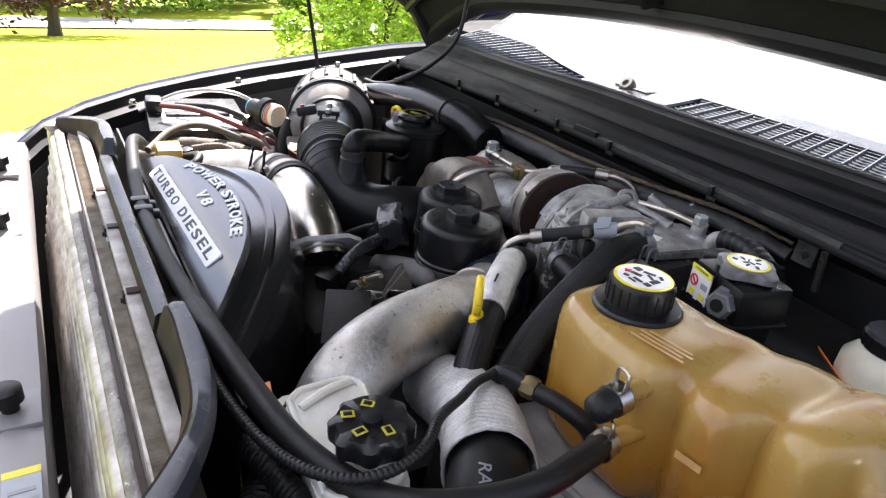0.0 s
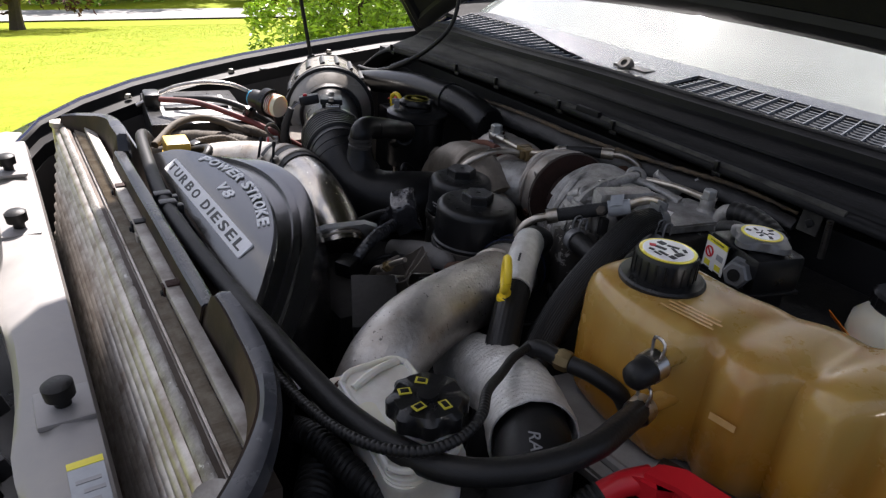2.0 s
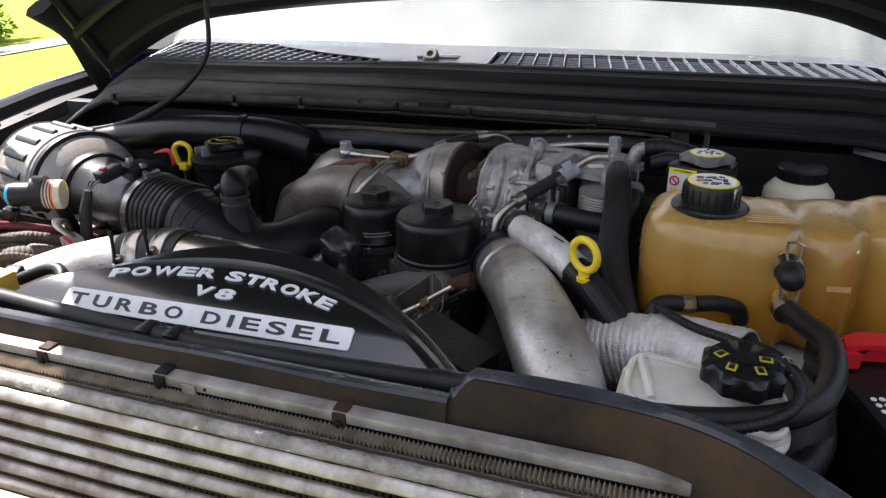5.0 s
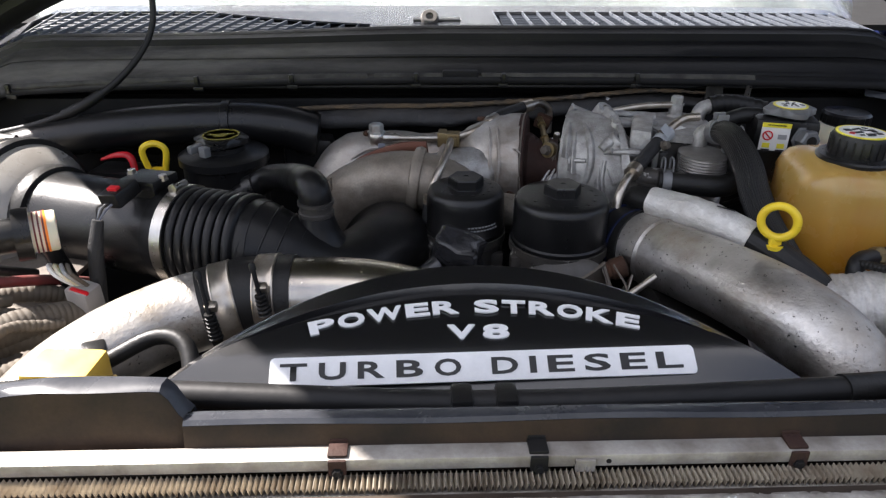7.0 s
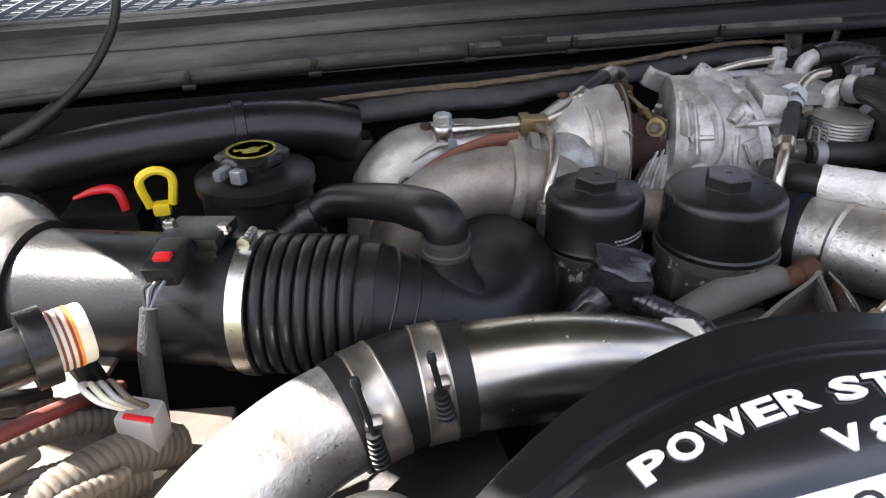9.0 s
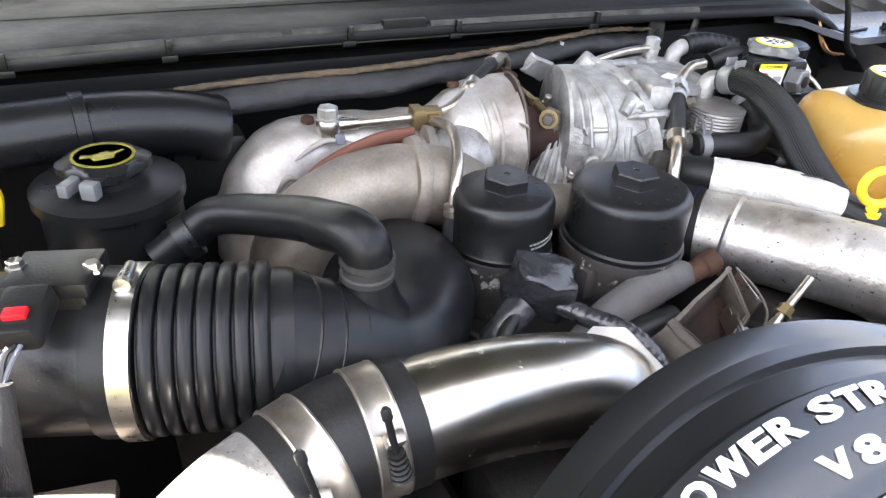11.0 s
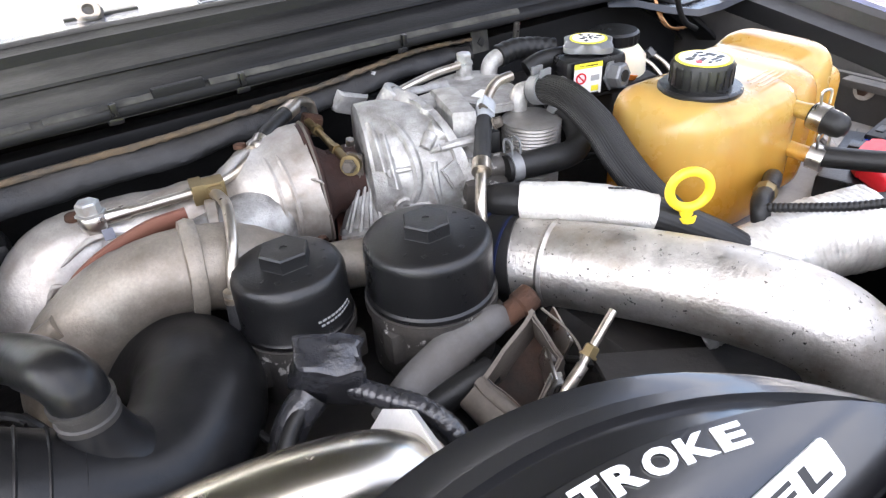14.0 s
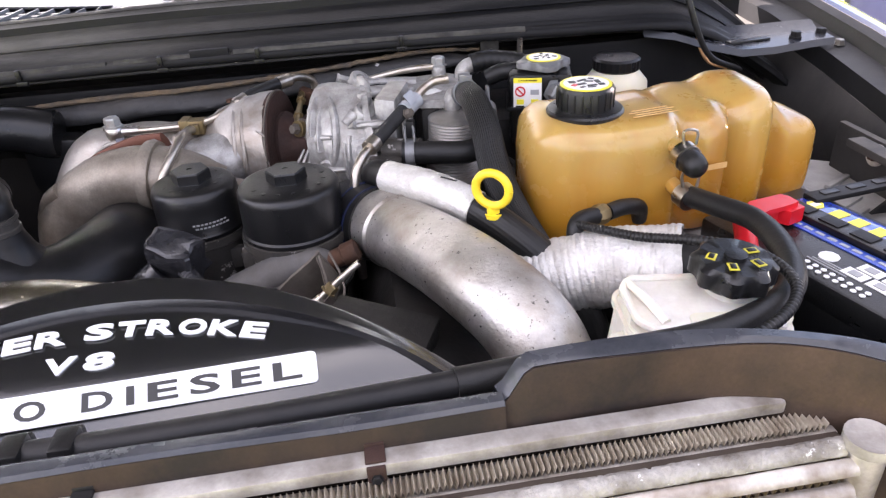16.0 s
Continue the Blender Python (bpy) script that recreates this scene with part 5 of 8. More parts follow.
for i in range(4):
    part("moulded_print", rbox((0.470, 0.345 + 0.0055 * i, 1.2622), (0.050 - 0.01 * (i % 2), 0.0018, 0.0006), 0, (0, 0, 8)), M_MOULD, tank)
part("side_print", rbox((0.535, 0.3295, 1.205), (0.022, 0.0008, 0.006), 0, (0, 0, 8)), M_MOULD, tank)

# ---- power steering reservoir ----
ps = thing("steering_fluid_reservoir", "aged white fluid reservoir with black knob cap", "reservoir", (0.39, 0.13, 1.08))
RM = pose(0.404, 0.118, 1.126, 6, 4, -4) @ pose(0, 0, 0.026)
lid = rounded(0.124, 0.064, 0.017, 6)
part("body", prism([(x * 0.95, y * 0.94) for x, y in lid], 0.054, RM, 0.006), M_WHITE, ps, "yellowed white plastic body")
part("seam", prism(lid, 0.005, RM @ pose(0, 0, 0.040), 0.0015), M_WHITE, ps)
part("lid_rim", tube([RM @ Vector((x * 0.90, y * 0.88, 0.0545)) for x, y in lid + lid[:1]], 0.0028, 8, 2), M_WHITE, ps)
part("moulded_rib", tube([RM @ Vector(p) for p in ((-0.050, 0.022, 0.055), (-0.044, 0.000, 0.058), (-0.036, -0.022, 0.055))], 0.0035, 8, 5), M_WHITE, ps)
part("front_recess", prism(rounded(0.060, 0.016, 0.006), 0.0015, RM @ pose(0.012, -0.021, 0.0535), 0.0004), M_CREAM, ps)
part("mount_ear", prism(rounded(0.055, 0.034, 0.012), 0.008, pose(0.358, 0.088, 1.180, 10, 4, -15), 0.002), M_WHITE, ps)
for dx in (-0.013, 0.013):
    hexbolt((0.358 + dx, 0.088 - dx * 0.25, 1.189), (0, 0, 1), 0.009, 0.004, ps, M_RUST)
part("neck", lathe([(0.018, 0), (0.018, 0.022)], (0.433, 0.122, 1.198), (0, 0, 1), 28), M_WHITE, ps)
pc = part("cap", lathe([(0.025, 0.0), (0.0285, 0.003), (0.0285, 0.015), (0.025, 0.019), (0.008, 0.0185), (0.008, 0.022), (0.001, 0.0225)], (0.433, 0.120, 1.215), (0.02, -0.06, 1), 64, (8, 0.0022, 0.025)), M_PLASTIC, ps, "black lobed cap with yellow symbols")
for i in range(5):
    a = radians(72 * i + 20)
    part("symbol", rbox((0.433 + 0.0165 * math.cos(a), 0.1185 + 0.0165 * math.sin(a), 1.2345 - 0.0010 * math.sin(a)), (0.0095, 0.0070, 0.0008), 0.0002, (0, 0, 25 * i)), M_SYMBOL, pc)
    part("symbol_gap", rbox((0.433 + 0.0165 * math.cos(a), 0.1185 + 0.0165 * math.sin(a), 1.2351 - 0.0010 * math.sin(a)), (0.0062, 0.0040, 0.0008), 0.0002, (0, 0, 25 * i)), M_PLASTIC, pc)
wl_ = whole("warning_label", rbox((0.299, 0.073, 1.169), (0.018, 0.024, 0.0012), 0.0003, (15, 0, -10)), M_LABELW, "orange and white warning label on the shroud", "label")
part("label_head", rbox((0.2975, 0.083, 1.1735), (0.018, 0.013, 0.0012), 0.0003, (15, 0, -10)), M_ORANGE, wl_)

# ---- filters ----


def filter_cap(name, at, r, h, label, top_round, hexw):
    th = thing(name, label, "filter housing", (at[0], at[1], at[2] - 0.13), "oil and fuel filter housings")
    body = part("housing", lathe([(r * 0.80, -0.13), (r * 0.86, -0.07), (r * 0.98, -0.062), (r * 0.97, -0.012), (r * 1.03, -0.010), (r * 1.03, -0.001), (r * 0.9, 0)], at, (0, 0, 1), 44), M_BLOCK, th, "grimy housing with bare patches")
    part("housing_lug", rbox((at[0] - r * 0.9, at[1] - r * 0.35, at[2] - 0.025), (0.016, 0.016, 0.03), 0.004), M_BLOCK, body)
    part("housing_lug", rbox((at[0] + r * 0.75, at[1] - r * 0.62, at[2] - 0.03), (0.016, 0.012, 0.024), 0.003), M_BLOCK, body)
    c = part("cap", lathe([(r * 1.0, 0.0), (r * 1.005, 0.004), (r * 0.97, 0.006), (r * 0.965, h - top_round), (r * 0.955, h - top_round * 0.5), (r * 0.90, h - top_round * 0.12), (r * 0.82, h), (r * 0.5, h + 0.0015), (0.002, h + 0.002)], at, (0, 0, 1), 56), M_PLASTIC, th, "black plastic screw cap")
    hx = hexw / 2 / math.cos(math.pi / 6)
    part("hex_nut", lathe([(hx * 1.05, h), (hx, h + 0.002), (hx * 0.985, h + 0.012), (hx * 0.93, h + 0.0135), (hx * 0.16, h + 0.0135), (hx * 0.15, h + 0.0125)], at, (0, 0, 1), 6), M_PLASTIC, c, smooth=False)
    return th


fuel = filter_cap("fuel_filter", (-0.005, 0.440, 1.154), 0.047, 0.052, "black plastic filter cap with a hex nut", 0.016, 0.036)
oilf = filter_cap("oil_filter", (0.099, 0.396, 1.160), 0.0545, 0.053, "tall black filter cap on a grimy housing", 0.010, 0.036)
for row in range(2):
    for k_ in range(9):
        a = radians(-88 + 5.2 * k_ + 3 * row)
        part("print_bar", rbox((-0.005 + 0.0456 * math.cos(a), 0.440 + 0.0456 * math.sin(a), 1.1735 - 0.0042 * row), (0.0009, 0.0024 + 0.0008 * ((k_ + row) % 2), 0.0016), 0, (0, 0, math.degrees(a))), M_GREYINK, fuel)
# moulded marks round the top of both caps, a lever and a red paint dot on the taller housing
for th_, cx_, cy_, rr_, zt_ in ((fuel, -0.005, 0.440, 0.030, 1.2068), (oilf, 0.099, 0.396, 0.037, 1.2138)):
    for k_ in range(9):
        a = radians(-150 + 24 * k_)
        part("moulded_mark", rbox((cx_ + rr_ * math.cos(a), cy_ + rr_ * math.sin(a), zt_), (0.0045, 0.0018 + 0.002 * (k_ % 2), 0.0007), 0.0002, (0, 0, math.degrees(a) + 40 * (k_ % 3))), M_PLASTIC, th_)
part("drain_lever", tube([(0.126, 0.347, 1.136), (0.132, 0.341, 1.142), (0.144, 0.338, 1.146), (0.150, 0.340, 1.150)], [0.004, 0.003, 0.0026, 0.0034], 8, 4), M_BLOCK, oilf)
part("paint_dot", lathe([(0.0042, -0.002), (0.0038, 0.0006), (0.001, 0.001)], (0.086, 0.3430, 1.118), (-0.2, -1, 0.1), 12), M_RED, oilf)

# ---- turbocharger ----
tb = thing("turbocharger", "silver turbocharger with a dented heat shield and cast housing", "turbocharger", (0.05, 0.55, 1.08))
SHL = [(-0.174, 0.60, 1.085), (-0.170, 0.607, 1.135), (-0.144, 0.612, 1.172), (-0.095, 0.608, 1.182), (-0.045, 0.600, 1.183), (-0.018, 0.594, 1.184), (-0.002, 0.590, 1.184), (0.022, 0.585, 1.186), (0.050, 0.580, 1.188), (0.080, 0.574, 1.190)]
part("heat_shield", dented(tube(SHL, [0.048, 0.048, 0.045, 0.040, 0.038, 0.037, 0.041, 0.054, 0.062, 0.0645], 48, 10), 0.0034, 30, 3), M_SHIELD, tb, "dented silver heat shield")
part("shield_flange", lathe([(0.056, 0), (0.0650, 0.001), (0.0655, 0.003), (0.056, 0.004)], (0.080, 0.574, 1.190), (0.97, -0.23, 0.03), 44), M_TAN, tb)
SA = Vector((0.97, -0.23, 0.03)).normalized()
# dark disc added over the tube's cap, standing in for the shaded open bell
part("open_end_dark", lathe([(0.0632, -0.003), (0.0632, 0.0052), (0.055, 0.0056), (0.001, 0.0056)], (0.080, 0.574, 1.190), SA, 44), M_REDRUST, tb, "dark disc for the shield's open, shaded end")
SU = (Vector((0, 0, 1)) - SA * SA.z).normalized()
SF = SA.cross(SU)


def on_shield(s, a, lift):
    """A point of the bell of the shield: s along its axis, a degrees from the top towards the front."""
    r = 0.041 + (0.0640 - 0.041) * min(1.0, s / 0.062) ** 0.6 + lift
    return Vector((0.0, 0.5905, 1.186)) + SA * s + (SU * math.cos(radians(a)) + SF * math.sin(radians(a))) * r


for s, a0, a1 in ((0.040, 20, 105), (0.052, 25, 110)):
    part("shield_crease", tube([on_shield(s + 0.006 * math.sin((a - a0) * 0.03), a, -0.0002) for a in range(a0, a1, 8)], [0.0006] + [0.0026] * (len(range(a0, a1, 8)) - 2) + [0.0004], 6, 3), M_SHIELD, tb)
# folded wrinkles along the shield's pipe end
for x0, x1, up_, dy in ((-0.150, -0.095, 0.030, -0.036), (-0.125, -0.070, 0.012, -0.041), (-0.085, -0.040, 0.026, -0.030), (-0.172, -0.150, 0.002, -0.044)):
    part("shield_wrinkle", tube([(x0, 0.610 + dy, 1.176 + up_ - 0.012), ((x0 + x1) / 2, 0.608 + dy - 0.001, 1.180 + up_ + 0.001), (x1, 0.604 + dy, 1.182 + up_ - 0.004)], [0.0012, 0.0032, 0.001], 8, 5), M_SHIELD, tb)
for s, a, k in ((0.075, 55, 0.5), (0.018, 62, 0.8), (0.010, 85, 0.7)):
    part("shield_tab", tube([on_shield(s, a, 0.001), on_shield(s + 0.012 * k, a + 3, 0.0025), on_shield(s + 0.02 * k, a + 6, 0.0005)], [0.001, 0.0018, 0.0008], 6, 4), M_SHIELD, tb)
part("shield_hole", lathe([(0.006, -0.006), (0.006, 0.0018), (0.0045, 0.002), (0.004, -0.002)], (0.058, 0.5165, 1.1635), (0.1, -0.88, -0.4), 18), M_RUST, tb)
for p, ax in (((-0.128, 0.600, 1.226), (0, -0.2, 1)), ((0.026, 0.600, 1.246), (0, 0.1, 1))):
    part("rusty_rivet", lathe([(0.0065, -0.006), (0.006, -0.0025), (0.003, -0.0018), (0.001, -0.002)], p, ax, 14), M_RUST, tb)
part("gasket", tube([(-0.170, 0.542, 1.148), (-0.135, 0.546, 1.190), (-0.085, 0.545, 1.212), (-0.048, 0.542, 1.216)], 0.020, 16, 6, flat=0.35), M_GASKET, tb, "rust-red gasket")
INL = [(-0.172, 0.512, 1.06), (-0.176, 0.515, 1.110), (-0.160, 0.517, 1.153), (-0.116, 0.515, 1.182), (-0.068, 0.507, 1.190), (-0.030, 0.503, 1.180), (0.0, 0.503, 1.160)]
part("inlet_elbow", dented(tube(INL, [0.040, 0.038, 0.037, 0.036, 0.036, 0.037, 0.037], 32, 8), 0.0012, 60, 8), M_CASTWARM, tb, "rough cast inlet elbow")
part("elbow_flange", dented(tube([(-0.200, 0.518, 1.108), (-0.196, 0.516, 1.142), (-0.182, 0.508, 1.170), (-0.164, 0.502, 1.184)], 0.012, 12, 5), 0.001, 70, 4), M_CASTWARM, tb)
part("elbow_band", dented(lathe([(0.036, -0.007), (0.041, -0.006), (0.043, 0.0), (0.041, 0.006), (0.036, 0.007)], (-0.062, 0.506, 1.189), (1, -0.15, -0.12), 40), 0.001, 70, 5), M_CASTWARM, tb)
part("v_band", lathe([(0.036, -0.005), (0.0385, -0.004), (0.0385, 0.004), (0.036, 0.005)], (-0.028, 0.545, 1.184), (1, -0.25, -0.05), 36), M_SHIELD, tb, "thin bright band clamp")
part("neck", tube([(-0.050, 0.535, 1.175), (-0.015, 0.540, 1.180), (0.030, 0.555, 1.185)], 0.036, 28, 5), M_CAST, tb)
part("link_tube", dented(tube([(0.01, 0.50, 1.158), (0.05, 0.475, 1.160), (0.09, 0.458, 1.160), (0.14, 0.448, 1.158)], 0.022, 20, 6), 0.001, 60, 2), M_CASTWARM, tb)
part("turbine_gasket", rbox((0.122, 0.520, 1.138), (0.085, 0.105, 0.020), 0.004, (0, 0, -24)), M_GASKET, tb, "rust-red gasket")
part("centre_housing", dented(lathe([(0.026, 0.0), (0.036, 0.004), (0.038, 0.012), (0.032, 0.022), (0.034, 0.05)], (0.078, 0.574, 1.190), SA, 28), 0.002, 60, 9), M_REDRUST, tb, "rusty centre housing")
# flared cast cover, from a narrow face to an oblique rim
C0, C1 = Vector((0.136, 0.570, 1.197)), Vector((0.195, 0.538, 1.178))
A0, A1 = Vector((0.93, -0.34, 0.02)), Vector((1.0, 0.02, 0.03))


def cover_axis(s, a):
    u = (s + 0.011) / (rim_s(a) + 0.011)
    return C0.lerp(C1, u), A0.lerp(A1, u).normalized(), u


def on_cover(s, a, lift=0.0):
    """A point of the cast cover: s along its axis, a degrees from the top towards the front."""
    c, ax, u = cover_axis(s, a)
    up_ = (Vector((0, 0, 1)) - ax * ax.z).normalized()
    r = 0.061 + 0.017 * max(0.0, min(1.0, u)) ** 0.7 + lift
    return c + (up_ * math.cos(radians(a)) + ax.cross(up_) * math.sin(radians(a))) * r


def rim_s(a):
    return 0.018 + 0.073 * max(0.0, math.sin(radians(a))) if a < 180 else 0.018


cover_a = [-150 + 6 * i for i in range(60)]
secs = []
for k_, lift in ((-0.02, -0.030), (0.0, -0.004), (0.02, 0.0), (0.2, 0.001), (0.4, 0.0015), (0.6, 0.001), (0.8, 0.0), (0.88, -0.001), (0.89, 0.0035), (0.99, 0.004), (1.0, 0.003), (1.01, -0.008), (1.2, -0.012), (1.22, -0.05)):
    secs.append([on_cover(-0.011 + (rim_s(a) + 0.011) * k_, a, lift) for a in cover_a])
part("compressor_cover", dented(loft(secs), 0.0008, 80, 6), M_CAST, tb, "ribbed cast aluminium cover, grimy and dull")


def cover_ridge(pts, r, name="cover_rib"):
    part(name, tube([on_cover(s, a, l) for s, a, l in pts], r, 8, 5), M_CAST, tb)


cover_ridge([(0.008, 22, -0.001), (0.016, 32, 0.001), (0.027, 47, 0.001), (0.034, 64, 0.001), (0.034, 80, 0.001), (0.028, 94, 0.0)], [0.002, 0.004, 0.0052, 0.0052, 0.0045, 0.003])
cover_ridge([(0.014, 69, 0.001), (0.028, 66, 0.003)], [0.0034, 0.0026])
cover_ridge([(0.024, 99, 0.002), (0.050, 92, 0.0)], [0.0045, 0.0022])
cover_ridge([(0.050, 60, 0.001), (0.053, 80, 0.001), (0.057, 100, 0.0)], 0.0030)
cover_ridge([(0.062, 40, 0.000), (0.072, 60, 0.001), (0.078, 80, 0.001)], 0.0028)
for s0, a0, a1 in ((0.006, 38, 82), (-0.004, 26, 70), (0.045, 68, 102)):
    fin = bmesh.new()
    ring = [[on_cover(s0 + ds + 0.006 * q, a0 + (a1 - a0) * q, 0.0001 + h_) for ds, h_ in ((-0.005 - 0.004 * q, -0.002), (-0.0008, 0.002 + 0.007 * q), (0.0008, 0.002 + 0.007 * q), (0.005 + 0.004 * q, -0.002))] for q in (0.0, 0.25, 0.5, 0.75, 1.0)]
    fin.free()
    part("gusset", loft(ring), M_CAST, tb)
cover_ridge([(0.050, 51, 0.000), (0.066, 47, 0.002), (0.078, 44, 0.003), (0.086, 42, 0.001)], [0.003, 0.0045, 0.005, 0.0045], "lug")
cover_ridge([(0.046, 53, 0.000), (0.054, 50, 0.005)], [0.0015, 0.0045], "lug_tip")
bp_ = on_cover(0.068, 69, 0.001)
part("cover_pad", prism([(-0.009, -0.011), (0.009, -0.011), (0.009, 0.011), (-0.009, 0.011)], 0.005, Matrix.Translation(bp_) @ turned(bp_ - cover_axis(0.068, 69)[0]) @ Euler((0, 0, radians(20))).to_matrix().to_4x4(), 0.0015), M_CAST, tb)
for s, a, r_ in ((0.018, 98, 0.010), (0.010, 70, 0.006), (0.086, 88, 0.008), (0.030, 12, 0.007), (0.086, 60, 0.005)):
    q_ = on_cover(s, a, -0.004)
    part("boss", lathe([(r_, -0.01), (r_, 0.006), (r_ * 0.8, 0.008), (r_ * 0.35, 0.008), (r_ * 0.35, 0.005)], q_, q_ - cover_axis(s, a)[0], 18), M_CAST, tb)
# finned foot below the narrow face
FQ = [Vector(p) for p in ((0.086, 0.530, 1.152), (0.152, 0.492, 1.152), (0.138, 0.524, 1.196), (0.118, 0.540, 1.204))]
FN = Vector((0, 0.012, -0.006))
ft = part("foot", dented(loft([FQ, [q + FN for q in FQ]]), 0.0006, 80, 3), M_CAST, tb, "finned cast foot")
part("foot_flange", rbox((0.119, 0.508, 1.152), (0.082, 0.016, 0.010), 0.003, (0, 0, -30)), M_CAST, ft)
for i in range(7):
    k_ = (i + 0.5) / 7
    p_, q_ = FQ[0].lerp(FQ[1], k_), FQ[3].lerp(FQ[2], k_)
    part("foot_fin", tube([p_ + Vector((-0.002, -0.004, 0.002)), p_.lerp(q_, 0.5) + Vector((-0.002, -0.003, 0.003)), q_], [0.0026, 0.0022, 0.001], 6, 3), M_CAST, ft)
hexbolt((0.123, 0.507, 1.166), (0, -0.3, 1), 0.007, 0.005, tb, M_STEEL)
# linkage on the narrow face
lk = part("linkage_rod", tube([(0.112, 0.640, 1.232), (0.110, 0.605, 1.229), (0.108, 0.575, 1.226), (0.107, 0.546, 1.221)], [0.0045, 0.0032, 0.0042, 0.0048], 10, 5), M_BRASS, tb, "bronze linkage rod")
for p in ((0.1105, 0.612, 1.2295), (0.1075, 0.566, 1.2245)):
    part("lock_nut", lathe([(0.0062, -0.003), (0.0062, 0.003)], p, (0, 1, 0.06), 6), M_BRASS, lk)
part("rod_end", lathe([(0.003, -0.004), (0.010, -0.004), (0.010, 0.004), (0.003, 0.004)], (0.109, 0.540, 1.217), (-0.7, -0.7, 0.2), 20), M_BRASS, lk)
hexbolt((0.104, 0.535, 1.2185), (-0.7, -0.7, 0.2), 0.010, 0.006, tb, M_TAN)
part("lever", prism([(-0.008, -0.020), (0.004, -0.022), (0.011, -0.008), (0.010, 0.010), (-0.004, 0.013), (-0.010, 0.004)], 0.006, Matrix.Translation((0.114, 0.545, 1.214)) @ turned((-0.7, -0.7, 0.2)), 0.0015), M_TAN, tb, "worn bronze lever")
part("linkage_end", dented(rbox((0.117, 0.640, 1.226), (0.022, 0.016, 0.020), 0.004, (0, 20, -20)), 0.001, 90, 3), M_RUST, tb)
hexbolt((0.123, 0.566, 1.224), (0, -0.2, 1), 0.008, 0.008, tb, M_STEEL)
# cast arm with two bored bosses over the cover's outer side
BAX = (0.45, -0.35, 0.82)
arm_ = part("cast_arm", dented(tube([(0.184, 0.506, 1.236), (0.190, 0.530, 1.247), (0.190, 0.556, 1.253), (0.186, 0.582, 1.252)], [0.011, 0.010, 0.010, 0.012], 14, 6, flat=0.7), 0.0008, 80, 3), M_CAST, tb, "cast arm with bored bosses")
for p, r_ in (((0.186, 0.504, 1.239), 0.0125), ((0.187, 0.584, 1.254), 0.0135)):
    part("boss", lathe([(r_, -0.012), (r_, 0.006), (r_ * 0.9, 0.0075), (r_ * 0.5, 0.0075), (r_ * 0.45, 0.001), (0.001, 0.001)], p, BAX, 22), M_CAST, arm_)
part("arm_rib", tube([(0.196, 0.512, 1.228), (0.204, 0.540, 1.238), (0.203, 0.570, 1.243)], 0.0032, 8, 5), M_CAST, arm_)
part("bolt_lug", tube([(0.164, 0.494, 1.232), (0.176, 0.500, 1.241)], [0.006, 0.007], 12, 2), M_CAST, arm_)
# actuator block behind the oblique rim
part("actuator", dented(rbox((0.222, 0.528, 1.215), (0.026, 0.075, 0.085), 0.006, (0, 0, -18)), 0.0015, 70, 4), M_CAST, tb, "cast actuator housing")
part("actuator_rib", rbox((0.236, 0.495, 1.216), (0.012, 0.014, 0.060), 0.003, (0, 0, -18)), M_CAST, tb)
part("actuator_top", dented(rbox((0.216, 0.560, 1.248), (0.070, 0.024, 0.008), 0.003, (0, 3, 12)), 0.001, 80, 2), M_CAST, tb)
part("actuator_arm", dented(tube([(0.176, 0.575, 1.250), (0.194, 0.580, 1.254), (0.225, 0.585, 1.252), (0.258, 0.590, 1.246)], [0.006, 0.005, 0.0045, 0.007], 12, 5, flat=0.6), 0.0008, 90, 2), M_CAST, tb)
for p in ((0.236, 0.478, 1.243), (0.238, 0.500, 1.250), (0.233, 0.470, 1.195)):
    hexbolt(p, (0.6, -0.7, 0.4), 0.009, 0.006, tb, M_TAN)
part("dark_slot", rbox((0.238, 0.484, 1.222), (0.010, 0.010, 0.022), 0.002, (0, 0, -18)), M_INK, tb)
part("pedestal", dented(rbox((0.212, 0.470, 1.165), (0.045, 0.050, 0.075), 0.008, (0, 0, -25)), 0.002, 60, 9), M_BLOCK, tb, "grimy pedestal")

# oil feed lines with banjo bolts and tee
of = thing("oil_feed_line", "thin steel oil line with a brass tee fitting", "oil line", (-0.05, 0.57, 1.21))
part("banjo", lathe([(0.008, -0.014), (0.0105, -0.010), (0.0115, -0.004), (0.0105, 0.003), (0.008, 0.006)], (-0.115, 0.580, 1.226), (0, 0, 1), 24), M_STEEL, of)
hexbolt((-0.115, 0.580, 1.231), (0, 0, 1), 0.017, 0.010, of, M_ZINC)
part("blue_mark", rbox((-0.108, 0.5655, 1.2135), (0.009, 0.0015, 0.010), 0.0005, (-35, 0, 0)), M_OLDBLUE, of)
part("pipe_end", tube([(-0.106, 0.580, 1.222), (-0.086, 0.5785, 1.222)], [0.0068, 0.0058], 12, 3), M_STEEL, of)
part("pipe", tube([(-0.104, 0.580, 1.222), (-0.075, 0.577, 1.222), (-0.030, 0.571, 1.224)], 0.0045, 12, 6), M_NICKEL, of)
part("tee", join(rbox((-0.028, 0.571, 1.224), (0.011, 0.021, 0.019), 0.0012, (0, 0, -8)), rbox((-0.018, 0.568, 1.224), (0.026, 0.017, 0.017), 0.0012, (0, 0, -8)), rbox((-0.016, 0.557, 1.224), (0.012, 0.010, 0.012), 0.001, (0, 0, -8))), M_BRASS, of, "square brass tee")
part("pipe", tube([(-0.008, 0.568, 1.227), (0.008, 0.568, 1.232), (0.024, 0.576, 1.238), (0.041, 0.588, 1.244)], 0.0044, 12, 6), M_NICKEL, of)
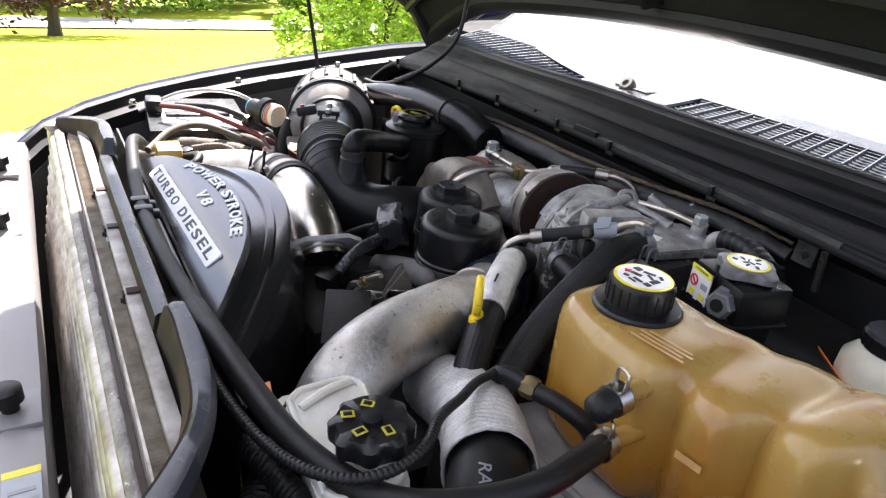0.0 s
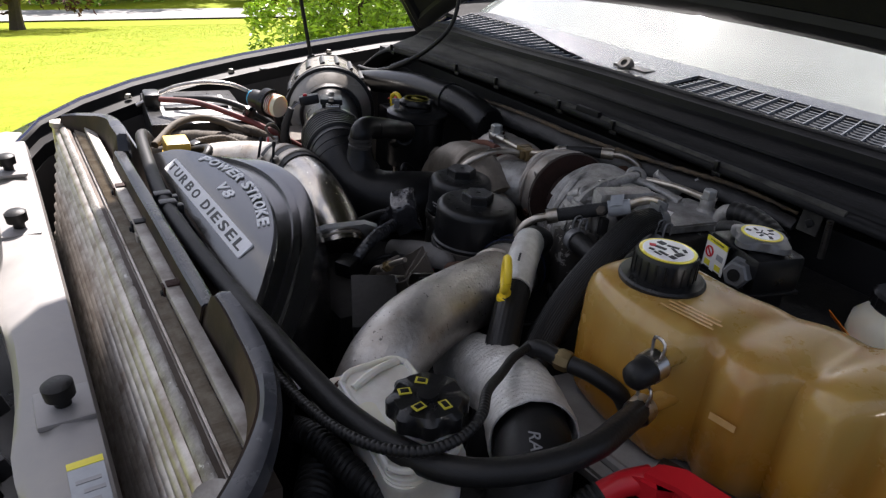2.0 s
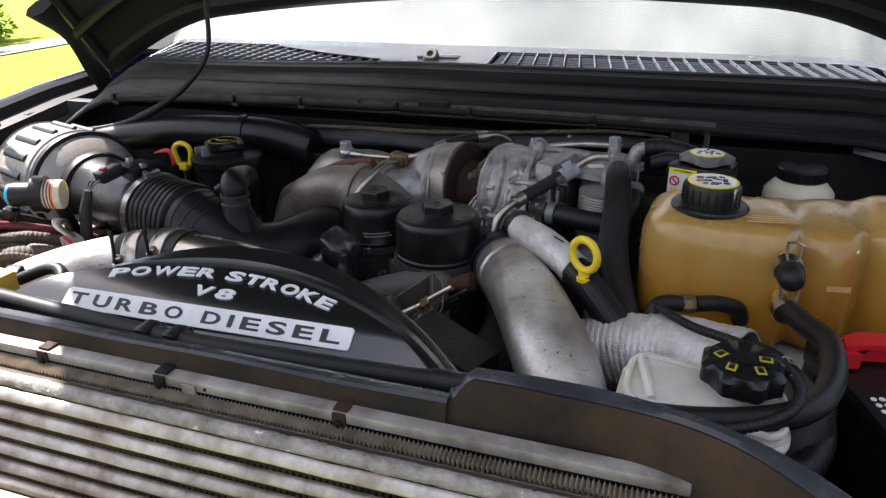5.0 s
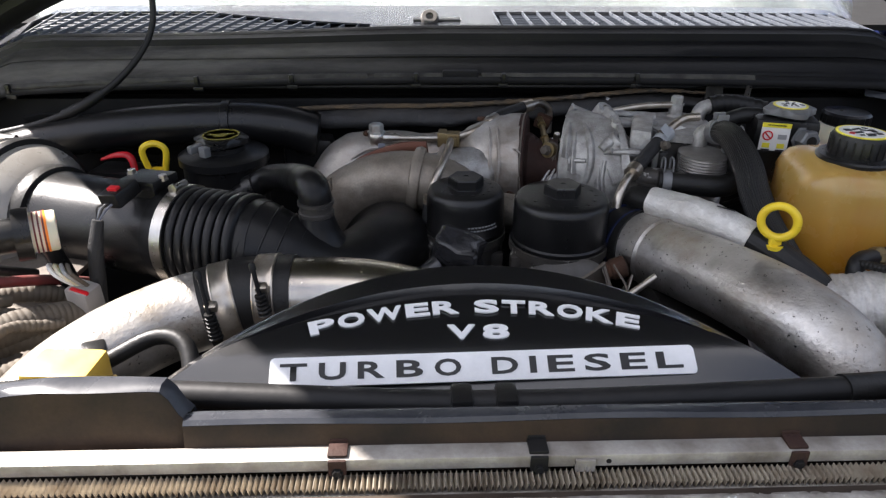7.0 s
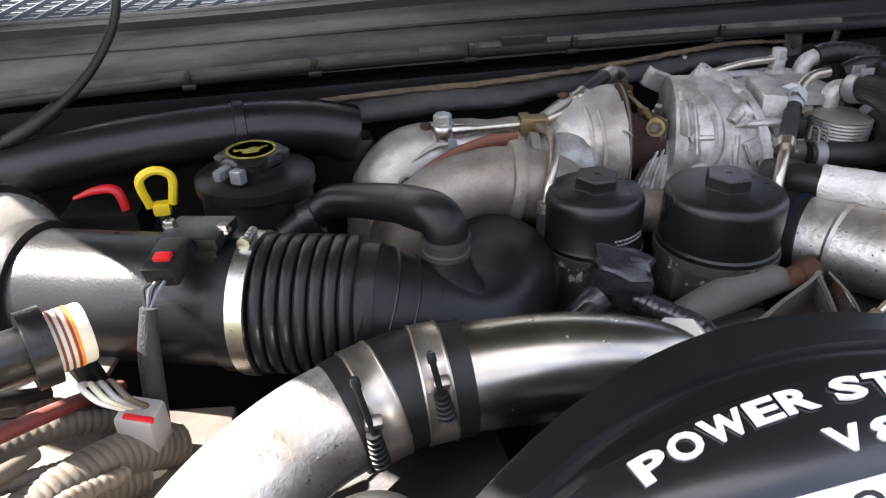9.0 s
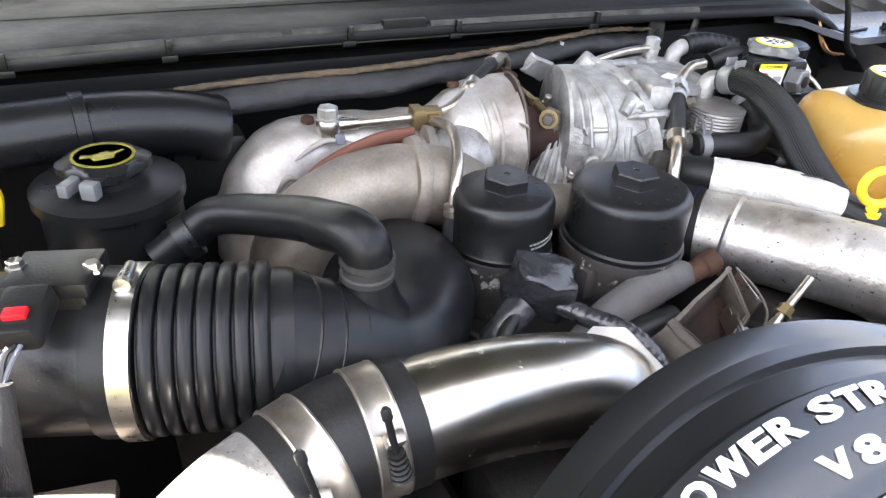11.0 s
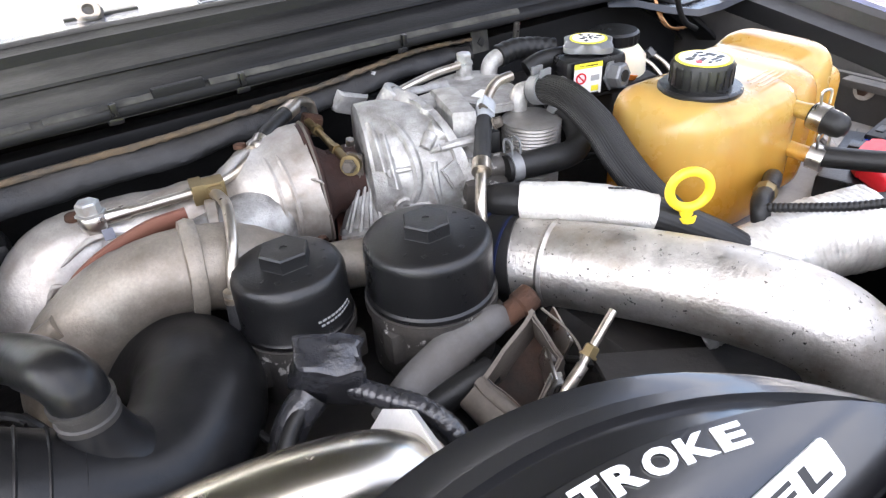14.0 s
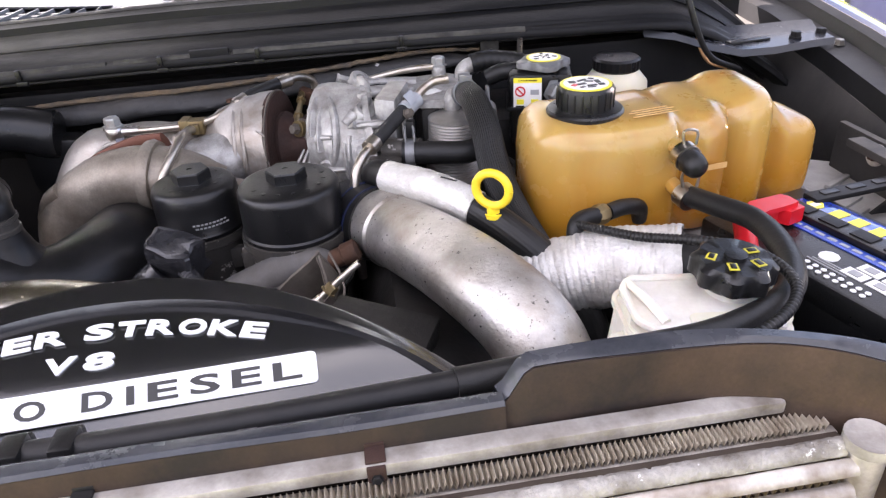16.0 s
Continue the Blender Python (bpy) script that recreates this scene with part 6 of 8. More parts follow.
part("sleeve", tube([(0.040, 0.587, 1.2435), (0.063, 0.605, 1.2490), (0.088, 0.626, 1.2510)], 0.0078, 16, 5), M_RUBBER, of, "black hose sleeve")
part("ferrule", tube([(0.032, 0.581, 1.2405), (0.036, 0.584, 1.2420), (0.040, 0.587, 1.2436), (0.045, 0.591, 1.2448)], [0.0072, 0.0088, 0.0078, 0.0086], 14, 3), M_NICKEL, of)
part("ferrule", tube([(0.084, 0.623, 1.2508), (0.098, 0.634, 1.2515)], 0.0086, 14, 2), M_NICKEL, of)
part("pipe", tube([(0.096, 0.633, 1.2515), (0.108, 0.642, 1.252), (0.120, 0.653, 1.246), (0.128, 0.658, 1.236), (0.128, 0.655, 1.205)], 0.0052, 12, 6), M_NICKEL, of)
part("pipe", tube([(-0.018, 0.556, 1.224), (-0.019, 0.536, 1.230), (-0.022, 0.508, 1.232), (-0.031, 0.480, 1.220), (-0.041, 0.463, 1.203), (-0.046, 0.456, 1.184)], 0.0048, 12, 6), M_NICKEL, of)
part("tube_nut", lathe([(0.0065, -0.006), (0.0082, -0.005), (0.0082, -0.001), (0.0068, 0.0), (0.0082, 0.001), (0.0082, 0.005), (0.0065, 0.006)], (-0.0465, 0.455, 1.184), (0.1, 0.15, 1), 16), M_NICKEL, of)
part("sleeve", tube([(-0.047, 0.454, 1.180), (-0.050, 0.450, 1.140), (-0.050, 0.445, 1.08)], 0.0078, 14, 4), M_BRAID, of)
of2 = thing("oil_return_line", "short steel oil line across the turbo", "oil line", (0.24, 0.58, 1.25))
part("pipe", tube([(0.196, 0.592, 1.253), (0.22, 0.594, 1.257), (0.25, 0.597, 1.260), (0.285, 0.600, 1.260)], 0.0042, 12, 6), M_NICKEL, of2)
part("eye", lathe([(0.003, -0.004), (0.010, -0.004), (0.010, 0.004), (0.003, 0.004)], (0.192, 0.591, 1.252), (0, 0.1, 1), 18), M_CAST, of2)
part("banjo", lathe([(0.012, -0.030), (0.0125, -0.014), (0.009, -0.010), (0.009, 0.002), (0.008, 0.004)], (0.290, 0.601, 1.258), (0, 0, 1), 22), M_CAST, of2)
hexbolt((0.290, 0.601, 1.262), (0, 0, 1), 0.015, 0.010, of2, M_ZINC)
# scrap of torn foil against the firewall
whole("foil_scrap", dented(rbox((0.176, 0.664, 1.226), (0.040, 0.010, 0.028), 0.003, (20, 25, 10), 4), 0.006, 70, 5), M_FOIL, "crumpled scrap of torn foil insulation", "foil")

# ---- intake pipes ----
pr = thing("intercooler_pipe", "dull aluminium intercooler pipe, pitted and stained", "pipe", (0.26, 0.2, 1.1), "intercooler pipes")
part("pipe", tube([(0.179, 0.400, 1.1540), (0.205, 0.358, 1.1580), (0.238, 0.285, 1.1685), (0.266, 0.219, 1.1730), (0.289, 0.172, 1.1650), (0.303, 0.145, 1.1415), (0.308, 0.129, 1.0950), (0.309, 0.125, 0.9950)], 0.0382, 36, 8), M_PIPE, pr)
part("bead", lathe([(0.0382, -0.003), (0.0402, 0), (0.0382, 0.003)], (0.204, 0.359, 1.1580), (0.035, -0.075, 0.006), 36), M_PIPE, pr)
part("coupler", tube([(0.157, 0.433, 1.1460), (0.172, 0.411, 1.1510), (0.189, 0.385, 1.1550)], 0.0410, 32, 5), M_RUBBER, pr, "black rubber coupler")
for k_ in (-0.010, 0.011):
    part("blue_band", lathe([(0.0405, k_ - 0.0012), (0.0418, k_ - 0.001), (0.0418, k_ + 0.001), (0.0405, k_ + 0.0012)], (0.179, 0.401, 1.1530), (0.03, -0.06, 0.005), 36), M_NAVYBAND, pr, "thin blue rubber edge")
part("hidden_elbow", tube([(0.157, 0.433, 1.146), (0.135, 0.46, 1.13), (0.12, 0.46, 1.09)], 0.036, 20, 5), M_BLOCK, pr)

pl = thing("intercooler_pipe", "polished aluminium intercooler pipe with a clamped joint", "pipe", (-0.2, 0.25, 1.08), "intercooler pipes")
part("pipe", tube([(-0.012, 0.250, 1.124), (-0.038, 0.253, 1.147), (-0.080, 0.257, 1.160), (-0.130, 0.262, 1.165), (-0.200, 0.267, 1.164)], 0.0375, 36, 8), M_POLISH, pl, "mirror polished pipe end")
part("pipe", tube([(-0.228, 0.266, 1.161), (-0.255, 0.259, 1.157), (-0.29, 0.245, 1.152), (-0.335, 0.212, 1.143), (-0.372, 0.165, 1.128), (-0.395, 0.115, 1.10), (-0.405, 0.07, 1.05)], 0.0375, 36, 8), M_PIPE, pl)
part("coupler", tube([(-0.176, 0.2662, 1.1645), (-0.216, 0.2670, 1.1625), (-0.240, 0.2630, 1.1590), (-0.262, 0.2565, 1.1555)], 0.0396, 32, 4), M_RUBBER, pl, "grey-black rubber coupler")
for at_, ax_, tip, mid, foot in (((-0.200, 0.2672, 1.1638), (-1, 0.01, -0.07), (-0.2065, 0.232, 1.214), (-0.202, 0.228, 1.188), (-0.1985, 0.2275, 1.168)),
                                 ((-0.241, 0.2627, 1.1588), (-1, -0.25, -0.15), (-0.2530, 0.228, 1.208), (-0.246, 0.219, 1.1745), (-0.243, 0.2185, 1.148))):
    b = part("clamp", lathe([(0.0396, -0.0100), (0.0408, -0.0098), (0.0412, -0.0085), (0.0406, -0.0075), (0.0406, 0.0075), (0.0412, 0.0085), (0.0408, 0.0098), (0.0396, 0.0100)], at_, ax_, 40), M_NICKEL, pl, "wide steel clamp band")
    part("t_bolt", tube([tip, mid], 0.0021, 10, 3), M_BLACKP, b)
    part("bolt_end", lathe([(0.0030, -0.003), (0.0030, 0.002), (0.0018, 0.004)], tip, Vector(tip) - Vector(mid), 10), M_BLACKP, b)
    part("bolt_sleeve", tube([mid, foot], [0.0042, 0.0062], 12, 5, ribs=(0.004, 0.0007)), M_RUBBER, b)
    part("trunnion", rbox(Vector(mid) + Vector((0.001, 0.005, 0.004)), (0.011, 0.008, 0.009), 0.002, (25, 0, 0)), M_NICKEL, b)
part("flange_plate", prism([(-0.046, -0.030), (-0.026, -0.048), (0.026, -0.048), (0.047, -0.026), (0.047, 0.030), (0.030, 0.052), (-0.026, 0.050), (-0.046, 0.030)], 0.007, pose(-0.024, 0.254, 1.128, 0, -50, -6), 0.001), M_BRIGHT, pl, "bare flange plate")
for p in ((0.004, 0.300, 1.141), (0.000, 0.216, 1.138)):
    hexbolt(p, (-0.77, 0.08, 0.63), 0.012, 0.009, pl, M_BRASS)
part("weld_bead", dented(lathe([(0.0365, -0.002), (0.0395, -0.001), (0.0395, 0.002), (0.0365, 0.003)], (-0.016, 0.2505, 1.128), (-0.77, 0.08, 0.63), 40), 0.0008, 200, 3), M_CASTWARM, pl)

# ---- air intake ----
ai = thing("air_intake_hose", "black ribbed rubber intake hose with steel clamp", "intake hose", (-0.25, 0.36, 1.08))
prof = []
for k_ in range(7):
    z_ = k_ * 0.0105
    prof += [(0.0480, z_), (0.0480, z_ + 0.0012), (0.0522, z_ + 0.0017), (0.0534, z_ + 0.0028), (0.0536, z_ + 0.0060), (0.0534, z_ + 0.0090), (0.0522, z_ + 0.0100)]
prof += [(0.0485, 0.0745), (0.0492, 0.080), (0.0480, 0.088)]
part("ribbed_section", lathe(prof, (-0.304, 0.3725, 1.178), (0.959, -0.284, -0.008), 56), M_HOSE, ai, "ribbed bellows", angle=60)
part("elbow", dented(tube([(-0.236, 0.3525, 1.177), (-0.205, 0.346, 1.165), (-0.165, 0.350, 1.143), (-0.130, 0.372, 1.134), (-0.102, 0.408, 1.134), (-0.093, 0.448, 1.132), (-0.108, 0.488, 1.118), (-0.14, 0.512, 1.09)], [0.0505, 0.0475, 0.045, 0.046, 0.049, 0.048, 0.045, 0.042], 40, 8), 0.0003, 22, 2), M_HOSE, ai)
part("bellmouth", lathe([(0.032, -0.026), (0.0245, -0.016), (0.0205, -0.004), (0.018, 0.005)], (-0.1665, 0.3565, 1.204), (0, 0, 1), 28), M_HOSE, ai)
for x, y, z, r_ in ((-0.222, 0.3495, 1.1725, 0.0492), (-0.207, 0.3465, 1.1662, 0.0478), (-0.191, 0.3462, 1.1578, 0.0466)):
    part("moulding_ridge", lathe([(r_ - 0.002, -0.0022), (r_, -0.0010), (r_ + 0.0008, 0), (r_, 0.0010), (r_ - 0.002, 0.0022)], (x, y, z), (1, -0.10, -0.40), 48), M_HOSE, ai)
part("cuff", tube([(-0.326, 0.382, 1.177), (-0.300, 0.3715, 1.178)], 0.0535, 44, 2), M_HOSE, ai)
clamp_band((-0.3085, 0.375, 1.1775), (0.94, -0.34, 0.01), 0.0540, 0.0125, ai, M_STEEL)
mf = thing("airflow_meter", "black airflow meter with a plugged-in sensor", "airflow meter", (-0.41, 0.41, 1.08))
part("body", tube([(-0.485, 0.447, 1.170), (-0.42, 0.421, 1.174), (-0.318, 0.379, 1.1775)], [0.054, 0.051, 0.051], 40, 4), M_PLASTIC, mf)
sn = part("sensor", rbox((-0.345, 0.386, 1.2375), (0.046, 0.038, 0.010), 0.002, (0, -3, -22)), M_PLASTIC, mf, "sensor with a red lock tab")
part("sensor_base", rbox((-0.345, 0.386, 1.224), (0.040, 0.032, 0.026), 0.003, (0, -3, -22)), M_PLASTIC, sn)
part("plug", rbox((-0.362, 0.352, 1.236), (0.024, 0.034, 0.016), 0.003, (12, -6, -22)), M_PLASTIC, sn)
part("lock_tab", rbox((-0.364, 0.345, 1.2440), (0.012, 0.007, 0.004), 0.001, (12, -6, -22)), M_RED, sn)
for dx in (-0.019, 0.019):
    hexbolt((-0.345 + dx, 0.386 + dx * -0.45, 1.2425), (0, 0, 1), 0.008, 0.004, sn, M_STEEL)
part("pigtail", tube([(-0.376, 0.324, 1.219), (-0.381, 0.316, 1.190), (-0.384, 0.313, 1.160), (-0.39, 0.31, 1.10)], [0.0055, 0.0075, 0.0078, 0.0075], 12, 6), M_BRAID, mf, "black braided sleeve")
for i, mt in enumerate((M_OLDBLUE, M_INK, M_GREYINK, M_INK)):
    part("wire", tube([(-0.364 - 0.003 * i, 0.337 - 0.001 * i, 1.231), (-0.369 - 0.003 * i, 0.331, 1.227 + 0.002 * (i % 2)), (-0.3755 - 0.0008 * i, 0.3245, 1.218)], 0.0014, 6, 4), mt, mf)

af = thing("air_filter", "grey louvred air filter canister, dusty and sunlit", "air filter", (-0.62, 0.49, 1.05))
AX = Vector((-0.92, 0.36, -0.03)).normalized()
AP = Vector((-0.482, 0.447, 1.168))
part("end_cone", lathe([(0.050, -0.004), (0.058, 0.0), (0.066, 0.010), (0.080, 0.026), (0.084, 0.036), (0.080, 0.037)], AP, AX, 48), M_SMOKE, af, "grey end cone")
part("joint_ring", lathe([(0.052, -0.010), (0.0605, -0.009), (0.0620, -0.004), (0.0625, 0.006), (0.0600, 0.010)], AP, AX, 44), M_RUBBER, af, "black rubber joint ring")
part("canister", lathe([(0.060, 0.020), (0.080, 0.036), (0.086, 0.040), (0.086, 0.19), (0.080, 0.21), (0.05, 0.23), (0.03, 0.232)], AP, AX, 48), M_SMOKE, af, "grey canister")
part("rubber_ring", lathe([(0.083, 0.033), (0.0890, 0.034), (0.0905, 0.040), (0.0890, 0.047), (0.083, 0.048)], AP, AX, 48), M_RUBBER, af)
side = AX.cross(Vector((0, 0, 1))).normalized()
upv = side.cross(AX).normalized()
for i in range(18):
    a = math.tau * i / 18
    q = AP + AX * 0.128 + (side * math.cos(a) + upv * math.sin(a)) * 0.0855
    part("louvre", tube([q - AX * 0.040, q + AX * 0.040], 0.0075, 8, 2, flat=0.5), M_INK, af)
for k_ in (0.062, 0.190):
    part("bead", lathe([(0.085, k_ - 0.003), (0.0885, k_), (0.085, k_ + 0.003)], AP, AX, 48), M_SMOKE, af)

# oil filler tower
ot = thing("oil_filler", "black oil filler tower with a printed cap", "oil filler", (-0.30, 0.53, 1.08))
part("tower", lathe([(0.052, -0.10), (0.052, -0.014), (0.056, -0.012), (0.056, -0.003), (0.051, 0.0), (0.027, 0.002), (0.027, 0.008)], (-0.299, 0.530, 1.212), (0, 0, 1), 44), M_PLASTIC, ot)
oc = part("cap", lathe([(0.0285, 0), (0.031, 0.002), (0.031, 0.008), (0.0265, 0.011), (0.001, 0.0115)], (-0.299, 0.527, 1.222), (0, 0, 1), 48, (4, 0.003, 0.028)), M_PLASTIC, ot, "black cap with a yellow ring")
part("cap_ring", lathe([(0.0228, 0), (0.0228, 0.0008), (0.0205, 0.0008), (0.0205, 0)], (-0.299, 0.527, 1.2335), (0, 0, 1), 40), M_OLIVE, oc)
part("oil_can_symbol", join(prism([(-0.008, -0.006), (0.006, -0.006), (0.009, 0.001), (0.016, 0.005), (0.015, 0.0065), (0.008, 0.004), (-0.008, 0.004), (-0.014, 0.007), (-0.016, 0.002), (-0.009, 0.001)], 0.0008, pose(-0.299, 0.525, 1.2334, 0, 0, 8), 0), rbox((-0.298, 0.531, 1.2338), (0.006, 0.0018, 0.0008), 0.0002, (0, 0, 8))), M_OLIVE, oc)
part("latch", join(rbox((-0.322, 0.506, 1.2235), (0.008, 0.030, 0.010), 0.002, (0, 0, -35)), rbox((-0.312, 0.494, 1.2220), (0.012, 0.010, 0.013), 0.002, (0, 0, -35))), M_GREYCLAMP, ot, "grey latch lever")
for i in range(8):
    a = math.tau * (i + 0.5) / 8
    part("rim_notch", rbox((-0.299 + 0.046 * math.cos(a), 0.530 + 0.046 * math.sin(a), 1.2105), (0.008, 0.003, 0.003), 0.0006, (0, 0, math.degrees(a))), M_PLASTIC, ot)
ot.location += Vector((-0.008, 0.011, 0.006))
ph = thing("breather_hose", "black breather hose with a metal collar", "hose", (-0.2, 0.45, 1.15))
part("hose", tube([(-0.285, 0.485, 1.172), (-0.264, 0.486, 1.186), (-0.240, 0.482, 1.203), (-0.210, 0.448, 1.216), (-0.188, 0.408, 1.229), (-0.177, 0.385, 1.234)], [0.0145, 0.0145, 0.0150, 0.0160, 0.0165, 0.0165], 20, 7), M_HOSE, ph)
part("elbow", tube([(-0.184, 0.398, 1.2310), (-0.173, 0.370, 1.2375), (-0.1675, 0.3585, 1.2325), (-0.1665, 0.3565, 1.219)], 0.0172, 20, 6), M_HOSE, ph)
part("collar", lathe([(0.0165, 0), (0.0185, 0.001), (0.0185, 0.005), (0.017, 0.006), (0.017, 0.012), (0.0188, 0.013), (0.0188, 0.017)], (-0.1665, 0.3565, 1.2085), (0, 0, 1), 28), M_BLOCK, ph, "worn metal collar")
part("clip", lathe([(0.0155, -0.006), (0.018, -0.006), (0.018, 0.006), (0.0155, 0.006)], (-0.262, 0.486, 1.187), (0.9, 0.0, 0.45), 22), M_PLASTIC, ph)
dk = thing("cowl_duct", "black plastic duct tube along the firewall", "duct", (-0.4, 0.61, 1.18))
part("tube", tube([(-0.66, 0.585, 1.190), (-0.56, 0.598, 1.211), (-0.44, 0.608, 1.229), (-0.318, 0.616, 1.233), (-0.25, 0.625, 1.225), (-0.205, 0.630, 1.212)], [0.022, 0.024, 0.026, 0.027, 0.029, 0.030], 24, 7), M_PLASTIC, dk)
part("end_cup", lathe([(0.030, -0.02), (0.031, 0.0), (0.028, 0.006), (0.010, 0.008)], (-0.205, 0.630, 1.212), (0.98, 0.03, -0.18), 28), M_PLASTIC, dk)
part("joint_band", lathe([(0.0265, -0.006), (0.0295, -0.005), (0.0295, 0.005), (0.0265, 0.006)], (-0.318, 0.616, 1.233), (1, 0.06, -0.02), 28), M_PLASTIC, dk)
part("drain_box", rbox((-0.215, 0.645, 1.17), (0.07, 0.04, 0.07), 0.01), M_PLASTIC, dk)
yd = thing("oil_dipstick", "yellow pull handle of a fluid dipstick", "dipstick", (-0.355, 0.545, 1.15), "dipsticks")
part("handle", join(tube([(-0.394, 0.526, 1.190), (-0.398, 0.524, 1.217), (-0.384, 0.526, 1.226), (-0.370, 0.528, 1.217), (-0.374, 0.528, 1.190)], 0.0042, 8, 5), rbox((-0.384, 0.527, 1.187), (0.016, 0.014, 0.012), 0.003)), M_YELLOW, yd)
part("tube", tube([(-0.384, 0.527, 1.184), (-0.380, 0.53, 1.05)], 0.005, 8, 2), M_STEEL, yd)
yd.location += Vector((-0.013, 0.020, 0.0))
rd = thing("dipstick", "yellow ring-handled dipstick in a steel tube", "dipstick", (0.300, 0.300, 1.05), "dipsticks")
ring_pts = [(0.293 + 0.0165 * math.cos(a) * 0.83, 0.296 - 0.0165 * math.cos(a) * 0.55, 1.224 + 0.0165 * math.sin(a)) for a in [math.tau * q / 20 for q in range(21)]]
part("ring", tube(ring_pts, 0.0042, 10, 2), M_YELLOW, rd)
part("neck", join(rbox((0.294, 0.297, 1.202), (0.012, 0.008, 0.014), 0.003), lathe([(0.0085, 0), (0.0085, 0.004)], (0.2945, 0.297, 1.195), (0, 0, 1), 14)), M_YELLOW, rd)
part("tube", tube([(0.295, 0.297, 1.196), (0.300, 0.300, 1.15), (0.306, 0.303, 1.05)], 0.0048, 10, 4), M_STEEL, rd)

# ---- hoses and lines beside the coolant tank ----
ha = thing("coolant_hose", "thick black fluted rubber coolant hose with a clamp", "hose", (0.32, 0.42, 1.15), "coolant hoses")
part("hose", fluted([(0.304, 0.502, 1.252), (0.306, 0.480, 1.258), (0.309, 0.452, 1.255), (0.313, 0.418, 1.236), (0.314, 0.392, 1.214), (0.318, 0.365, 1.192), (0.327, 0.335, 1.170), (0.342, 0.300, 1.142), (0.358, 0.265, 1.10)], [0.0135, 0.0140, 0.0150, 0.0158, 0.0162, 0.0165, 0.0165, 0.0165, 0.0165], 44, 0.00032, 9), M_RUBBER, ha)
ck = part("clamp", join(lathe([(0.0138, -0.007), (0.0154, -0.007), (0.0154, 0.007), (0.0138, 0.007)], (0.305, 0.492, 1.2555), (0.03, -0.95, 0.3), 26)), M_GREYCLAMP, ha, "grey spring clamp with ears")
for dx in (-0.006, 0.006):
    part("ear", rbox((0.305, 0.492 - dx, 1.2735), (0.014, 0.003, 0.009), 0.001), M_GREYCLAMP, ck)
part("stub", tube([(0.292, 0.512, 1.225), (0.292, 0.512, 1.240), (0.296, 0.510, 1.250), (0.305, 0.500, 1.2525)], 0.0100, 16, 6), M_CAST, ha)
hb = thing("heater_hose", "short black rubber heater hose with clamps", "hose", (0.28, 0.44, 1.18), "coolant hoses")
part("hose", tube([(0.224, 0.450, 1.208), (0.255, 0.444, 1.207), (0.295, 0.440, 1.205), (0.316, 0.446, 1.210), (0.324, 0.460, 1.222), (0.325, 0.476, 1.232), (0.324, 0.490, 1.238)], 0.0130, 20, 7), M_RUBBER, hb)
part("stub", tube([(0.205, 0.470, 1.206), (0.245, 0.455, 1.208)], 0.0125, 16, 3), M_BLOCK, hb)
for p, ax in (((0.233, 0.448, 1.2080), (1, -0.2, 0)), ((0.3245, 0.482, 1.235), (0, 0.7, 0.5))):
    b_ = part("spring_clamp", lathe([(0.0131, -0.005), (0.0145, -0.005), (0.0145, 0.005), (0.0131, 0.005)], p, ax, 24), M_GREYCLAMP, hb)
    for dx in (-0.005, 0.005):
        part("ear", tube([(p[0] + dx, p[1] - 0.004, p[2] + 0.014), (p[0] + dx, p[1] - 0.002, p[2] + 0.027), (p[0] + dx, p[1] + 0.008, p[2] + 0.027), (p[0] + dx, p[1] + 0.008, p[2] + 0.014)], 0.0012, 6, 3), M_GREYCLAMP, b_)
hs = thing("heater_return_hose", "hose in a silver foil sleeve", "hose", (0.25, 0.36, 1.15), "coolant hoses")
part("stub", tube([(0.190, 0.432, 1.190), (0.195, 0.417, 1.198), (0.206, 0.399, 1.201)], 0.0168, 20, 5), M_RUBBER, hs)
part("foil_sleeve", dented(tube([(0.203, 0.402, 1.201), (0.235, 0.368, 1.203), (0.262, 0.340, 1.200), (0.282, 0.320, 1.194)], 0.0178, 28, 12), 0.0010, 110, 2), M_FOIL, hs, "crinkled silver foil sleeve")
part("hose", fluted([(0.280, 0.322, 1.1945), (0.305, 0.296, 1.182), (0.335, 0.266, 1.160), (0.365, 0.238, 1.120), (0.38, 0.22, 1.07)], [0.0168] * 5, 24, 0.00016, 7), M_RUBBER, hs)
for i in range(4):
    part("print_bar", rbox((0.254 + 0.0035 * i, 0.3455 - 0.0035 * i, 1.2196), (0.0022, 0.0045, 0.0006), 0, (0, 0, 45)), M_INK, hs)
fh = thing("vacuum_line", "black hose with a white tag between steel ends", "hose", (0.22, 0.46, 1.2))
part("steel_end", tube([(0.290, 0.520, 1.266), (0.272, 0.520, 1.264), (0.256, 0.514, 1.256), (0.246, 0.506, 1.247)], 0.0052, 12, 6), M_NICKEL, fh)
part("hose", tube([(0.243, 0.504, 1.2455), (0.228, 0.487, 1.240), (0.208, 0.463, 1.231), (0.192, 0.444, 1.224)], 0.0082, 16, 6), M_BRAID, fh)
part("tag", tube([(0.250, 0.511, 1.2480), (0.243, 0.5035, 1.2455), (0.233, 0.492, 1.2418)], 0.0098, 18, 3), M_GREYLAB, fh, "white printed tag")
part("tag_flag", sheet([[(0.249, 0.498, 1.252), (0.241, 0.486, 1.249)], [(0.243, 0.505, 1.262), (0.233, 0.493, 1.259)]], 0.0008), M_GREYLAB, fh)
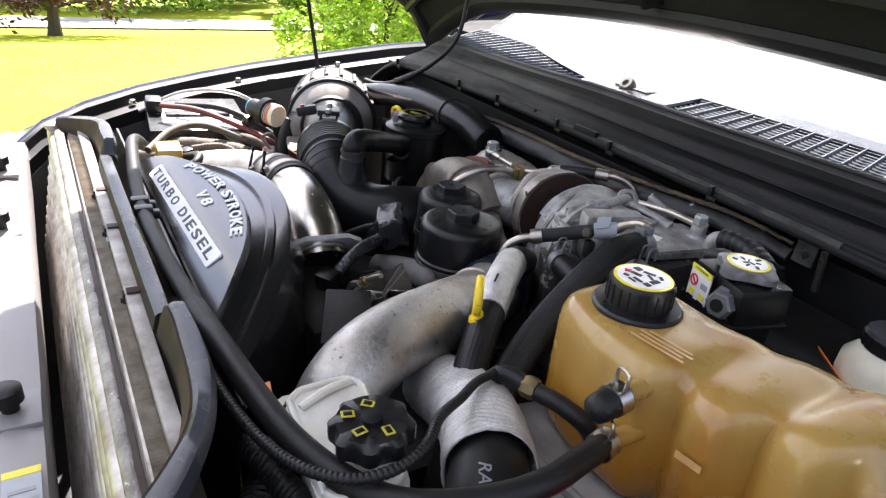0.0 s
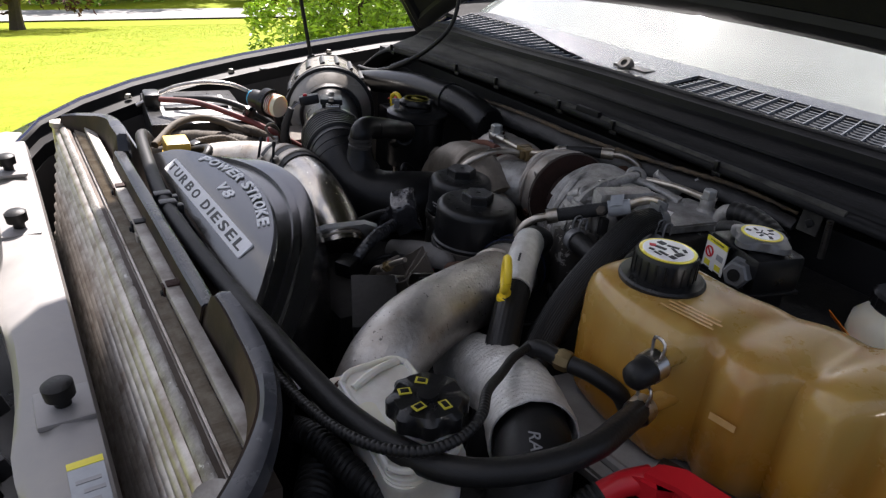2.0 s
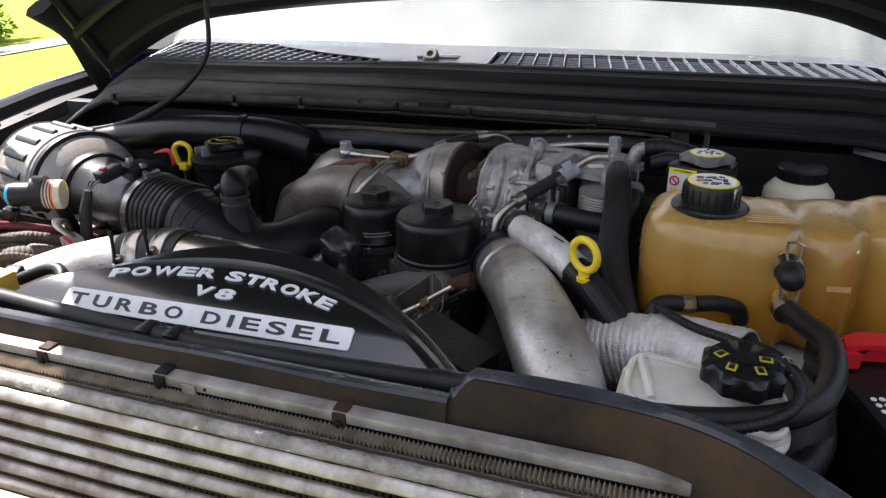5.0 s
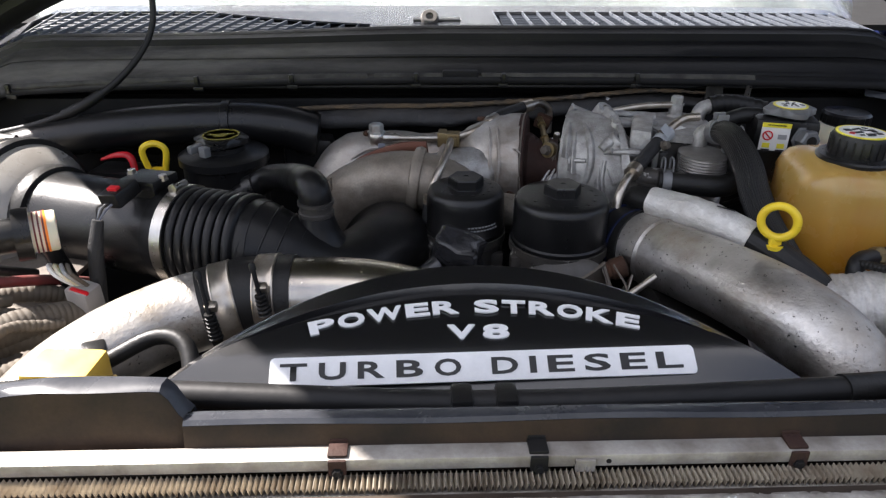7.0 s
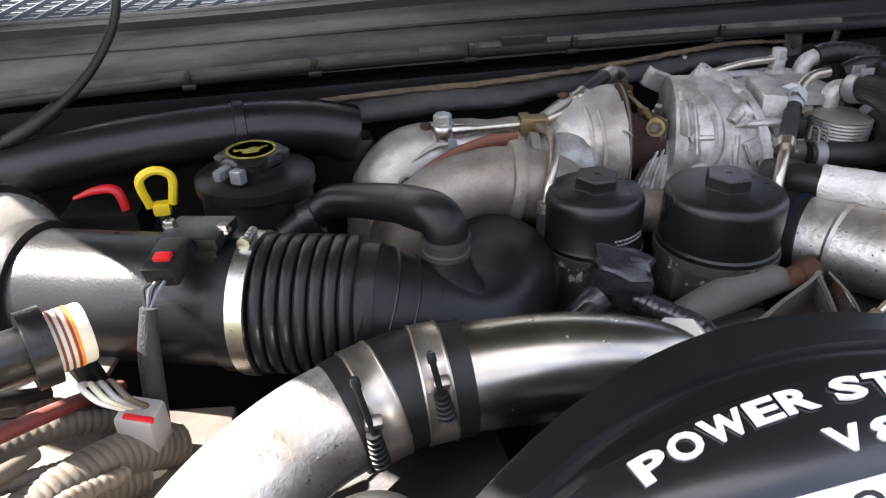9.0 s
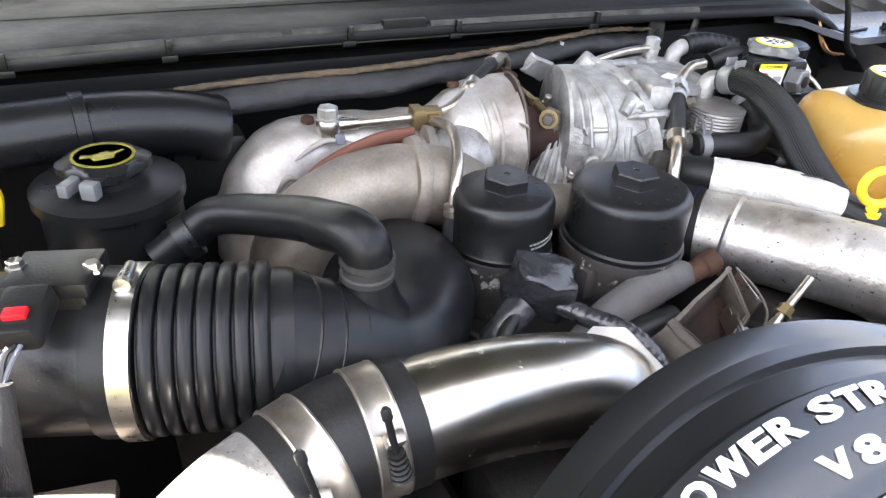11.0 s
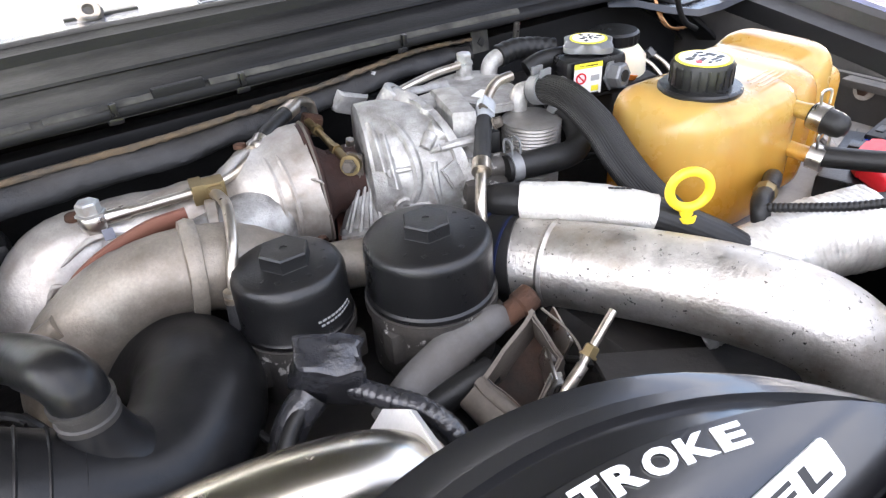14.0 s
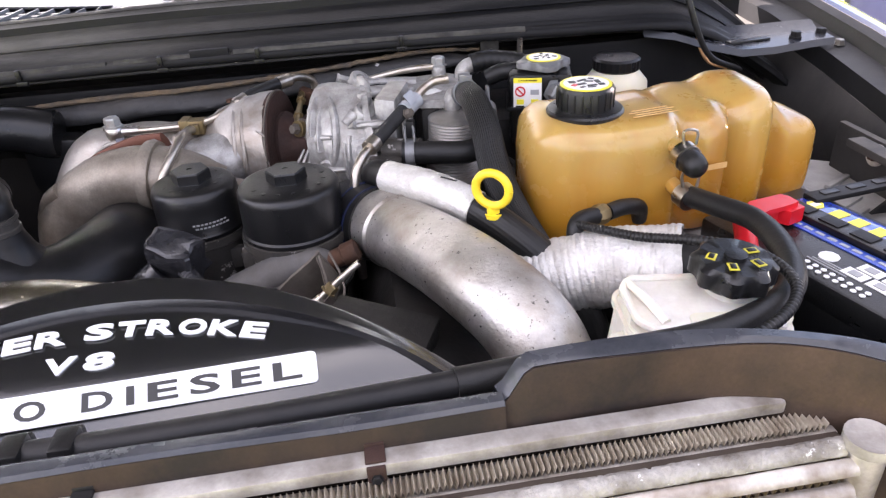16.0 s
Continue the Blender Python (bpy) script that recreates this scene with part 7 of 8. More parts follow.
part("ferrule", tube([(0.195, 0.448, 1.2255), (0.187, 0.438, 1.2215)], 0.0092, 14, 2), M_NICKEL, fh)
part("steel_end", tube([(0.188, 0.439, 1.222), (0.178, 0.427, 1.216), (0.169, 0.416, 1.202), (0.165, 0.409, 1.178), (0.164, 0.406, 1.14), (0.163, 0.404, 1.08)], 0.0052, 12, 6), M_NICKEL, fh)
cl = thing("oil_cooler", "finely ribbed cylindrical cooler under a metal plate", "cooler", (0.284, 0.492, 1.15))
part("core", lathe([(0.029, -0.06)] + [(0.0305 if i % 2 else 0.0290, -0.058 + 0.0018 * i) for i in range(49)] + [(0.0305, 0.030), (0.026, 0.032), (0.001, 0.0325)], (0.289, 0.488, 1.200), (0.02, -0.02, 1), 40), M_COOLER, cl, "finely ribbed dull metal")
part("top_plate", dented(prism([(-0.030, 0.014), (0.000, 0.006), (0.030, 0.020), (0.046, 0.10), (0.020, 0.122), (-0.030, 0.118), (-0.046, 0.06)], 0.009, pose(0.280, 0.500, 1.236, 0, 0, 0), 0.002), 0.001, 60, 2), M_CAST, cl, "cast mounting plate")
part("mount", rbox((0.290, 0.560, 1.190), (0.07, 0.08, 0.085), 0.008), M_BLOCK, cl)
part("plate_label", rbox((0.272, 0.545, 1.2448), (0.022, 0.016, 0.0008), 0.0002, (0, 0, 25)), M_LABELW, cl)
gp = thing("coolant_crossover", "curved metal coolant pipe into a black hose", "pipe", (0.32, 0.56, 1.2))
part("collar", lathe([(0.0125, 0), (0.0145, 0.001), (0.0145, 0.004), (0.012, 0.005), (0.0145, 0.007), (0.0145, 0.010)], (0.318, 0.592, 1.230), (0, 0, 1), 20), M_CAST, gp)
part("pipe", tube([(0.318, 0.592, 1.226), (0.318, 0.593, 1.244), (0.322, 0.593, 1.256), (0.336, 0.592, 1.262)], 0.0095, 18, 7), M_CAST, gp)
part("hose", tube([(0.331, 0.592, 1.261), (0.352, 0.592, 1.264), (0.378, 0.587, 1.262), (0.400, 0.576, 1.258)], 0.0122, 18, 6, ribs=(0.010, 0.0004)), M_RUBBER, gp)
part("lower_hose", tube([(0.345, 0.560, 1.250), (0.365, 0.555, 1.258), (0.395, 0.545, 1.258)], 0.0105, 14, 5), M_RUBBER, gp)

# brake master cylinder reservoir and washer bottle
bk = thing("brake_fluid_reservoir", "black brake reservoir with a grey cap and warning sticker", "reservoir", (0.41, 0.53, 1.15))
part("body", rbox((0.405, 0.534, 1.243), (0.076, 0.062, 0.044), 0.008, (0, 0, -14)), M_PLASTIC, bk)
part("lower_body", rbox((0.402, 0.536, 1.200), (0.066, 0.055, 0.055), 0.012, (0, 0, -14)), M_PLASTIC, bk)
part("flange", rbox((0.404, 0.533, 1.224), (0.080, 0.066, 0.005), 0.002, (0, 0, -14)), M_PLASTIC, bk)
part("neck", lathe([(0.020, 0), (0.020, 0.014)], (0.408, 0.530, 1.260), (0, 0, 1), 28), M_PLASTIC, bk)
bcp = part("cap", lathe([(0.022, 0), (0.0285, 0.002), (0.0285, 0.008), (0.025, 0.011), (0.001, 0.0115)], (0.408, 0.530, 1.266), (0, 0, 1), 48, (4, 0.0045, 0.025)), M_GREYCLAMP, bk, "grey lobed cap with a yellow label")
part("cap_ring", lathe([(0.0205, 0), (0.0205, 0.0008), (0.0001, 0.0008)], (0.408, 0.530, 1.2775), (0, 0, 1), 40), M_LABELY, bcp)
part("cap_label", lathe([(0.0175, 0), (0.0175, 0.0012), (0.0001, 0.0012)], (0.408, 0.530, 1.2775), (0, 0, 1), 40), M_LABELW, bcp)
for i in range(9):
    part("print_bar", rbox((0.408 + (0.004 + 0.0045 * (i % 3)) * math.cos(i * 0.75), 0.530 + (0.004 + 0.0045 * (i % 3)) * math.sin(i * 0.75), 1.2790), (0.006 - 0.001 * (i % 2), 0.0016 + 0.0008 * (i % 3), 0.0006), 0, (0, 0, 40 * i)), M_INK, bcp)
SK = pose(0.3815, 0.5025, 1.245, 0, 0, -16)
stk = part("warning_sticker", prism([(-0.0165, -0.017), (0.0165, -0.017), (0.0165, 0.018), (-0.0165, 0.018)], 0.0012, SK @ pose(0, 0, 0, 90), 0), M_LABELW, bk, "white and yellow warning sticker")


def on_sticker(u, v, w, h, name, mat):
    part(name, prism([(u - w / 2, v - h / 2), (u + w / 2, v - h / 2), (u + w / 2, v + h / 2), (u - w / 2, v + h / 2)], 0.0018, SK @ pose(0, 0, 0, 90), 0), mat, stk)


on_sticker(0, 0.0152, 0.033, 0.0056, "sticker_head", M_LABELY)
for u in (-0.0085, 0.0085):
    on_sticker(u, -0.0105, 0.0085, 0.006, "print_box", M_LABELY)
    on_sticker(u, -0.0165 + 0.0005, 0.010, 0.0015, "print_bar", M_INK)
on_sticker(0.0085, 0.001, 0.010, 0.006, "print_mark", M_GREYINK)
on_sticker(0.0, 0.0152, 0.022, 0.0018, "print_bar", M_INK)
part("red_symbol", lathe([(0.0062, 0), (0.0062, 0.0022), (0.0046, 0.0022), (0.0046, 0)], SK @ Vector((-0.0085, 0, 0.002)), SK.to_3x3() @ Vector((0, -1, 0)), 24), M_RED, stk)
part("red_symbol", rbox(SK @ Vector((-0.0085, -0.0018, 0.002)), (0.011, 0.0008, 0.0016), 0, (0, 45, -16)), M_RED, stk)
nt = hexbolt((0.4165, 0.4975, 1.243), (0.15, -0.97, 0.1), 0.024, 0.014, bk, M_GREYCLAMP, "fitting_nut")
part("nut_bore", lathe([(0.0065, 0), (0.0065, 0.0012), (0.001, 0.0012)], (0.4185, 0.4838, 1.2445), (0.15, -0.97, 0.1), 16), M_INK, nt)
ws = thing("brake_booster_bottle", "white fluid bottle with a black cap behind the tank", "bottle", (0.53, 0.60, 1.1))
part("bottle", lathe([(0.036, -0.12), (0.044, -0.05), (0.042, -0.018), (0.030, -0.004), (0.024, 0)], (0.53, 0.603, 1.236), (0, 0, 1), 32), M_CREAM, ws)
part("cap", lathe([(0.029, 0), (0.031, 0.002), (0.031, 0.014), (0.028, 0.017), (0.001, 0.0175)], (0.53, 0.603, 1.233), (0, 0, 1), 48, (24, 0.0007, 0.029)), M_PLASTIC, ws)
part("tag", rbox((0.50, 0.565, 1.205), (0.05, 0.001, 0.010), 0.0003, (35, 12, -25)), M_ORANGE, ws)

# foil wrapped duct and black hose at its end
fd = thing("foil_wrapped_duct", "silver foil wrapped duct ending in a black hose", "duct", (0.40, 0.24, 1.05))
part("foil", dented(tube([(0.27, 0.272, 1.108), (0.330, 0.264, 1.134), (0.390, 0.247, 1.154), (0.450, 0.216, 1.165)], [0.036, 0.037, 0.037, 0.038], 40, 12, hollow=0.0015, ribs=(0.0065, 0.00035)), 0.0018, 70, 7), M_FOIL, fd, "crinkled silver foil wrap")
part("hose", tube([(0.43, 0.228, 1.161), (0.462, 0.206, 1.163), (0.486, 0.180, 1.145), (0.482, 0.160, 1.118), (0.450, 0.150, 1.108), (0.405, 0.136, 1.107), (0.362, 0.112, 1.104), (0.345, 0.085, 1.085)], [0.031, 0.032, 0.032, 0.031, 0.030, 0.030, 0.030, 0.030], 28, 7), M_RUBBER, fd, "large black rubber hose")
part("letters", lettering("RA", 0.010, 0.0006, pose(0.480, 0.187, 1.1990, -14, 14, -30)), M_GREYINK, fd)

# thin line over the steering reservoir with a brass fitting
tl = thing("vapour_line", "thin corrugated black line with a brass fitting", "line", (0.40, 0.2, 1.15))
part("tee", tube([(0.452, 0.322, 1.160), (0.446, 0.312, 1.178), (0.425, 0.300, 1.187), (0.405, 0.291, 1.188)], 0.0082, 14, 6), M_RUBBER, tl)
part("brass_fitting", lathe([(0.009, -0.007), (0.0105, -0.004), (0.0105, 0.004), (0.009, 0.007)], (0.397, 0.289, 1.188), (0.9, 0.4, 0), 8), M_BRASS, tl)
part("elbow", tube([(0.397, 0.288, 1.188), (0.378, 0.281, 1.190), (0.368, 0.274, 1.186), (0.366, 0.268, 1.17)], 0.0085, 14, 6), M_RUBBER, tl)
part("line", tube([(0.368, 0.272, 1.190), (0.384, 0.240, 1.198), (0.404, 0.212, 1.204), (0.432, 0.175, 1.217), (0.458, 0.150, 1.221), (0.471, 0.120, 1.221), (0.466, 0.090, 1.219), (0.440, 0.066, 1.216), (0.400, 0.051, 1.213), (0.350, 0.042, 1.212), (0.300, 0.036, 1.214)], 0.0040, 12, 8, ribs=(0.004, 0.0003)), M_RUBBER, tl)

# ---- batteries ----


def battery(name, at, size, label, turn):
    th = thing(name, label, "battery", (at[0], at[1], at[2] - size[2] / 2), "truck batteries")
    m = pose(*at, 0, 0, turn)
    part("case", rbox(at, size, 0.006, (0, 0, turn)), M_PLASTIC, th)
    part("lid", rbox((at[0], at[1], at[2] + size[2] / 2 - 0.010), (size[0] * 1.01, size[1] * 1.01, 0.026), 0.004, (0, 0, turn)), M_PLASTIC, th)
    return th, m


bt, _ = battery("battery", (0.614, 0.196, 1.065), (0.138, 0.26, 0.19), "black battery with white, blue and yellow labels", 16)
bmx = pose(0.592, 0.190, 1.065, 0, 0, 16)
T0 = 0.0985
for j in range(2):
    for i in range(3):
        bx = part("white_label", rbox(bmx @ Vector((-0.012 + 0.0155 * j, -0.015 - 0.024 * i - 0.004 * j, T0)), (0.0135, 0.021, 0.0010), 0.0003, (0, 0, 16)), M_LABELW, bt)
        part("print_box", rbox(bmx @ Vector((-0.012 + 0.0155 * j, -0.015 - 0.024 * i - 0.004 * j, T0 + 0.0008)), (0.008, 0.010, 0.0008), 0.0002, (0, 0, 16)), M_GREYINK, bx)
part("round_label", lathe([(0.009, 0), (0.009, 0.0010), (0.001, 0.0010)], bmx @ Vector((-0.006, 0.016, T0 - 0.0004)), (0, 0, 1), 10), M_LABELW, bt)
code = part("bar_code", rbox(bmx @ Vector((-0.010, -0.105, T0)), (0.056, 0.022, 0.0010), 0.0002, (0, 0, 16)), M_LABELW, bt)
for i in range(14):
    part("print_bar", rbox(bmx @ Vector((-0.034 + 0.0036 * i, -0.105, T0 + 0.0008)), (0.0012 + 0.0009 * (i % 2), 0.015, 0.0006), 0, (0, 0, 16)), M_INK, code)
for i in range(18):
    part("dot", lathe([(0.0026, 0), (0.0026, 0.0008)], bmx @ Vector((-0.036 + 0.007 * (i % 2), 0.028 - 0.0085 * (i // 2), T0)), (0, 0, 1), 8), M_LABELW, bt)
for i in range(3):
    part("print_bar", rbox(bmx @ Vector((-0.022 + 0.0035 * i, 0.006, T0)), (0.0014, 0.040 - 0.006 * i, 0.0008), 0, (0, 0, 16)), M_GREYINK, bt)
stripe = part("blue_stripe", rbox(bmx @ Vector((0.021, 0.0, T0)), (0.013, 0.24, 0.0012), 0.0003, (0, 0, 16)), M_BLUEL, bt)
for i in range(16):
    part("print_bar", rbox(bmx @ Vector((0.021, 0.10 - 0.013 * i, T0 + 0.0009)), (0.004, 0.009, 0.0006), 0, (0, 0, 16)), M_GREYLAB, stripe)
part("vent_cover", rbox(bmx @ Vector((0.040, 0.0, T0 + 0.003)), (0.024, 0.24, 0.008), 0.003, (0, 0, 16)), M_PLASTIC, bt)
for i in range(6):
    part("vent_dimple", rbox(bmx @ Vector((0.040, -0.085 + 0.034 * i, T0 + 0.0075)), (0.016, 0.022, 0.002), 0.0008, (0, 0, 16)), M_BLACKP, bt)
lbl = part("blue_label", rbox(bmx @ Vector((0.069, 0.0, T0)), (0.030, 0.22, 0.0014), 0.0004, (0, 0, 16)), M_BLUEGLOSS, bt, "glossy blue label with yellow bars")
part("badge", lathe([(0.009, 0), (0.009, 0.0012), (0.006, 0.0012)], bmx @ Vector((0.066, 0.092, T0 + 0.0004)), (0, 0, 1), 6), M_LABELY, lbl, smooth=False)
part("badge_middle", rbox(bmx @ Vector((0.066, 0.092, T0 + 0.0014)), (0.010, 0.007, 0.0008), 0.0002, (0, 0, 16)), M_LABELW, lbl)
for i in range(6):
    part("name_bar", rbox(bmx @ Vector((0.068, 0.066 - 0.022 * i, T0 + 0.0012)), (0.017, 0.013, 0.001), 0.0003, (0, 0, 16)), M_LABELY, lbl)
tc_ = thing("terminal_cover", "bright red battery terminal cover over a cable", "terminal cover", (0.575, 0.275, 1.15))
part("cover", prism([(-0.036, -0.018), (-0.028, 0.010), (-0.010, 0.020), (0.032, 0.018), (0.038, 0.006), (0.036, -0.012), (0.017, -0.014), (0.012, -0.004), (-0.008, -0.003), (-0.016, -0.016)], 0.020, pose(0.558, 0.270, 1.166, 0, 0, 14), 0.005), M_RED, tc_)
part("cable_boot", tube([(0.532, 0.262, 1.174), (0.523, 0.243, 1.170), (0.517, 0.222, 1.162)], [0.011, 0.010, 0.009], 14, 5), M_RED, tc_)
part("cable", tube([(0.5175, 0.226, 1.163), (0.512, 0.195, 1.148), (0.507, 0.160, 1.142), (0.488, 0.122, 1.143), (0.450, 0.090, 1.152), (0.405, 0.073, 1.158), (0.360, 0.062, 1.160), (0.32, 0.06, 1.14)], 0.0105, 16, 7, ribs=(0.005, 0.0006)), M_RUBBER, tc_)
hd = thing("battery_hold_down", "black slotted hold-down strap over the battery", "strap", (0.72, 0.27, 1.15))
part("strap", rbox((0.705, 0.318, 1.166), (0.15, 0.020, 0.006), 0.002, (0, 0, 8)), M_BLACKP, hd)
for i in range(4):
    part("slot", rbox((0.655 + 0.033 * i, 0.3115 + 0.0046 * i, 1.1695), (0.020, 0.008, 0.0016), 0.0005, (0, 0, 8)), M_INK, hd)

bl, _ = battery("battery", (-0.640, 0.22, 1.065), (0.24, 0.18, 0.19), "sunlit battery with dusty cables over its top", -6)
part("top_label", rbox((-0.640, 0.22, 1.1635), (0.15, 0.13, 0.0012), 0.0003, (0, 0, -6)), M_LABELW, bl)
for dx in (-0.05, 0.02):
    part("cap_strip", rbox((-0.640 + dx, 0.22, 1.166), (0.028, 0.12, 0.008), 0.003, (0, 0, -6)), M_PLASTIC, bl)
part("post_cover", rbox((-0.66, 0.145, 1.178), (0.05, 0.03, 0.026), 0.006, (0, 0, -6)), M_PLASTIC, bl)
yb_ = whole("relay_cover", join(rbox((-0.320, 0.115, 1.186), (0.050, 0.036, 0.027), 0.004, (0, 0, -4)), rbox((-0.320, 0.115, 1.172), (0.053, 0.039, 0.006), 0.002, (0, 0, -4))), M_RELAY, "sunlit yellow plastic relay cover", "relay cover")
part("cable", tube([(-0.300, 0.135, 1.185), (-0.265, 0.148, 1.198), (-0.240, 0.140, 1.196), (-0.232, 0.115, 1.175), (-0.245, 0.095, 1.150)], 0.0068, 12, 7), M_RUBBER, yb_)
part("plug", rbox((-0.310, 0.140, 1.190), (0.018, 0.016, 0.012), 0.003, (10, 0, 20)), M_PLASTIC, yb_)

# ---- engine below ----
en = thing("engine_block", "grimy dark engine block and valve covers", "engine", (0, 0.38, 0.65))
part("block", rbox((0.02, 0.42, 0.83), (0.56, 0.58, 0.36), 0.03), M_DARK, en)
part("valve_cover", rbox((0.25, 0.40, 1.055), (0.17, 0.46, 0.11), 0.025, (0, 20, 0)), M_DARK, en)
part("valve_cover", rbox((-0.21, 0.40, 1.03), (0.17, 0.46, 0.10), 0.025, (0, -20, 0)), M_DARK, en)
part("intake_manifold", rbox((0.03, 0.40, 1.045), (0.24, 0.36, 0.10), 0.02), M_DARK, en)
part("front_cover", rbox((0.0, 0.235, 1.03), (0.26, 0.10, 0.16), 0.03), M_DARK, en)
part("rear_cover", rbox((0.05, 0.56, 1.07), (0.30, 0.12, 0.10), 0.02), M_DARK, en)
part("bulkhead_box", rbox((0.42, 0.62, 1.13), (0.30, 0.14, 0.14), 0.02), M_DARK, en)

# ---- small things round the engine ----
hn = thing("taped_harness", "wiring bundle wrapped in shiny black tape", "wiring", (-0.02, 0.35, 1.08))
bm = rbox((-0.018, 0.358, 1.160), (0.050, 0.036, 0.046), 0.006, (18, 10, -25), 2)
bmesh.ops.subdivide_edges(bm, edges=list(bm.edges), cuts=2, use_grid_fill=True)
for v in bm.verts:
    v.co += Vector((noise.noise(v.co * 70), noise.noise(v.co * 70 + Vector((5, 0, 0))), noise.noise(v.co * 70 + Vector((0, 7, 0))))) * 0.006
part("taped_connector", bm, M_TAPE, hn, "connector wound with tape", angle=25)
part("tail", tube([(-0.035, 0.352, 1.150), (-0.055, 0.348, 1.135), (-0.068, 0.352, 1.10)], [0.014, 0.013, 0.013], 14, 5), M_TAPE, hn)
part("loom", tube([(-0.008, 0.340, 1.150), (0.005, 0.318, 1.150), (0.020, 0.292, 1.150), (0.030, 0.270, 1.140), (0.034, 0.252, 1.120), (0.034, 0.24, 1.08)], 0.0085, 14, 7, ribs=(0.006, 0.0002)), M_TAPE, hn, "taped wire loom")
part("branch", tube([(-0.040, 0.348, 1.152), (-0.062, 0.335, 1.140), (-0.085, 0.312, 1.118), (-0.10, 0.295, 1.08)], 0.0062, 12, 6), M_RUBBER, hn)
part("plug", rbox((0.036, 0.244, 1.115), (0.026, 0.026, 0.036), 0.004, (10, 0, 30)), M_PLASTIC, hn)

rb = thing("rusted_bracket", "rusted open box bracket beside the filter", "bracket", (0.10, 0.29, 1.08))
BT, BL, BB, BR = Vector((0.110, 0.290, 1.193)), Vector((0.061, 0.289, 1.153)), Vector((0.072, 0.245, 1.137)), Vector((0.118, 0.262, 1.160))
BD = Vector((0.30, 0.25, -0.72)).normalized() * 0.042
BC = (BT + BL + BB + BR) / 4


def plate4(name, a, b, c, e, thick, mat, label=""):
    """A flat plate over four corners, thickened along its normal, with uneven edges."""
    n_ = (b - a).cross(e - a).normalized() * thick
    bm_ = loft([[a, b, c, e], [a + n_, b + n_, c + n_, e + n_]])
    bmesh.ops.subdivide_edges(bm_, edges=list(bm_.edges), cuts=4, use_grid_fill=True)
    return part(name, dented(bm_, 0.0012, 120, 2), mat, rb, label)


for p_, q_ in ((BT, BL), (BL, BB), (BB, BR), (BR, BT)):
    plate4("side", p_, q_, q_ + BD, p_ + BD, 0.0035, M_TAN)
# near-black, rust-stained lining inside the box
for p_, q_ in ((BT, BL), (BL, BB), (BB, BR), (BR, BT)):
    k1, k2 = p_.lerp(BC, 0.07), q_.lerp(BC, 0.07)
    plate4("rusted_plate", k1, q_.lerp(BC, 0.07), k2 + BD * 0.98, k1 + BD * 0.98, 0.001, M_BOXLINING, "near-black lining with rust stains")
plate4("floor_plate", BT + BD * 0.95, BL + BD * 0.95, BB + BD * 0.95, BR + BD * 0.95, 0.003, M_BOXLINING)
SHO = Vector((-0.027, -0.004, -0.004))
part("shoulder", dented(tube([BL + SHO * 0.45 + BD * 0.3, BL.lerp(BB, 0.5) + SHO * 0.5 + BD * 0.3, BB + SHO * 0.35 + BD * 0.4], [0.013, 0.014, 0.012], 14, 6), 0.0015, 70, 3), M_TAN, rb)
part("shoulder_rim", dented(tube([BL + SHO * 0.15, BL.lerp(BB, 0.5) + SHO * 0.2, BB + SHO * 0.1], [0.005, 0.006, 0.004], 10, 5), 0.001, 90, 4), M_TAN, rb)
part("wire_bail", tube([BT + Vector((0.010, 0.0, -0.004)), BT.lerp(BR, 0.6) + Vector((0.014, -0.004, 0.002)), BR + Vector((0.010, -0.008, 0.0)), BR.lerp(BB, 0.5) + Vector((0.004, -0.012, -0.002)), BB + Vector((-0.002, -0.008, -0.004)), BB.lerp(BL, 0.4) + Vector((-0.012, -0.008, -0.006))], 0.0011, 8, 6), M_TAN, rb)
gsx = thing("grey_strap", "dull grey strap hose behind the bracket", "strap", (0.06, 0.33, 1.10))
part("strap", tube([(0.005, 0.322, 1.118), (0.040, 0.334, 1.128), (0.080, 0.338, 1.140), (0.118, 0.338, 1.148), (0.135, 0.338, 1.145)], [0.014, 0.016, 0.017, 0.014, 0.009], 14, 6, flat=0.6), M_STRAP, gsx)
part("rubber_stub", tube([(0.045, 0.318, 1.115), (0.075, 0.315, 1.122), (0.098, 0.315, 1.124)], 0.012, 14, 4), M_RUBBER, gsx)
part("fitting", lathe([(0.010, -0.02), (0.010, 0.0), (0.012, 0.002), (0.012, 0.016), (0.009, 0.018)], (0.146, 0.340, 1.148), (0.9, 0.0, 0.3), 12), M_RUST, gsx, "rust-brown fitting")
rodt = thing("adjuster_rod", "thin steel rod with a brass nut", "rod", (0.13, 0.24, 1.12))
part("rod", tube([(0.156, 0.247, 1.193), (0.138, 0.243, 1.181), (0.118, 0.239, 1.166)], 0.0032, 12, 3), M_NICKEL, rodt)
hexbolt((0.127, 0.241, 1.172), (0.7, 0.15, 0.6), 0.010, 0.007, rodt, M_BRASS, "nut")
part("lower_rod", tube([(0.120, 0.239, 1.167), (0.100, 0.236, 1.150), (0.095, 0.236, 1.10)], 0.0045, 12, 4), M_NICKEL, rodt)
hp_ = part("holed_plate", rbox((0.142, 0.288, 1.152), (0.0025, 0.044, 0.022), 0.001, (0, 22, -24)), M_STEEL, rodt, "bright slotted plate")
part("plate_slot", rbox((0.1435, 0.286, 1.153), (0.002, 0.018, 0.005), 0.0006, (0, 22, -24)), M_INK, hp_)
sp_ = part("steel_plate", rbox((0.118, 0.272, 1.140), (0.003, 0.040, 0.018), 0.001, (0, 14, -31)), M_STEEL, rodt, "bright steel plate")
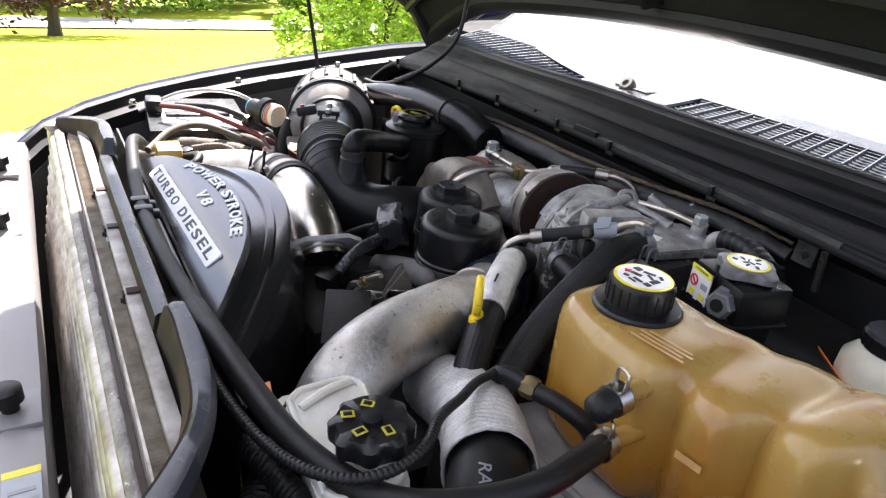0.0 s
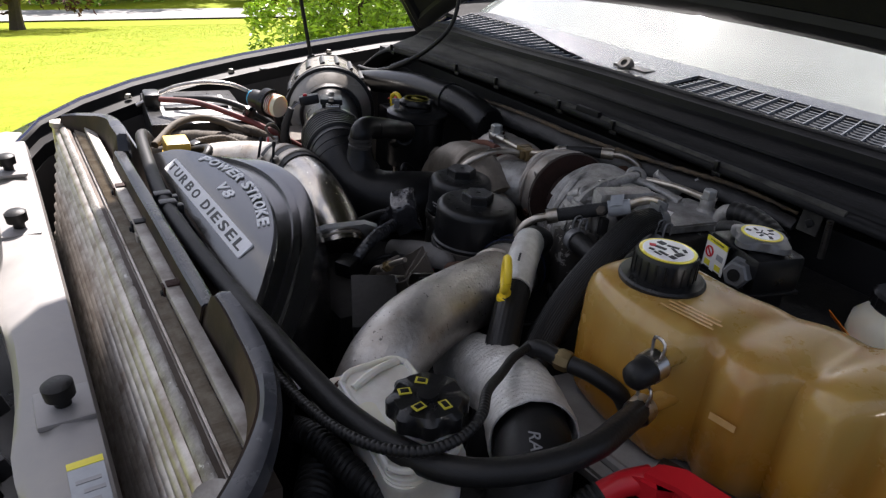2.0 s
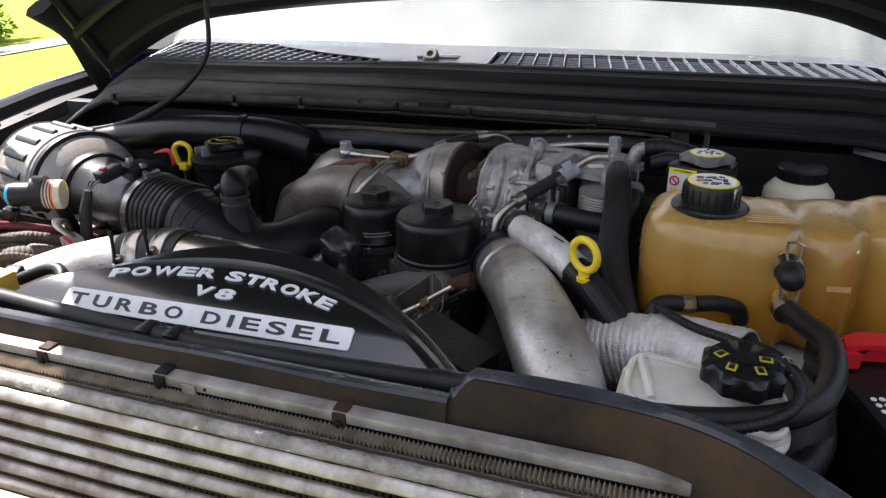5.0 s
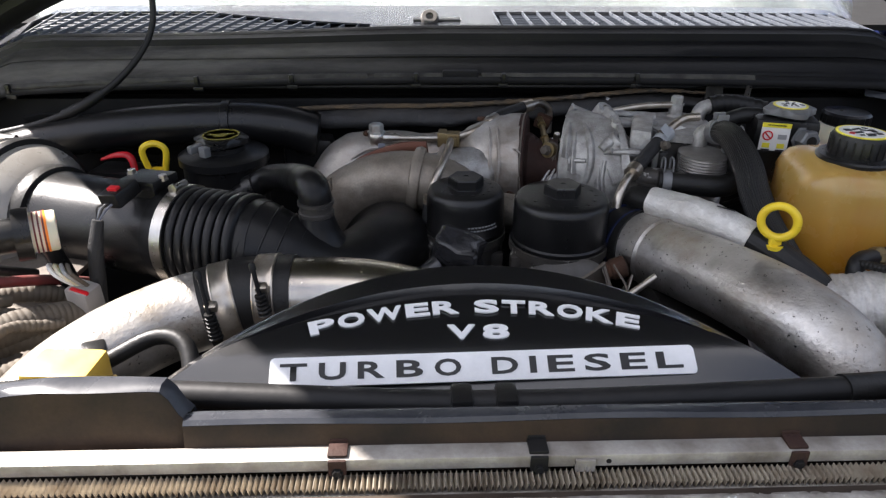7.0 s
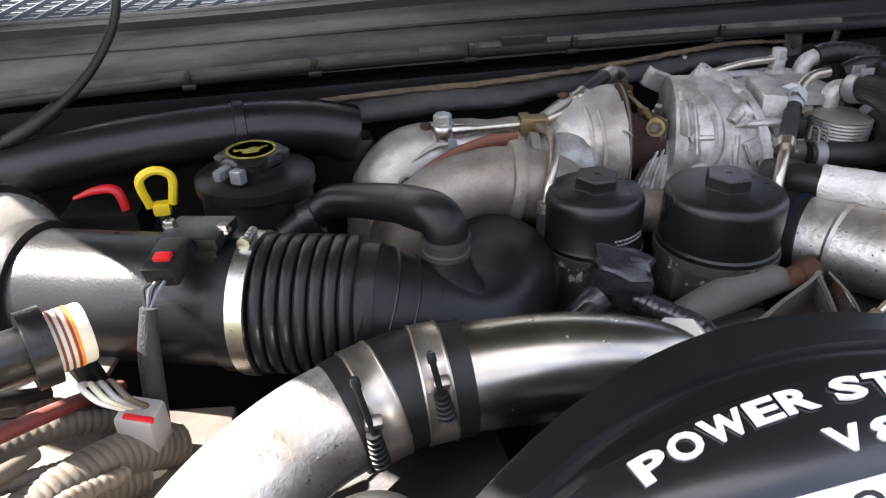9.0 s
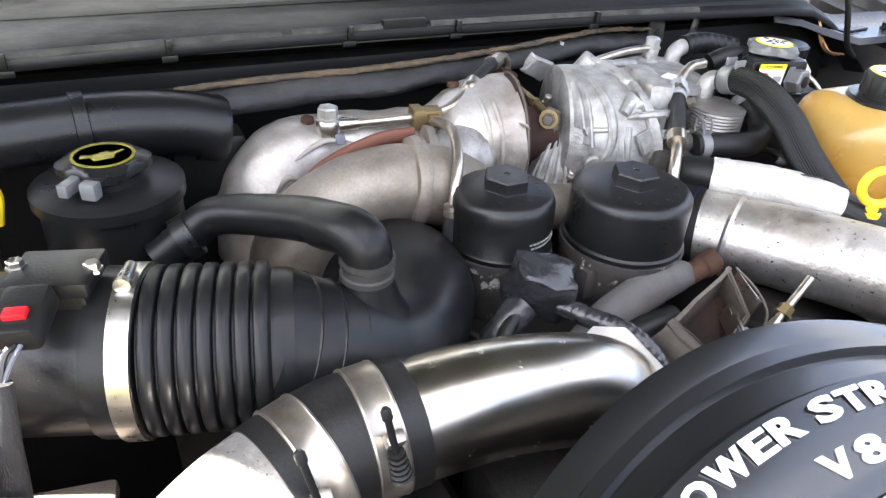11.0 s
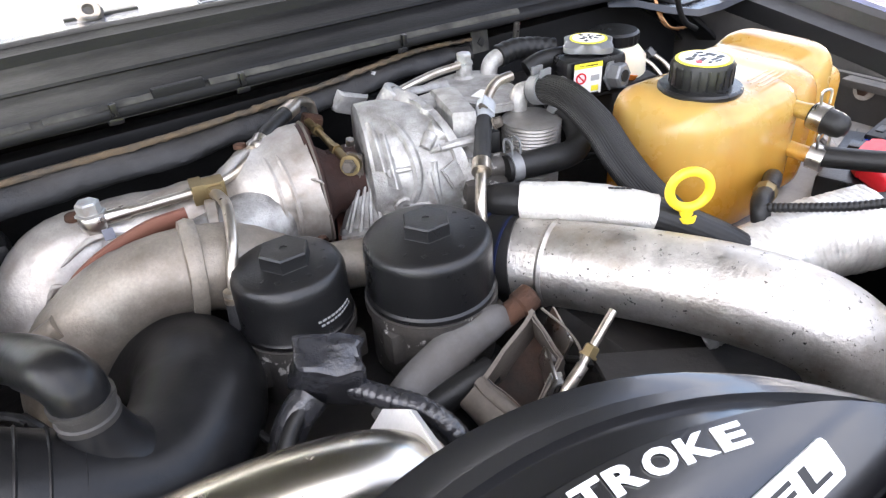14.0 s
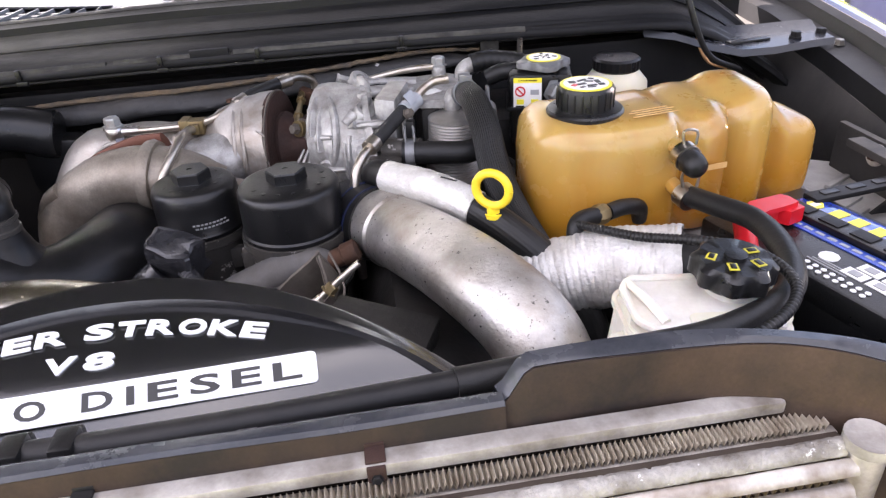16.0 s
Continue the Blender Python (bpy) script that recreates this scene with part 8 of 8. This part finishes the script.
for k_ in (-0.014, 0.010):
    hexbolt((0.1205 + 0.515 * k_, 0.2710 + 0.857 * k_, 1.142), (0.84, -0.5, 0.22), 0.009, 0.006, sp_, M_ZINC)
rodt.location += Vector((0.007, 0.007, -0.005))
rb.location += Vector((0.016, 0.010, -0.013))

# passenger side clutter
sv = thing("filter_minder", "tan sensor with a black ring and cyan end cap", "sensor", (-0.40, 0.30, 1.15))
SA = Vector((-0.86, -0.45, 0.05)).normalized()
part("barrel", lathe([(0.019, 0.0), (0.020, 0.002), (0.020, 0.026), (0.0165, 0.028)], (-0.388, 0.318, 1.196), SA, 28), M_CREAM, sv)
part("sleeve", lathe([(0.0165, 0.026), (0.0170, 0.030), (0.0170, 0.060), (0.0160, 0.065)], (-0.388, 0.318, 1.196), SA, 28), M_PLASTIC, sv)
for k_ in (0.010, 0.014, 0.018):
    part("print_band", lathe([(0.0202, k_), (0.0205, k_), (0.0205, k_ + 0.0016), (0.0202, k_ + 0.0016)], (-0.388, 0.318, 1.196), SA, 28), M_DARKRED, sv)
part("ring", lathe([(0.0205, 0.022), (0.0255, 0.022), (0.0255, 0.036), (0.0205, 0.036)], (-0.388, 0.318, 1.196), SA, 28), M_PLASTIC, sv)
part("end_cap", lathe([(0.0150, 0.064), (0.0150, 0.068), (0.012, 0.070)], (-0.388, 0.318, 1.196), SA, 28), M_CYAN, sv)
part("print_band", lathe([(0.0202, 0.008), (0.0204, 0.008), (0.0204, 0.012), (0.0202, 0.012)], (-0.388, 0.318, 1.196), SA, 28), M_ORANGE, sv)
part("clip", rbox((-0.448, 0.280, 1.172), (0.018, 0.016, 0.022), 0.003, (0, 20, 20)), M_PLASTIC, sv)
part("stem", tube([(-0.40, 0.315, 1.185), (-0.395, 0.330, 1.13), (-0.39, 0.335, 1.08)], 0.009, 12, 4), M_PLASTIC, sv)
sv.location += Vector((-0.026, 0.0, 0.016))
cn = thing("wiring_connector", "dusty grey connector with a red lock", "connector", (-0.392, 0.296, 1.08), "wiring connectors")
part("housing", rbox((-0.392, 0.296, 1.142), (0.026, 0.022, 0.040), 0.003, (8, 6, -20)), M_PANEL, cn)
part("lock", rbox((-0.391, 0.286, 1.158), (0.020, 0.004, 0.008), 0.001, (8, 6, -20)), M_RED, cn)
part("boot", tube([(-0.394, 0.300, 1.125), (-0.398, 0.304, 1.10), (-0.40, 0.305, 1.05)], [0.014, 0.013, 0.010], 14, 4), M_WHITE, cn)
for i in range(4):
    part("wire", tube([(-0.398 + 0.004 * i, 0.296, 1.160), (-0.412 + 0.007 * i, 0.290 - 0.003 * i, 1.176 + 0.002 * i), (-0.424 + 0.006 * i, 0.304, 1.180), (-0.420, 0.322, 1.165 - 0.004 * i)], 0.0020, 6, 5), (M_LABELW, M_CREAM, M_GREYINK, M_LOOM)[i], cn)
LOOMS = [
    ([(-0.56, 0.13, 1.125), (-0.50, 0.185, 1.140), (-0.45, 0.235, 1.145), (-0.41, 0.280, 1.135), (-0.38, 0.31, 1.11)], 0.0155),
    ([(-0.58, 0.22, 1.145), (-0.50, 0.270, 1.152), (-0.45, 0.305, 1.148), (-0.40, 0.335, 1.12)], 0.0090),
    ([(-0.54, 0.16, 1.115), (-0.48, 0.215, 1.128), (-0.435, 0.250, 1.130), (-0.40, 0.285, 1.11)], 0.0125),
    ([(-0.50, 0.09, 1.125), (-0.45, 0.140, 1.135), (-0.405, 0.190, 1.135), (-0.37, 0.23, 1.115)], 0.0120),
    ([(-0.60, 0.29, 1.165), (-0.53, 0.315, 1.165), (-0.47, 0.330, 1.150), (-0.42, 0.35, 1.11)], 0.007),
    ([(-0.57, 0.26, 1.150), (-0.50, 0.245, 1.160), (-0.45, 0.255, 1.155), (-0.42, 0.29, 1.13)], 0.0055),
    ([(-0.46, 0.10, 1.150), (-0.43, 0.16, 1.158), (-0.43, 0.22, 1.158), (-0.40, 0.26, 1.14)], 0.0050),
]
for i, (pts, r) in enumerate(LOOMS):
    w = thing("wire_loom", "dusty tan split-loom wiring hose", "wiring", (pts[0][0], pts[0][1], pts[0][2] - 0.02), "looms beside the battery")
    part("loom", dented(tube(pts, r, 16, 7, ribs=(0.0055, 0.0003)), 0.0012, 45, i), M_LOOM, w)
for i, (pts, mt, lb) in enumerate((
        ([(-0.60, 0.15, 1.190), (-0.54, 0.20, 1.196), (-0.48, 0.25, 1.186), (-0.44, 0.31, 1.160), (-0.42, 0.36, 1.13)], M_DARKRED, "dull red battery cable over the battery top"),
        ([(-0.62, 0.18, 1.185), (-0.56, 0.25, 1.192), (-0.50, 0.30, 1.178), (-0.46, 0.34, 1.15)], M_RUBBER, "black battery cable over the battery top"),
        ([(-0.36, 0.09, 1.18), (-0.42, 0.14, 1.195), (-0.47, 0.20, 1.185), (-0.45, 0.27, 1.16)], M_LOOM, "dusty cable over the battery top"),
        ([(-0.68, 0.12, 1.16), (-0.66, 0.20, 1.20), (-0.63, 0.29, 1.205), (-0.60, 0.36, 1.17)], M_STEEL, "bent steel hold-down rod over the battery"))):
    w = thing("battery_cable", lb, "cable", (pts[0][0], pts[0][1], 1.13), "cables over the battery")
    part("cable", tube(pts, (0.0055, 0.0060, 0.006, 0.004)[i], 12, 7), mt, w)
ib = thing("battery_tray", "dusty pale tray panel beside the battery", "tray", (-0.5, 0.2, 0.95))
part("tray", rbox((-0.55, 0.22, 0.975), (0.34, 0.30, 0.02), 0.006), M_PANEL, ib)
part("shelf", rbox((-0.47, 0.24, 1.085), (0.22, 0.26, 0.012), 0.004, (6, 0, -10)), M_TAN, ib)
part("upper_shelf", rbox((-0.475, 0.375, 1.140), (0.10, 0.05, 0.006), 0.002, (10, 0, -20)), M_TAN, ib)

# hoses from hood to cowl on both sides
wh = thing("washer_hose", "thin black washer hose hanging from the hood", "hose", (-0.5, 0.62, 1.2), "washer hoses")
part("hose", tube([(-0.425, 0.70, 1.50), (-0.418, 0.69, 1.42), (-0.418, 0.675, 1.352), (-0.445, 0.645, 1.302), (-0.495, 0.615, 1.262), (-0.560, 0.605, 1.236), (-0.640, 0.610, 1.218), (-0.72, 0.622, 1.208)], [0.0042, 0.0042, 0.0042, 0.0046, 0.0052, 0.0048, 0.0045, 0.0045], 10, 8), M_RUBBER, wh)
part("sleeve", tube([(-0.482, 0.622, 1.270), (-0.505, 0.611, 1.257), (-0.53, 0.606, 1.246)], 0.0070, 10, 4), M_RUBBER, wh)
wr = thing("washer_hose", "thin black cable hanging from the hood's corner", "cable", (0.63, 0.62, 1.22), "washer hoses")
part("hose", tube([(0.603, 0.665, 1.47), (0.606, 0.655, 1.425), (0.618, 0.625, 1.36), (0.627, 0.60, 1.30), (0.66, 0.60, 1.24), (0.72, 0.62, 1.21)], [0.006, 0.006, 0.0045, 0.004, 0.004, 0.004], 10, 7), M_RUBBER, wr)
wx = thing("loose_wires", "thin copper-coloured loose wires", "wire", (0.68, 0.66, 1.2))
for i in range(3):
    part("wire", tube([(0.668 + 0.004 * i, 0.660, 1.262 - 0.006 * i), (0.674 + 0.003 * i, 0.655, 1.236), (0.688, 0.648 - 0.004 * i, 1.215), (0.715 + 0.01 * i, 0.645, 1.205)], 0.0016, 6, 6), M_COPPER, wx)
# driver's side apron pieces
hp = thing("hinge_plate", "pale grey stamped hinge plate at the cowl's end", "plate", (0.75, 0.66, 1.2))
HPR = [(0.600, 0.690, 1.262, 0.010), (0.640, 0.683, 1.258, 0.022), (0.680, 0.670, 1.246, 0.034), (0.720, 0.655, 1.238, 0.038), (0.770, 0.648, 1.238, 0.032), (0.820, 0.645, 1.241, 0.026), (0.858, 0.640, 1.243, 0.022)]
part("plate", sheet([[(x, y - w_, z - 0.010), (x, y - w_ + 0.004, z - 0.001), (x, y, z + 0.001), (x, y + w_, z + 0.002), (x, y + w_ + 0.02, z + 0.012)] for x, y, z, w_ in HPR], 0.003), M_LIP, hp)
part("slot", rbox((0.745, 0.652, 1.2405), (0.065, 0.014, 0.003), 0.001, (-2, 0, 6)), M_INK, hp)
for x, y in ((0.81, 0.640), (0.852, 0.645)):
    hexbolt((x, y, 1.2435), (0, 0, 1), 0.013, 0.007, hp, M_BLACKP)
ap = thing("apron_bracket", "black ribbed apron bracket with a rusty bolt", "bracket", (0.80, 0.33, 1.0))
part("ledge", rbox((0.752, 0.30, 1.178), (0.022, 0.22, 0.010), 0.003, (0, 0, 0)), M_APRON, ap)
part("wall", rbox((0.779, 0.32, 1.135), (0.010, 0.30, 0.09), 0.003), M_APRON, ap)
for i in range(3):
    part("gusset", prism([(0, 0), (0.055, 0), (0.055, 0.045)], 0.005, pose(0.722, 0.255 + 0.036 * i, 1.128, 90, 0, 0), 0.0008), M_BLACKP, ap)
part("washer", lathe([(0.013, 0), (0.013, 0.002), (0.001, 0.002)], (0.770, 0.391, 1.165), (-1, -0.1, 0.2), 24), M_RADTOP, ap)
hexbolt((0.768, 0.391, 1.165), (-1, -0.1, 0.2), 0.012, 0.007, ap, M_RUST)
tr = thing("tank_tray", "dusty grey tray under the tank and battery", "tray", (0.62, 0.30, 1.0))
part("tray", prism([(-0.24, -0.05), (-0.16, -0.085), (0.05, -0.075), (0.16, -0.10), (0.215, -0.08), (0.225, 0.10), (0.17, 0.14), (0.0, 0.15), (-0.2, 0.12)], 0.012, pose(0.57, 0.365, 1.108, 0, 0, 4), 0.004), M_TRAY, tr)
part("shelf", rbox((0.70, 0.24, 1.07), (0.20, 0.34, 0.014), 0.005), M_BLACKP, tr)
for i in range(4):
    part("tray_rib", rbox((0.715 + 0.012 * i, 0.335 + 0.028 * i, 1.1215), (0.050, 0.007, 0.006), 0.002, (0, 0, 28)), M_TRAY, tr)
part("tray_rim", tube([(0.40, 0.292, 1.121), (0.50, 0.300, 1.122), (0.60, 0.325, 1.122), (0.66, 0.355, 1.122), (0.695, 0.40, 1.122), (0.69, 0.45, 1.122)], 0.006, 8, 6), M_TRAY, tr)
lk = thing("brake_lines", "two bright steel brake lines with nuts", "lines", (0.72, 0.47, 1.15))
for i in range(2):
    part("line", tube([(0.656 + 0.024 * i, 0.615, 1.150), (0.649 + 0.024 * i, 0.632, 1.168), (0.640 + 0.024 * i, 0.648, 1.180)], 0.004, 10, 5), M_NICKEL, lk)
    hexbolt((0.640 + 0.024 * i, 0.648, 1.179), (-0.4, 0.5, 0.7), 0.011, 0.010, lk, M_GREYCLAMP, "nut")
rl = thing("radiator_hose", "black corrugated loom beside the radiator", "hose", (0.5, 0.05, 1.0))
part("loom", tube([(0.30, 0.10, 1.12), (0.37, 0.06, 1.130), (0.44, 0.025, 1.125), (0.51, 0.02, 1.11), (0.56, 0.06, 1.09)], 0.015, 18, 7, ribs=(0.006, 0.0010)), M_RUBBER, rl)
part("hose", tube([(0.33, 0.02, 1.07), (0.42, -0.01, 1.075), (0.50, 0.0, 1.06), (0.58, 0.05, 1.04)], 0.020, 18, 6), M_RUBBER, rl)
sr = thing("side_radiator_bracket", "notched metal bracket at the radiator's end", "bracket", (0.49, -0.02, 1.0))
part("bracket", prism([(-0.012, -0.10), (0.012, -0.10), (0.012, 0.02), (0.026, 0.03), (0.026, 0.044), (-0.006, 0.044), (-0.012, 0.03)], 0.008, pose(0.490, -0.008, 1.128, 90, 0, 20), 0.002), M_RADTOP, sr)
for i in range(4):
    part("fin_end", rbox((0.468, -0.012, 1.165 - 0.018 * i), (0.030, 0.018, 0.003), 0.001), M_TUBE, sr)
# small utility cart far off on the lawn
uv = thing("lawn_tractor", "small dark lawn tractor parked on the lawn", "tractor", (-10.4, 6.9, ground_z(-10.4, 6.9)))
gz = ground_z(-10.4, 6.9)
part("body", rbox((-10.4, 6.9, gz + 0.55), (1.3, 0.6, 0.35), 0.06), M_DARK, uv)
part("hood_panel", rbox((-10.0, 6.9, gz + 0.75), (0.6, 0.5, 0.25), 0.06), M_DARK, uv)
for dx in (-0.45, 0.45):
    part("wheel", lathe([(0.12, -0.34), (0.30, -0.34), (0.30, 0.34), (0.12, 0.34)], (-10.4 + dx, 6.9, gz + 0.30), (0, 1, 0), 20), M_RUBBER, uv)

# small wires and clips in the gaps
WIRES = [
    ([(-0.06, 0.33, 1.12), (-0.075, 0.37, 1.125), (-0.070, 0.41, 1.12), (-0.055, 0.44, 1.10)], 0.0032),
    ([(0.03, 0.36, 1.10), (0.035, 0.33, 1.118), (0.028, 0.30, 1.120), (0.01, 0.27, 1.10)], 0.0028),
    ([(0.15, 0.33, 1.09), (0.165, 0.29, 1.115), (0.185, 0.25, 1.115), (0.20, 0.21, 1.09)], 0.0035),
    ([(0.21, 0.45, 1.13), (0.23, 0.42, 1.150), (0.26, 0.40, 1.150), (0.29, 0.39, 1.12)], 0.0034),
    ([(0.33, 0.49, 1.16), (0.345, 0.45, 1.185), (0.35, 0.41, 1.175), (0.345, 0.37, 1.14)], 0.0040),
    ([(-0.24, 0.50, 1.13), (-0.22, 0.47, 1.150), (-0.20, 0.45, 1.14), (-0.19, 0.43, 1.10)], 0.0036),
    ([(0.24, 0.30, 1.08), (0.25, 0.33, 1.12), (0.28, 0.36, 1.14), (0.30, 0.39, 1.12)], 0.0030),
]
for pts, r in WIRES:
    w = thing("engine_wire", "thin black wire threaded between engine parts", "wire", (pts[0][0], pts[0][1], pts[0][2] - 0.02), "wires between engine parts")
    part("wire", tube(pts, r, 8, 7), M_RUBBER, w)
    m_ = Vector(pts[1]).lerp(Vector(pts[2]), 0.5)
    part("clip", rbox(m_, (0.010, 0.012, 0.010), 0.002, (10, 20, 30)), M_PLASTIC, w)
# red bracket behind the filler tower
rk = thing("red_lever", "red plastic lever on a black box behind the filler", "lever", (-0.44, 0.575, 1.15))
part("box", rbox((-0.455, 0.580, 1.165), (0.075, 0.05, 0.035), 0.005, (0, 0, -8)), M_PLASTIC, rk)
part("lever", tube([(-0.478, 0.572, 1.196), (-0.455, 0.570, 1.203), (-0.437, 0.567, 1.200), (-0.431, 0.560, 1.172)], [0.002, 0.0042, 0.0048, 0.004], 8, 5, flat=0.45), M_RED, rk)
# ---- blue car parked beside the truck ----
M_BLUECAR = material("periwinkle_paint", (0.0035, 0.0045, 0.018), 0.5, spec=0.2, tint=(0.0045, 0.0055, 0.021), scale=3, spots=(0.6, 0.6, 0.64), spot_scale=55, spot_level=0.73)
M_TINT = material("tinted_glass", (0.012, 0.014, 0.016), 0.06, spec=0.8)
car = thing("car", "periwinkle blue car parked close beside the truck", "car", (2.22, -0.9, 0.1225))
car_rows = [(-3.35, 0.60, 0.74), (-3.25, 0.78, 0.84), (-2.7, 0.86, 0.98), (-2.0, 0.88, 1.04), (-1.0, 0.89, 1.07), (0.2, 0.89, 1.10), (1.0, 0.87, 1.11), (1.38, 0.80, 1.08), (1.46, 0.72, 0.90)]
secs = []
for y, hw, zt in car_rows:
    base = 0.1225 + 0.20
    ring = []
    for q in (-1, 1):
        pts_ = [(q * hw * 0.93, base), (q * hw, base + 0.25), (q * hw * 1.0, base + 0.48), (q * hw * 0.97, zt + 0.06), (q * hw * 0.90, zt + 0.10)]
        ring += pts_ if q < 0 else pts_[::-1]
    secs.append([(2.22 + x, y, z) for x, z in ring])
part("body", loft(secs), M_BLUECAR, car, "periwinkle blue painted body", angle=60)
secs = []
for y, hw, zt in ((-2.05, 0.70, 1.16), (-1.2, 0.62, 1.52), (-0.2, 0.60, 1.60), (0.7, 0.60, 1.55), (1.15, 0.68, 1.18)):
    secs.append([(2.22 + x, y, z) for x, z in ((-0.80, 1.15), (-hw, zt - 0.02), (-hw * 0.9, zt), (hw * 0.9, zt), (hw, zt - 0.02), (0.80, 1.15))])
part("cabin", loft(secs), M_BLUECAR, car, "blue roof and pillars", angle=60)
for sd in (-1, 1):
    for y0, y1 in ((-1.35, -0.35), (-0.25, 0.6)):
        part("side_window", loft([[(2.22 + sd * (0.800 - (z - 1.15) * 0.49 + o), y, z) for y, z in ((y0 - 0.25 * (y0 < -1), 1.19), (y0, 1.46), (y1, 1.48), (y1 + 0.15 * (y1 > 0), 1.19))] for o in (-0.01, 0.012)]), M_TINT, car, "dark window glass")
    part("tail_light", rbox((2.22 + sd * 0.83, 1.22, 1.02), (0.10, 0.34, 0.14), 0.03), M_RED, car, "red tail light")
    part("door_seam", tube([(2.22 + sd * 0.892, -0.3, 0.45), (2.22 + sd * 0.893, -0.3, 0.85), (2.22 + sd * 0.868, -0.3, 1.14)], 0.004, 6, 3), M_INK, car)
    part("door_handle", rbox((2.22 + sd * 0.89, -0.45, 0.98), (0.03, 0.16, 0.03), 0.008), M_BLUECAR, car)
    for y in (-2.45, 0.35):
        wh = part("wheel", lathe([(0.20, -0.10), (0.30, -0.11), (0.325, -0.08), (0.325, 0.08), (0.30, 0.11), (0.20, 0.10)], (2.22 + sd * 0.80, y, 0.1225 + 0.325), (1, 0, 0), 28), M_RUBBER, car, "black tyre")
        part("rim", lathe([(0.20, 0.06), (0.20, 0.10), (0.08, 0.085), (0.03, 0.10)], (2.22 + sd * 0.80, y, 0.1225 + 0.325), (sd, 0, 0), 20), M_STEEL, wh)
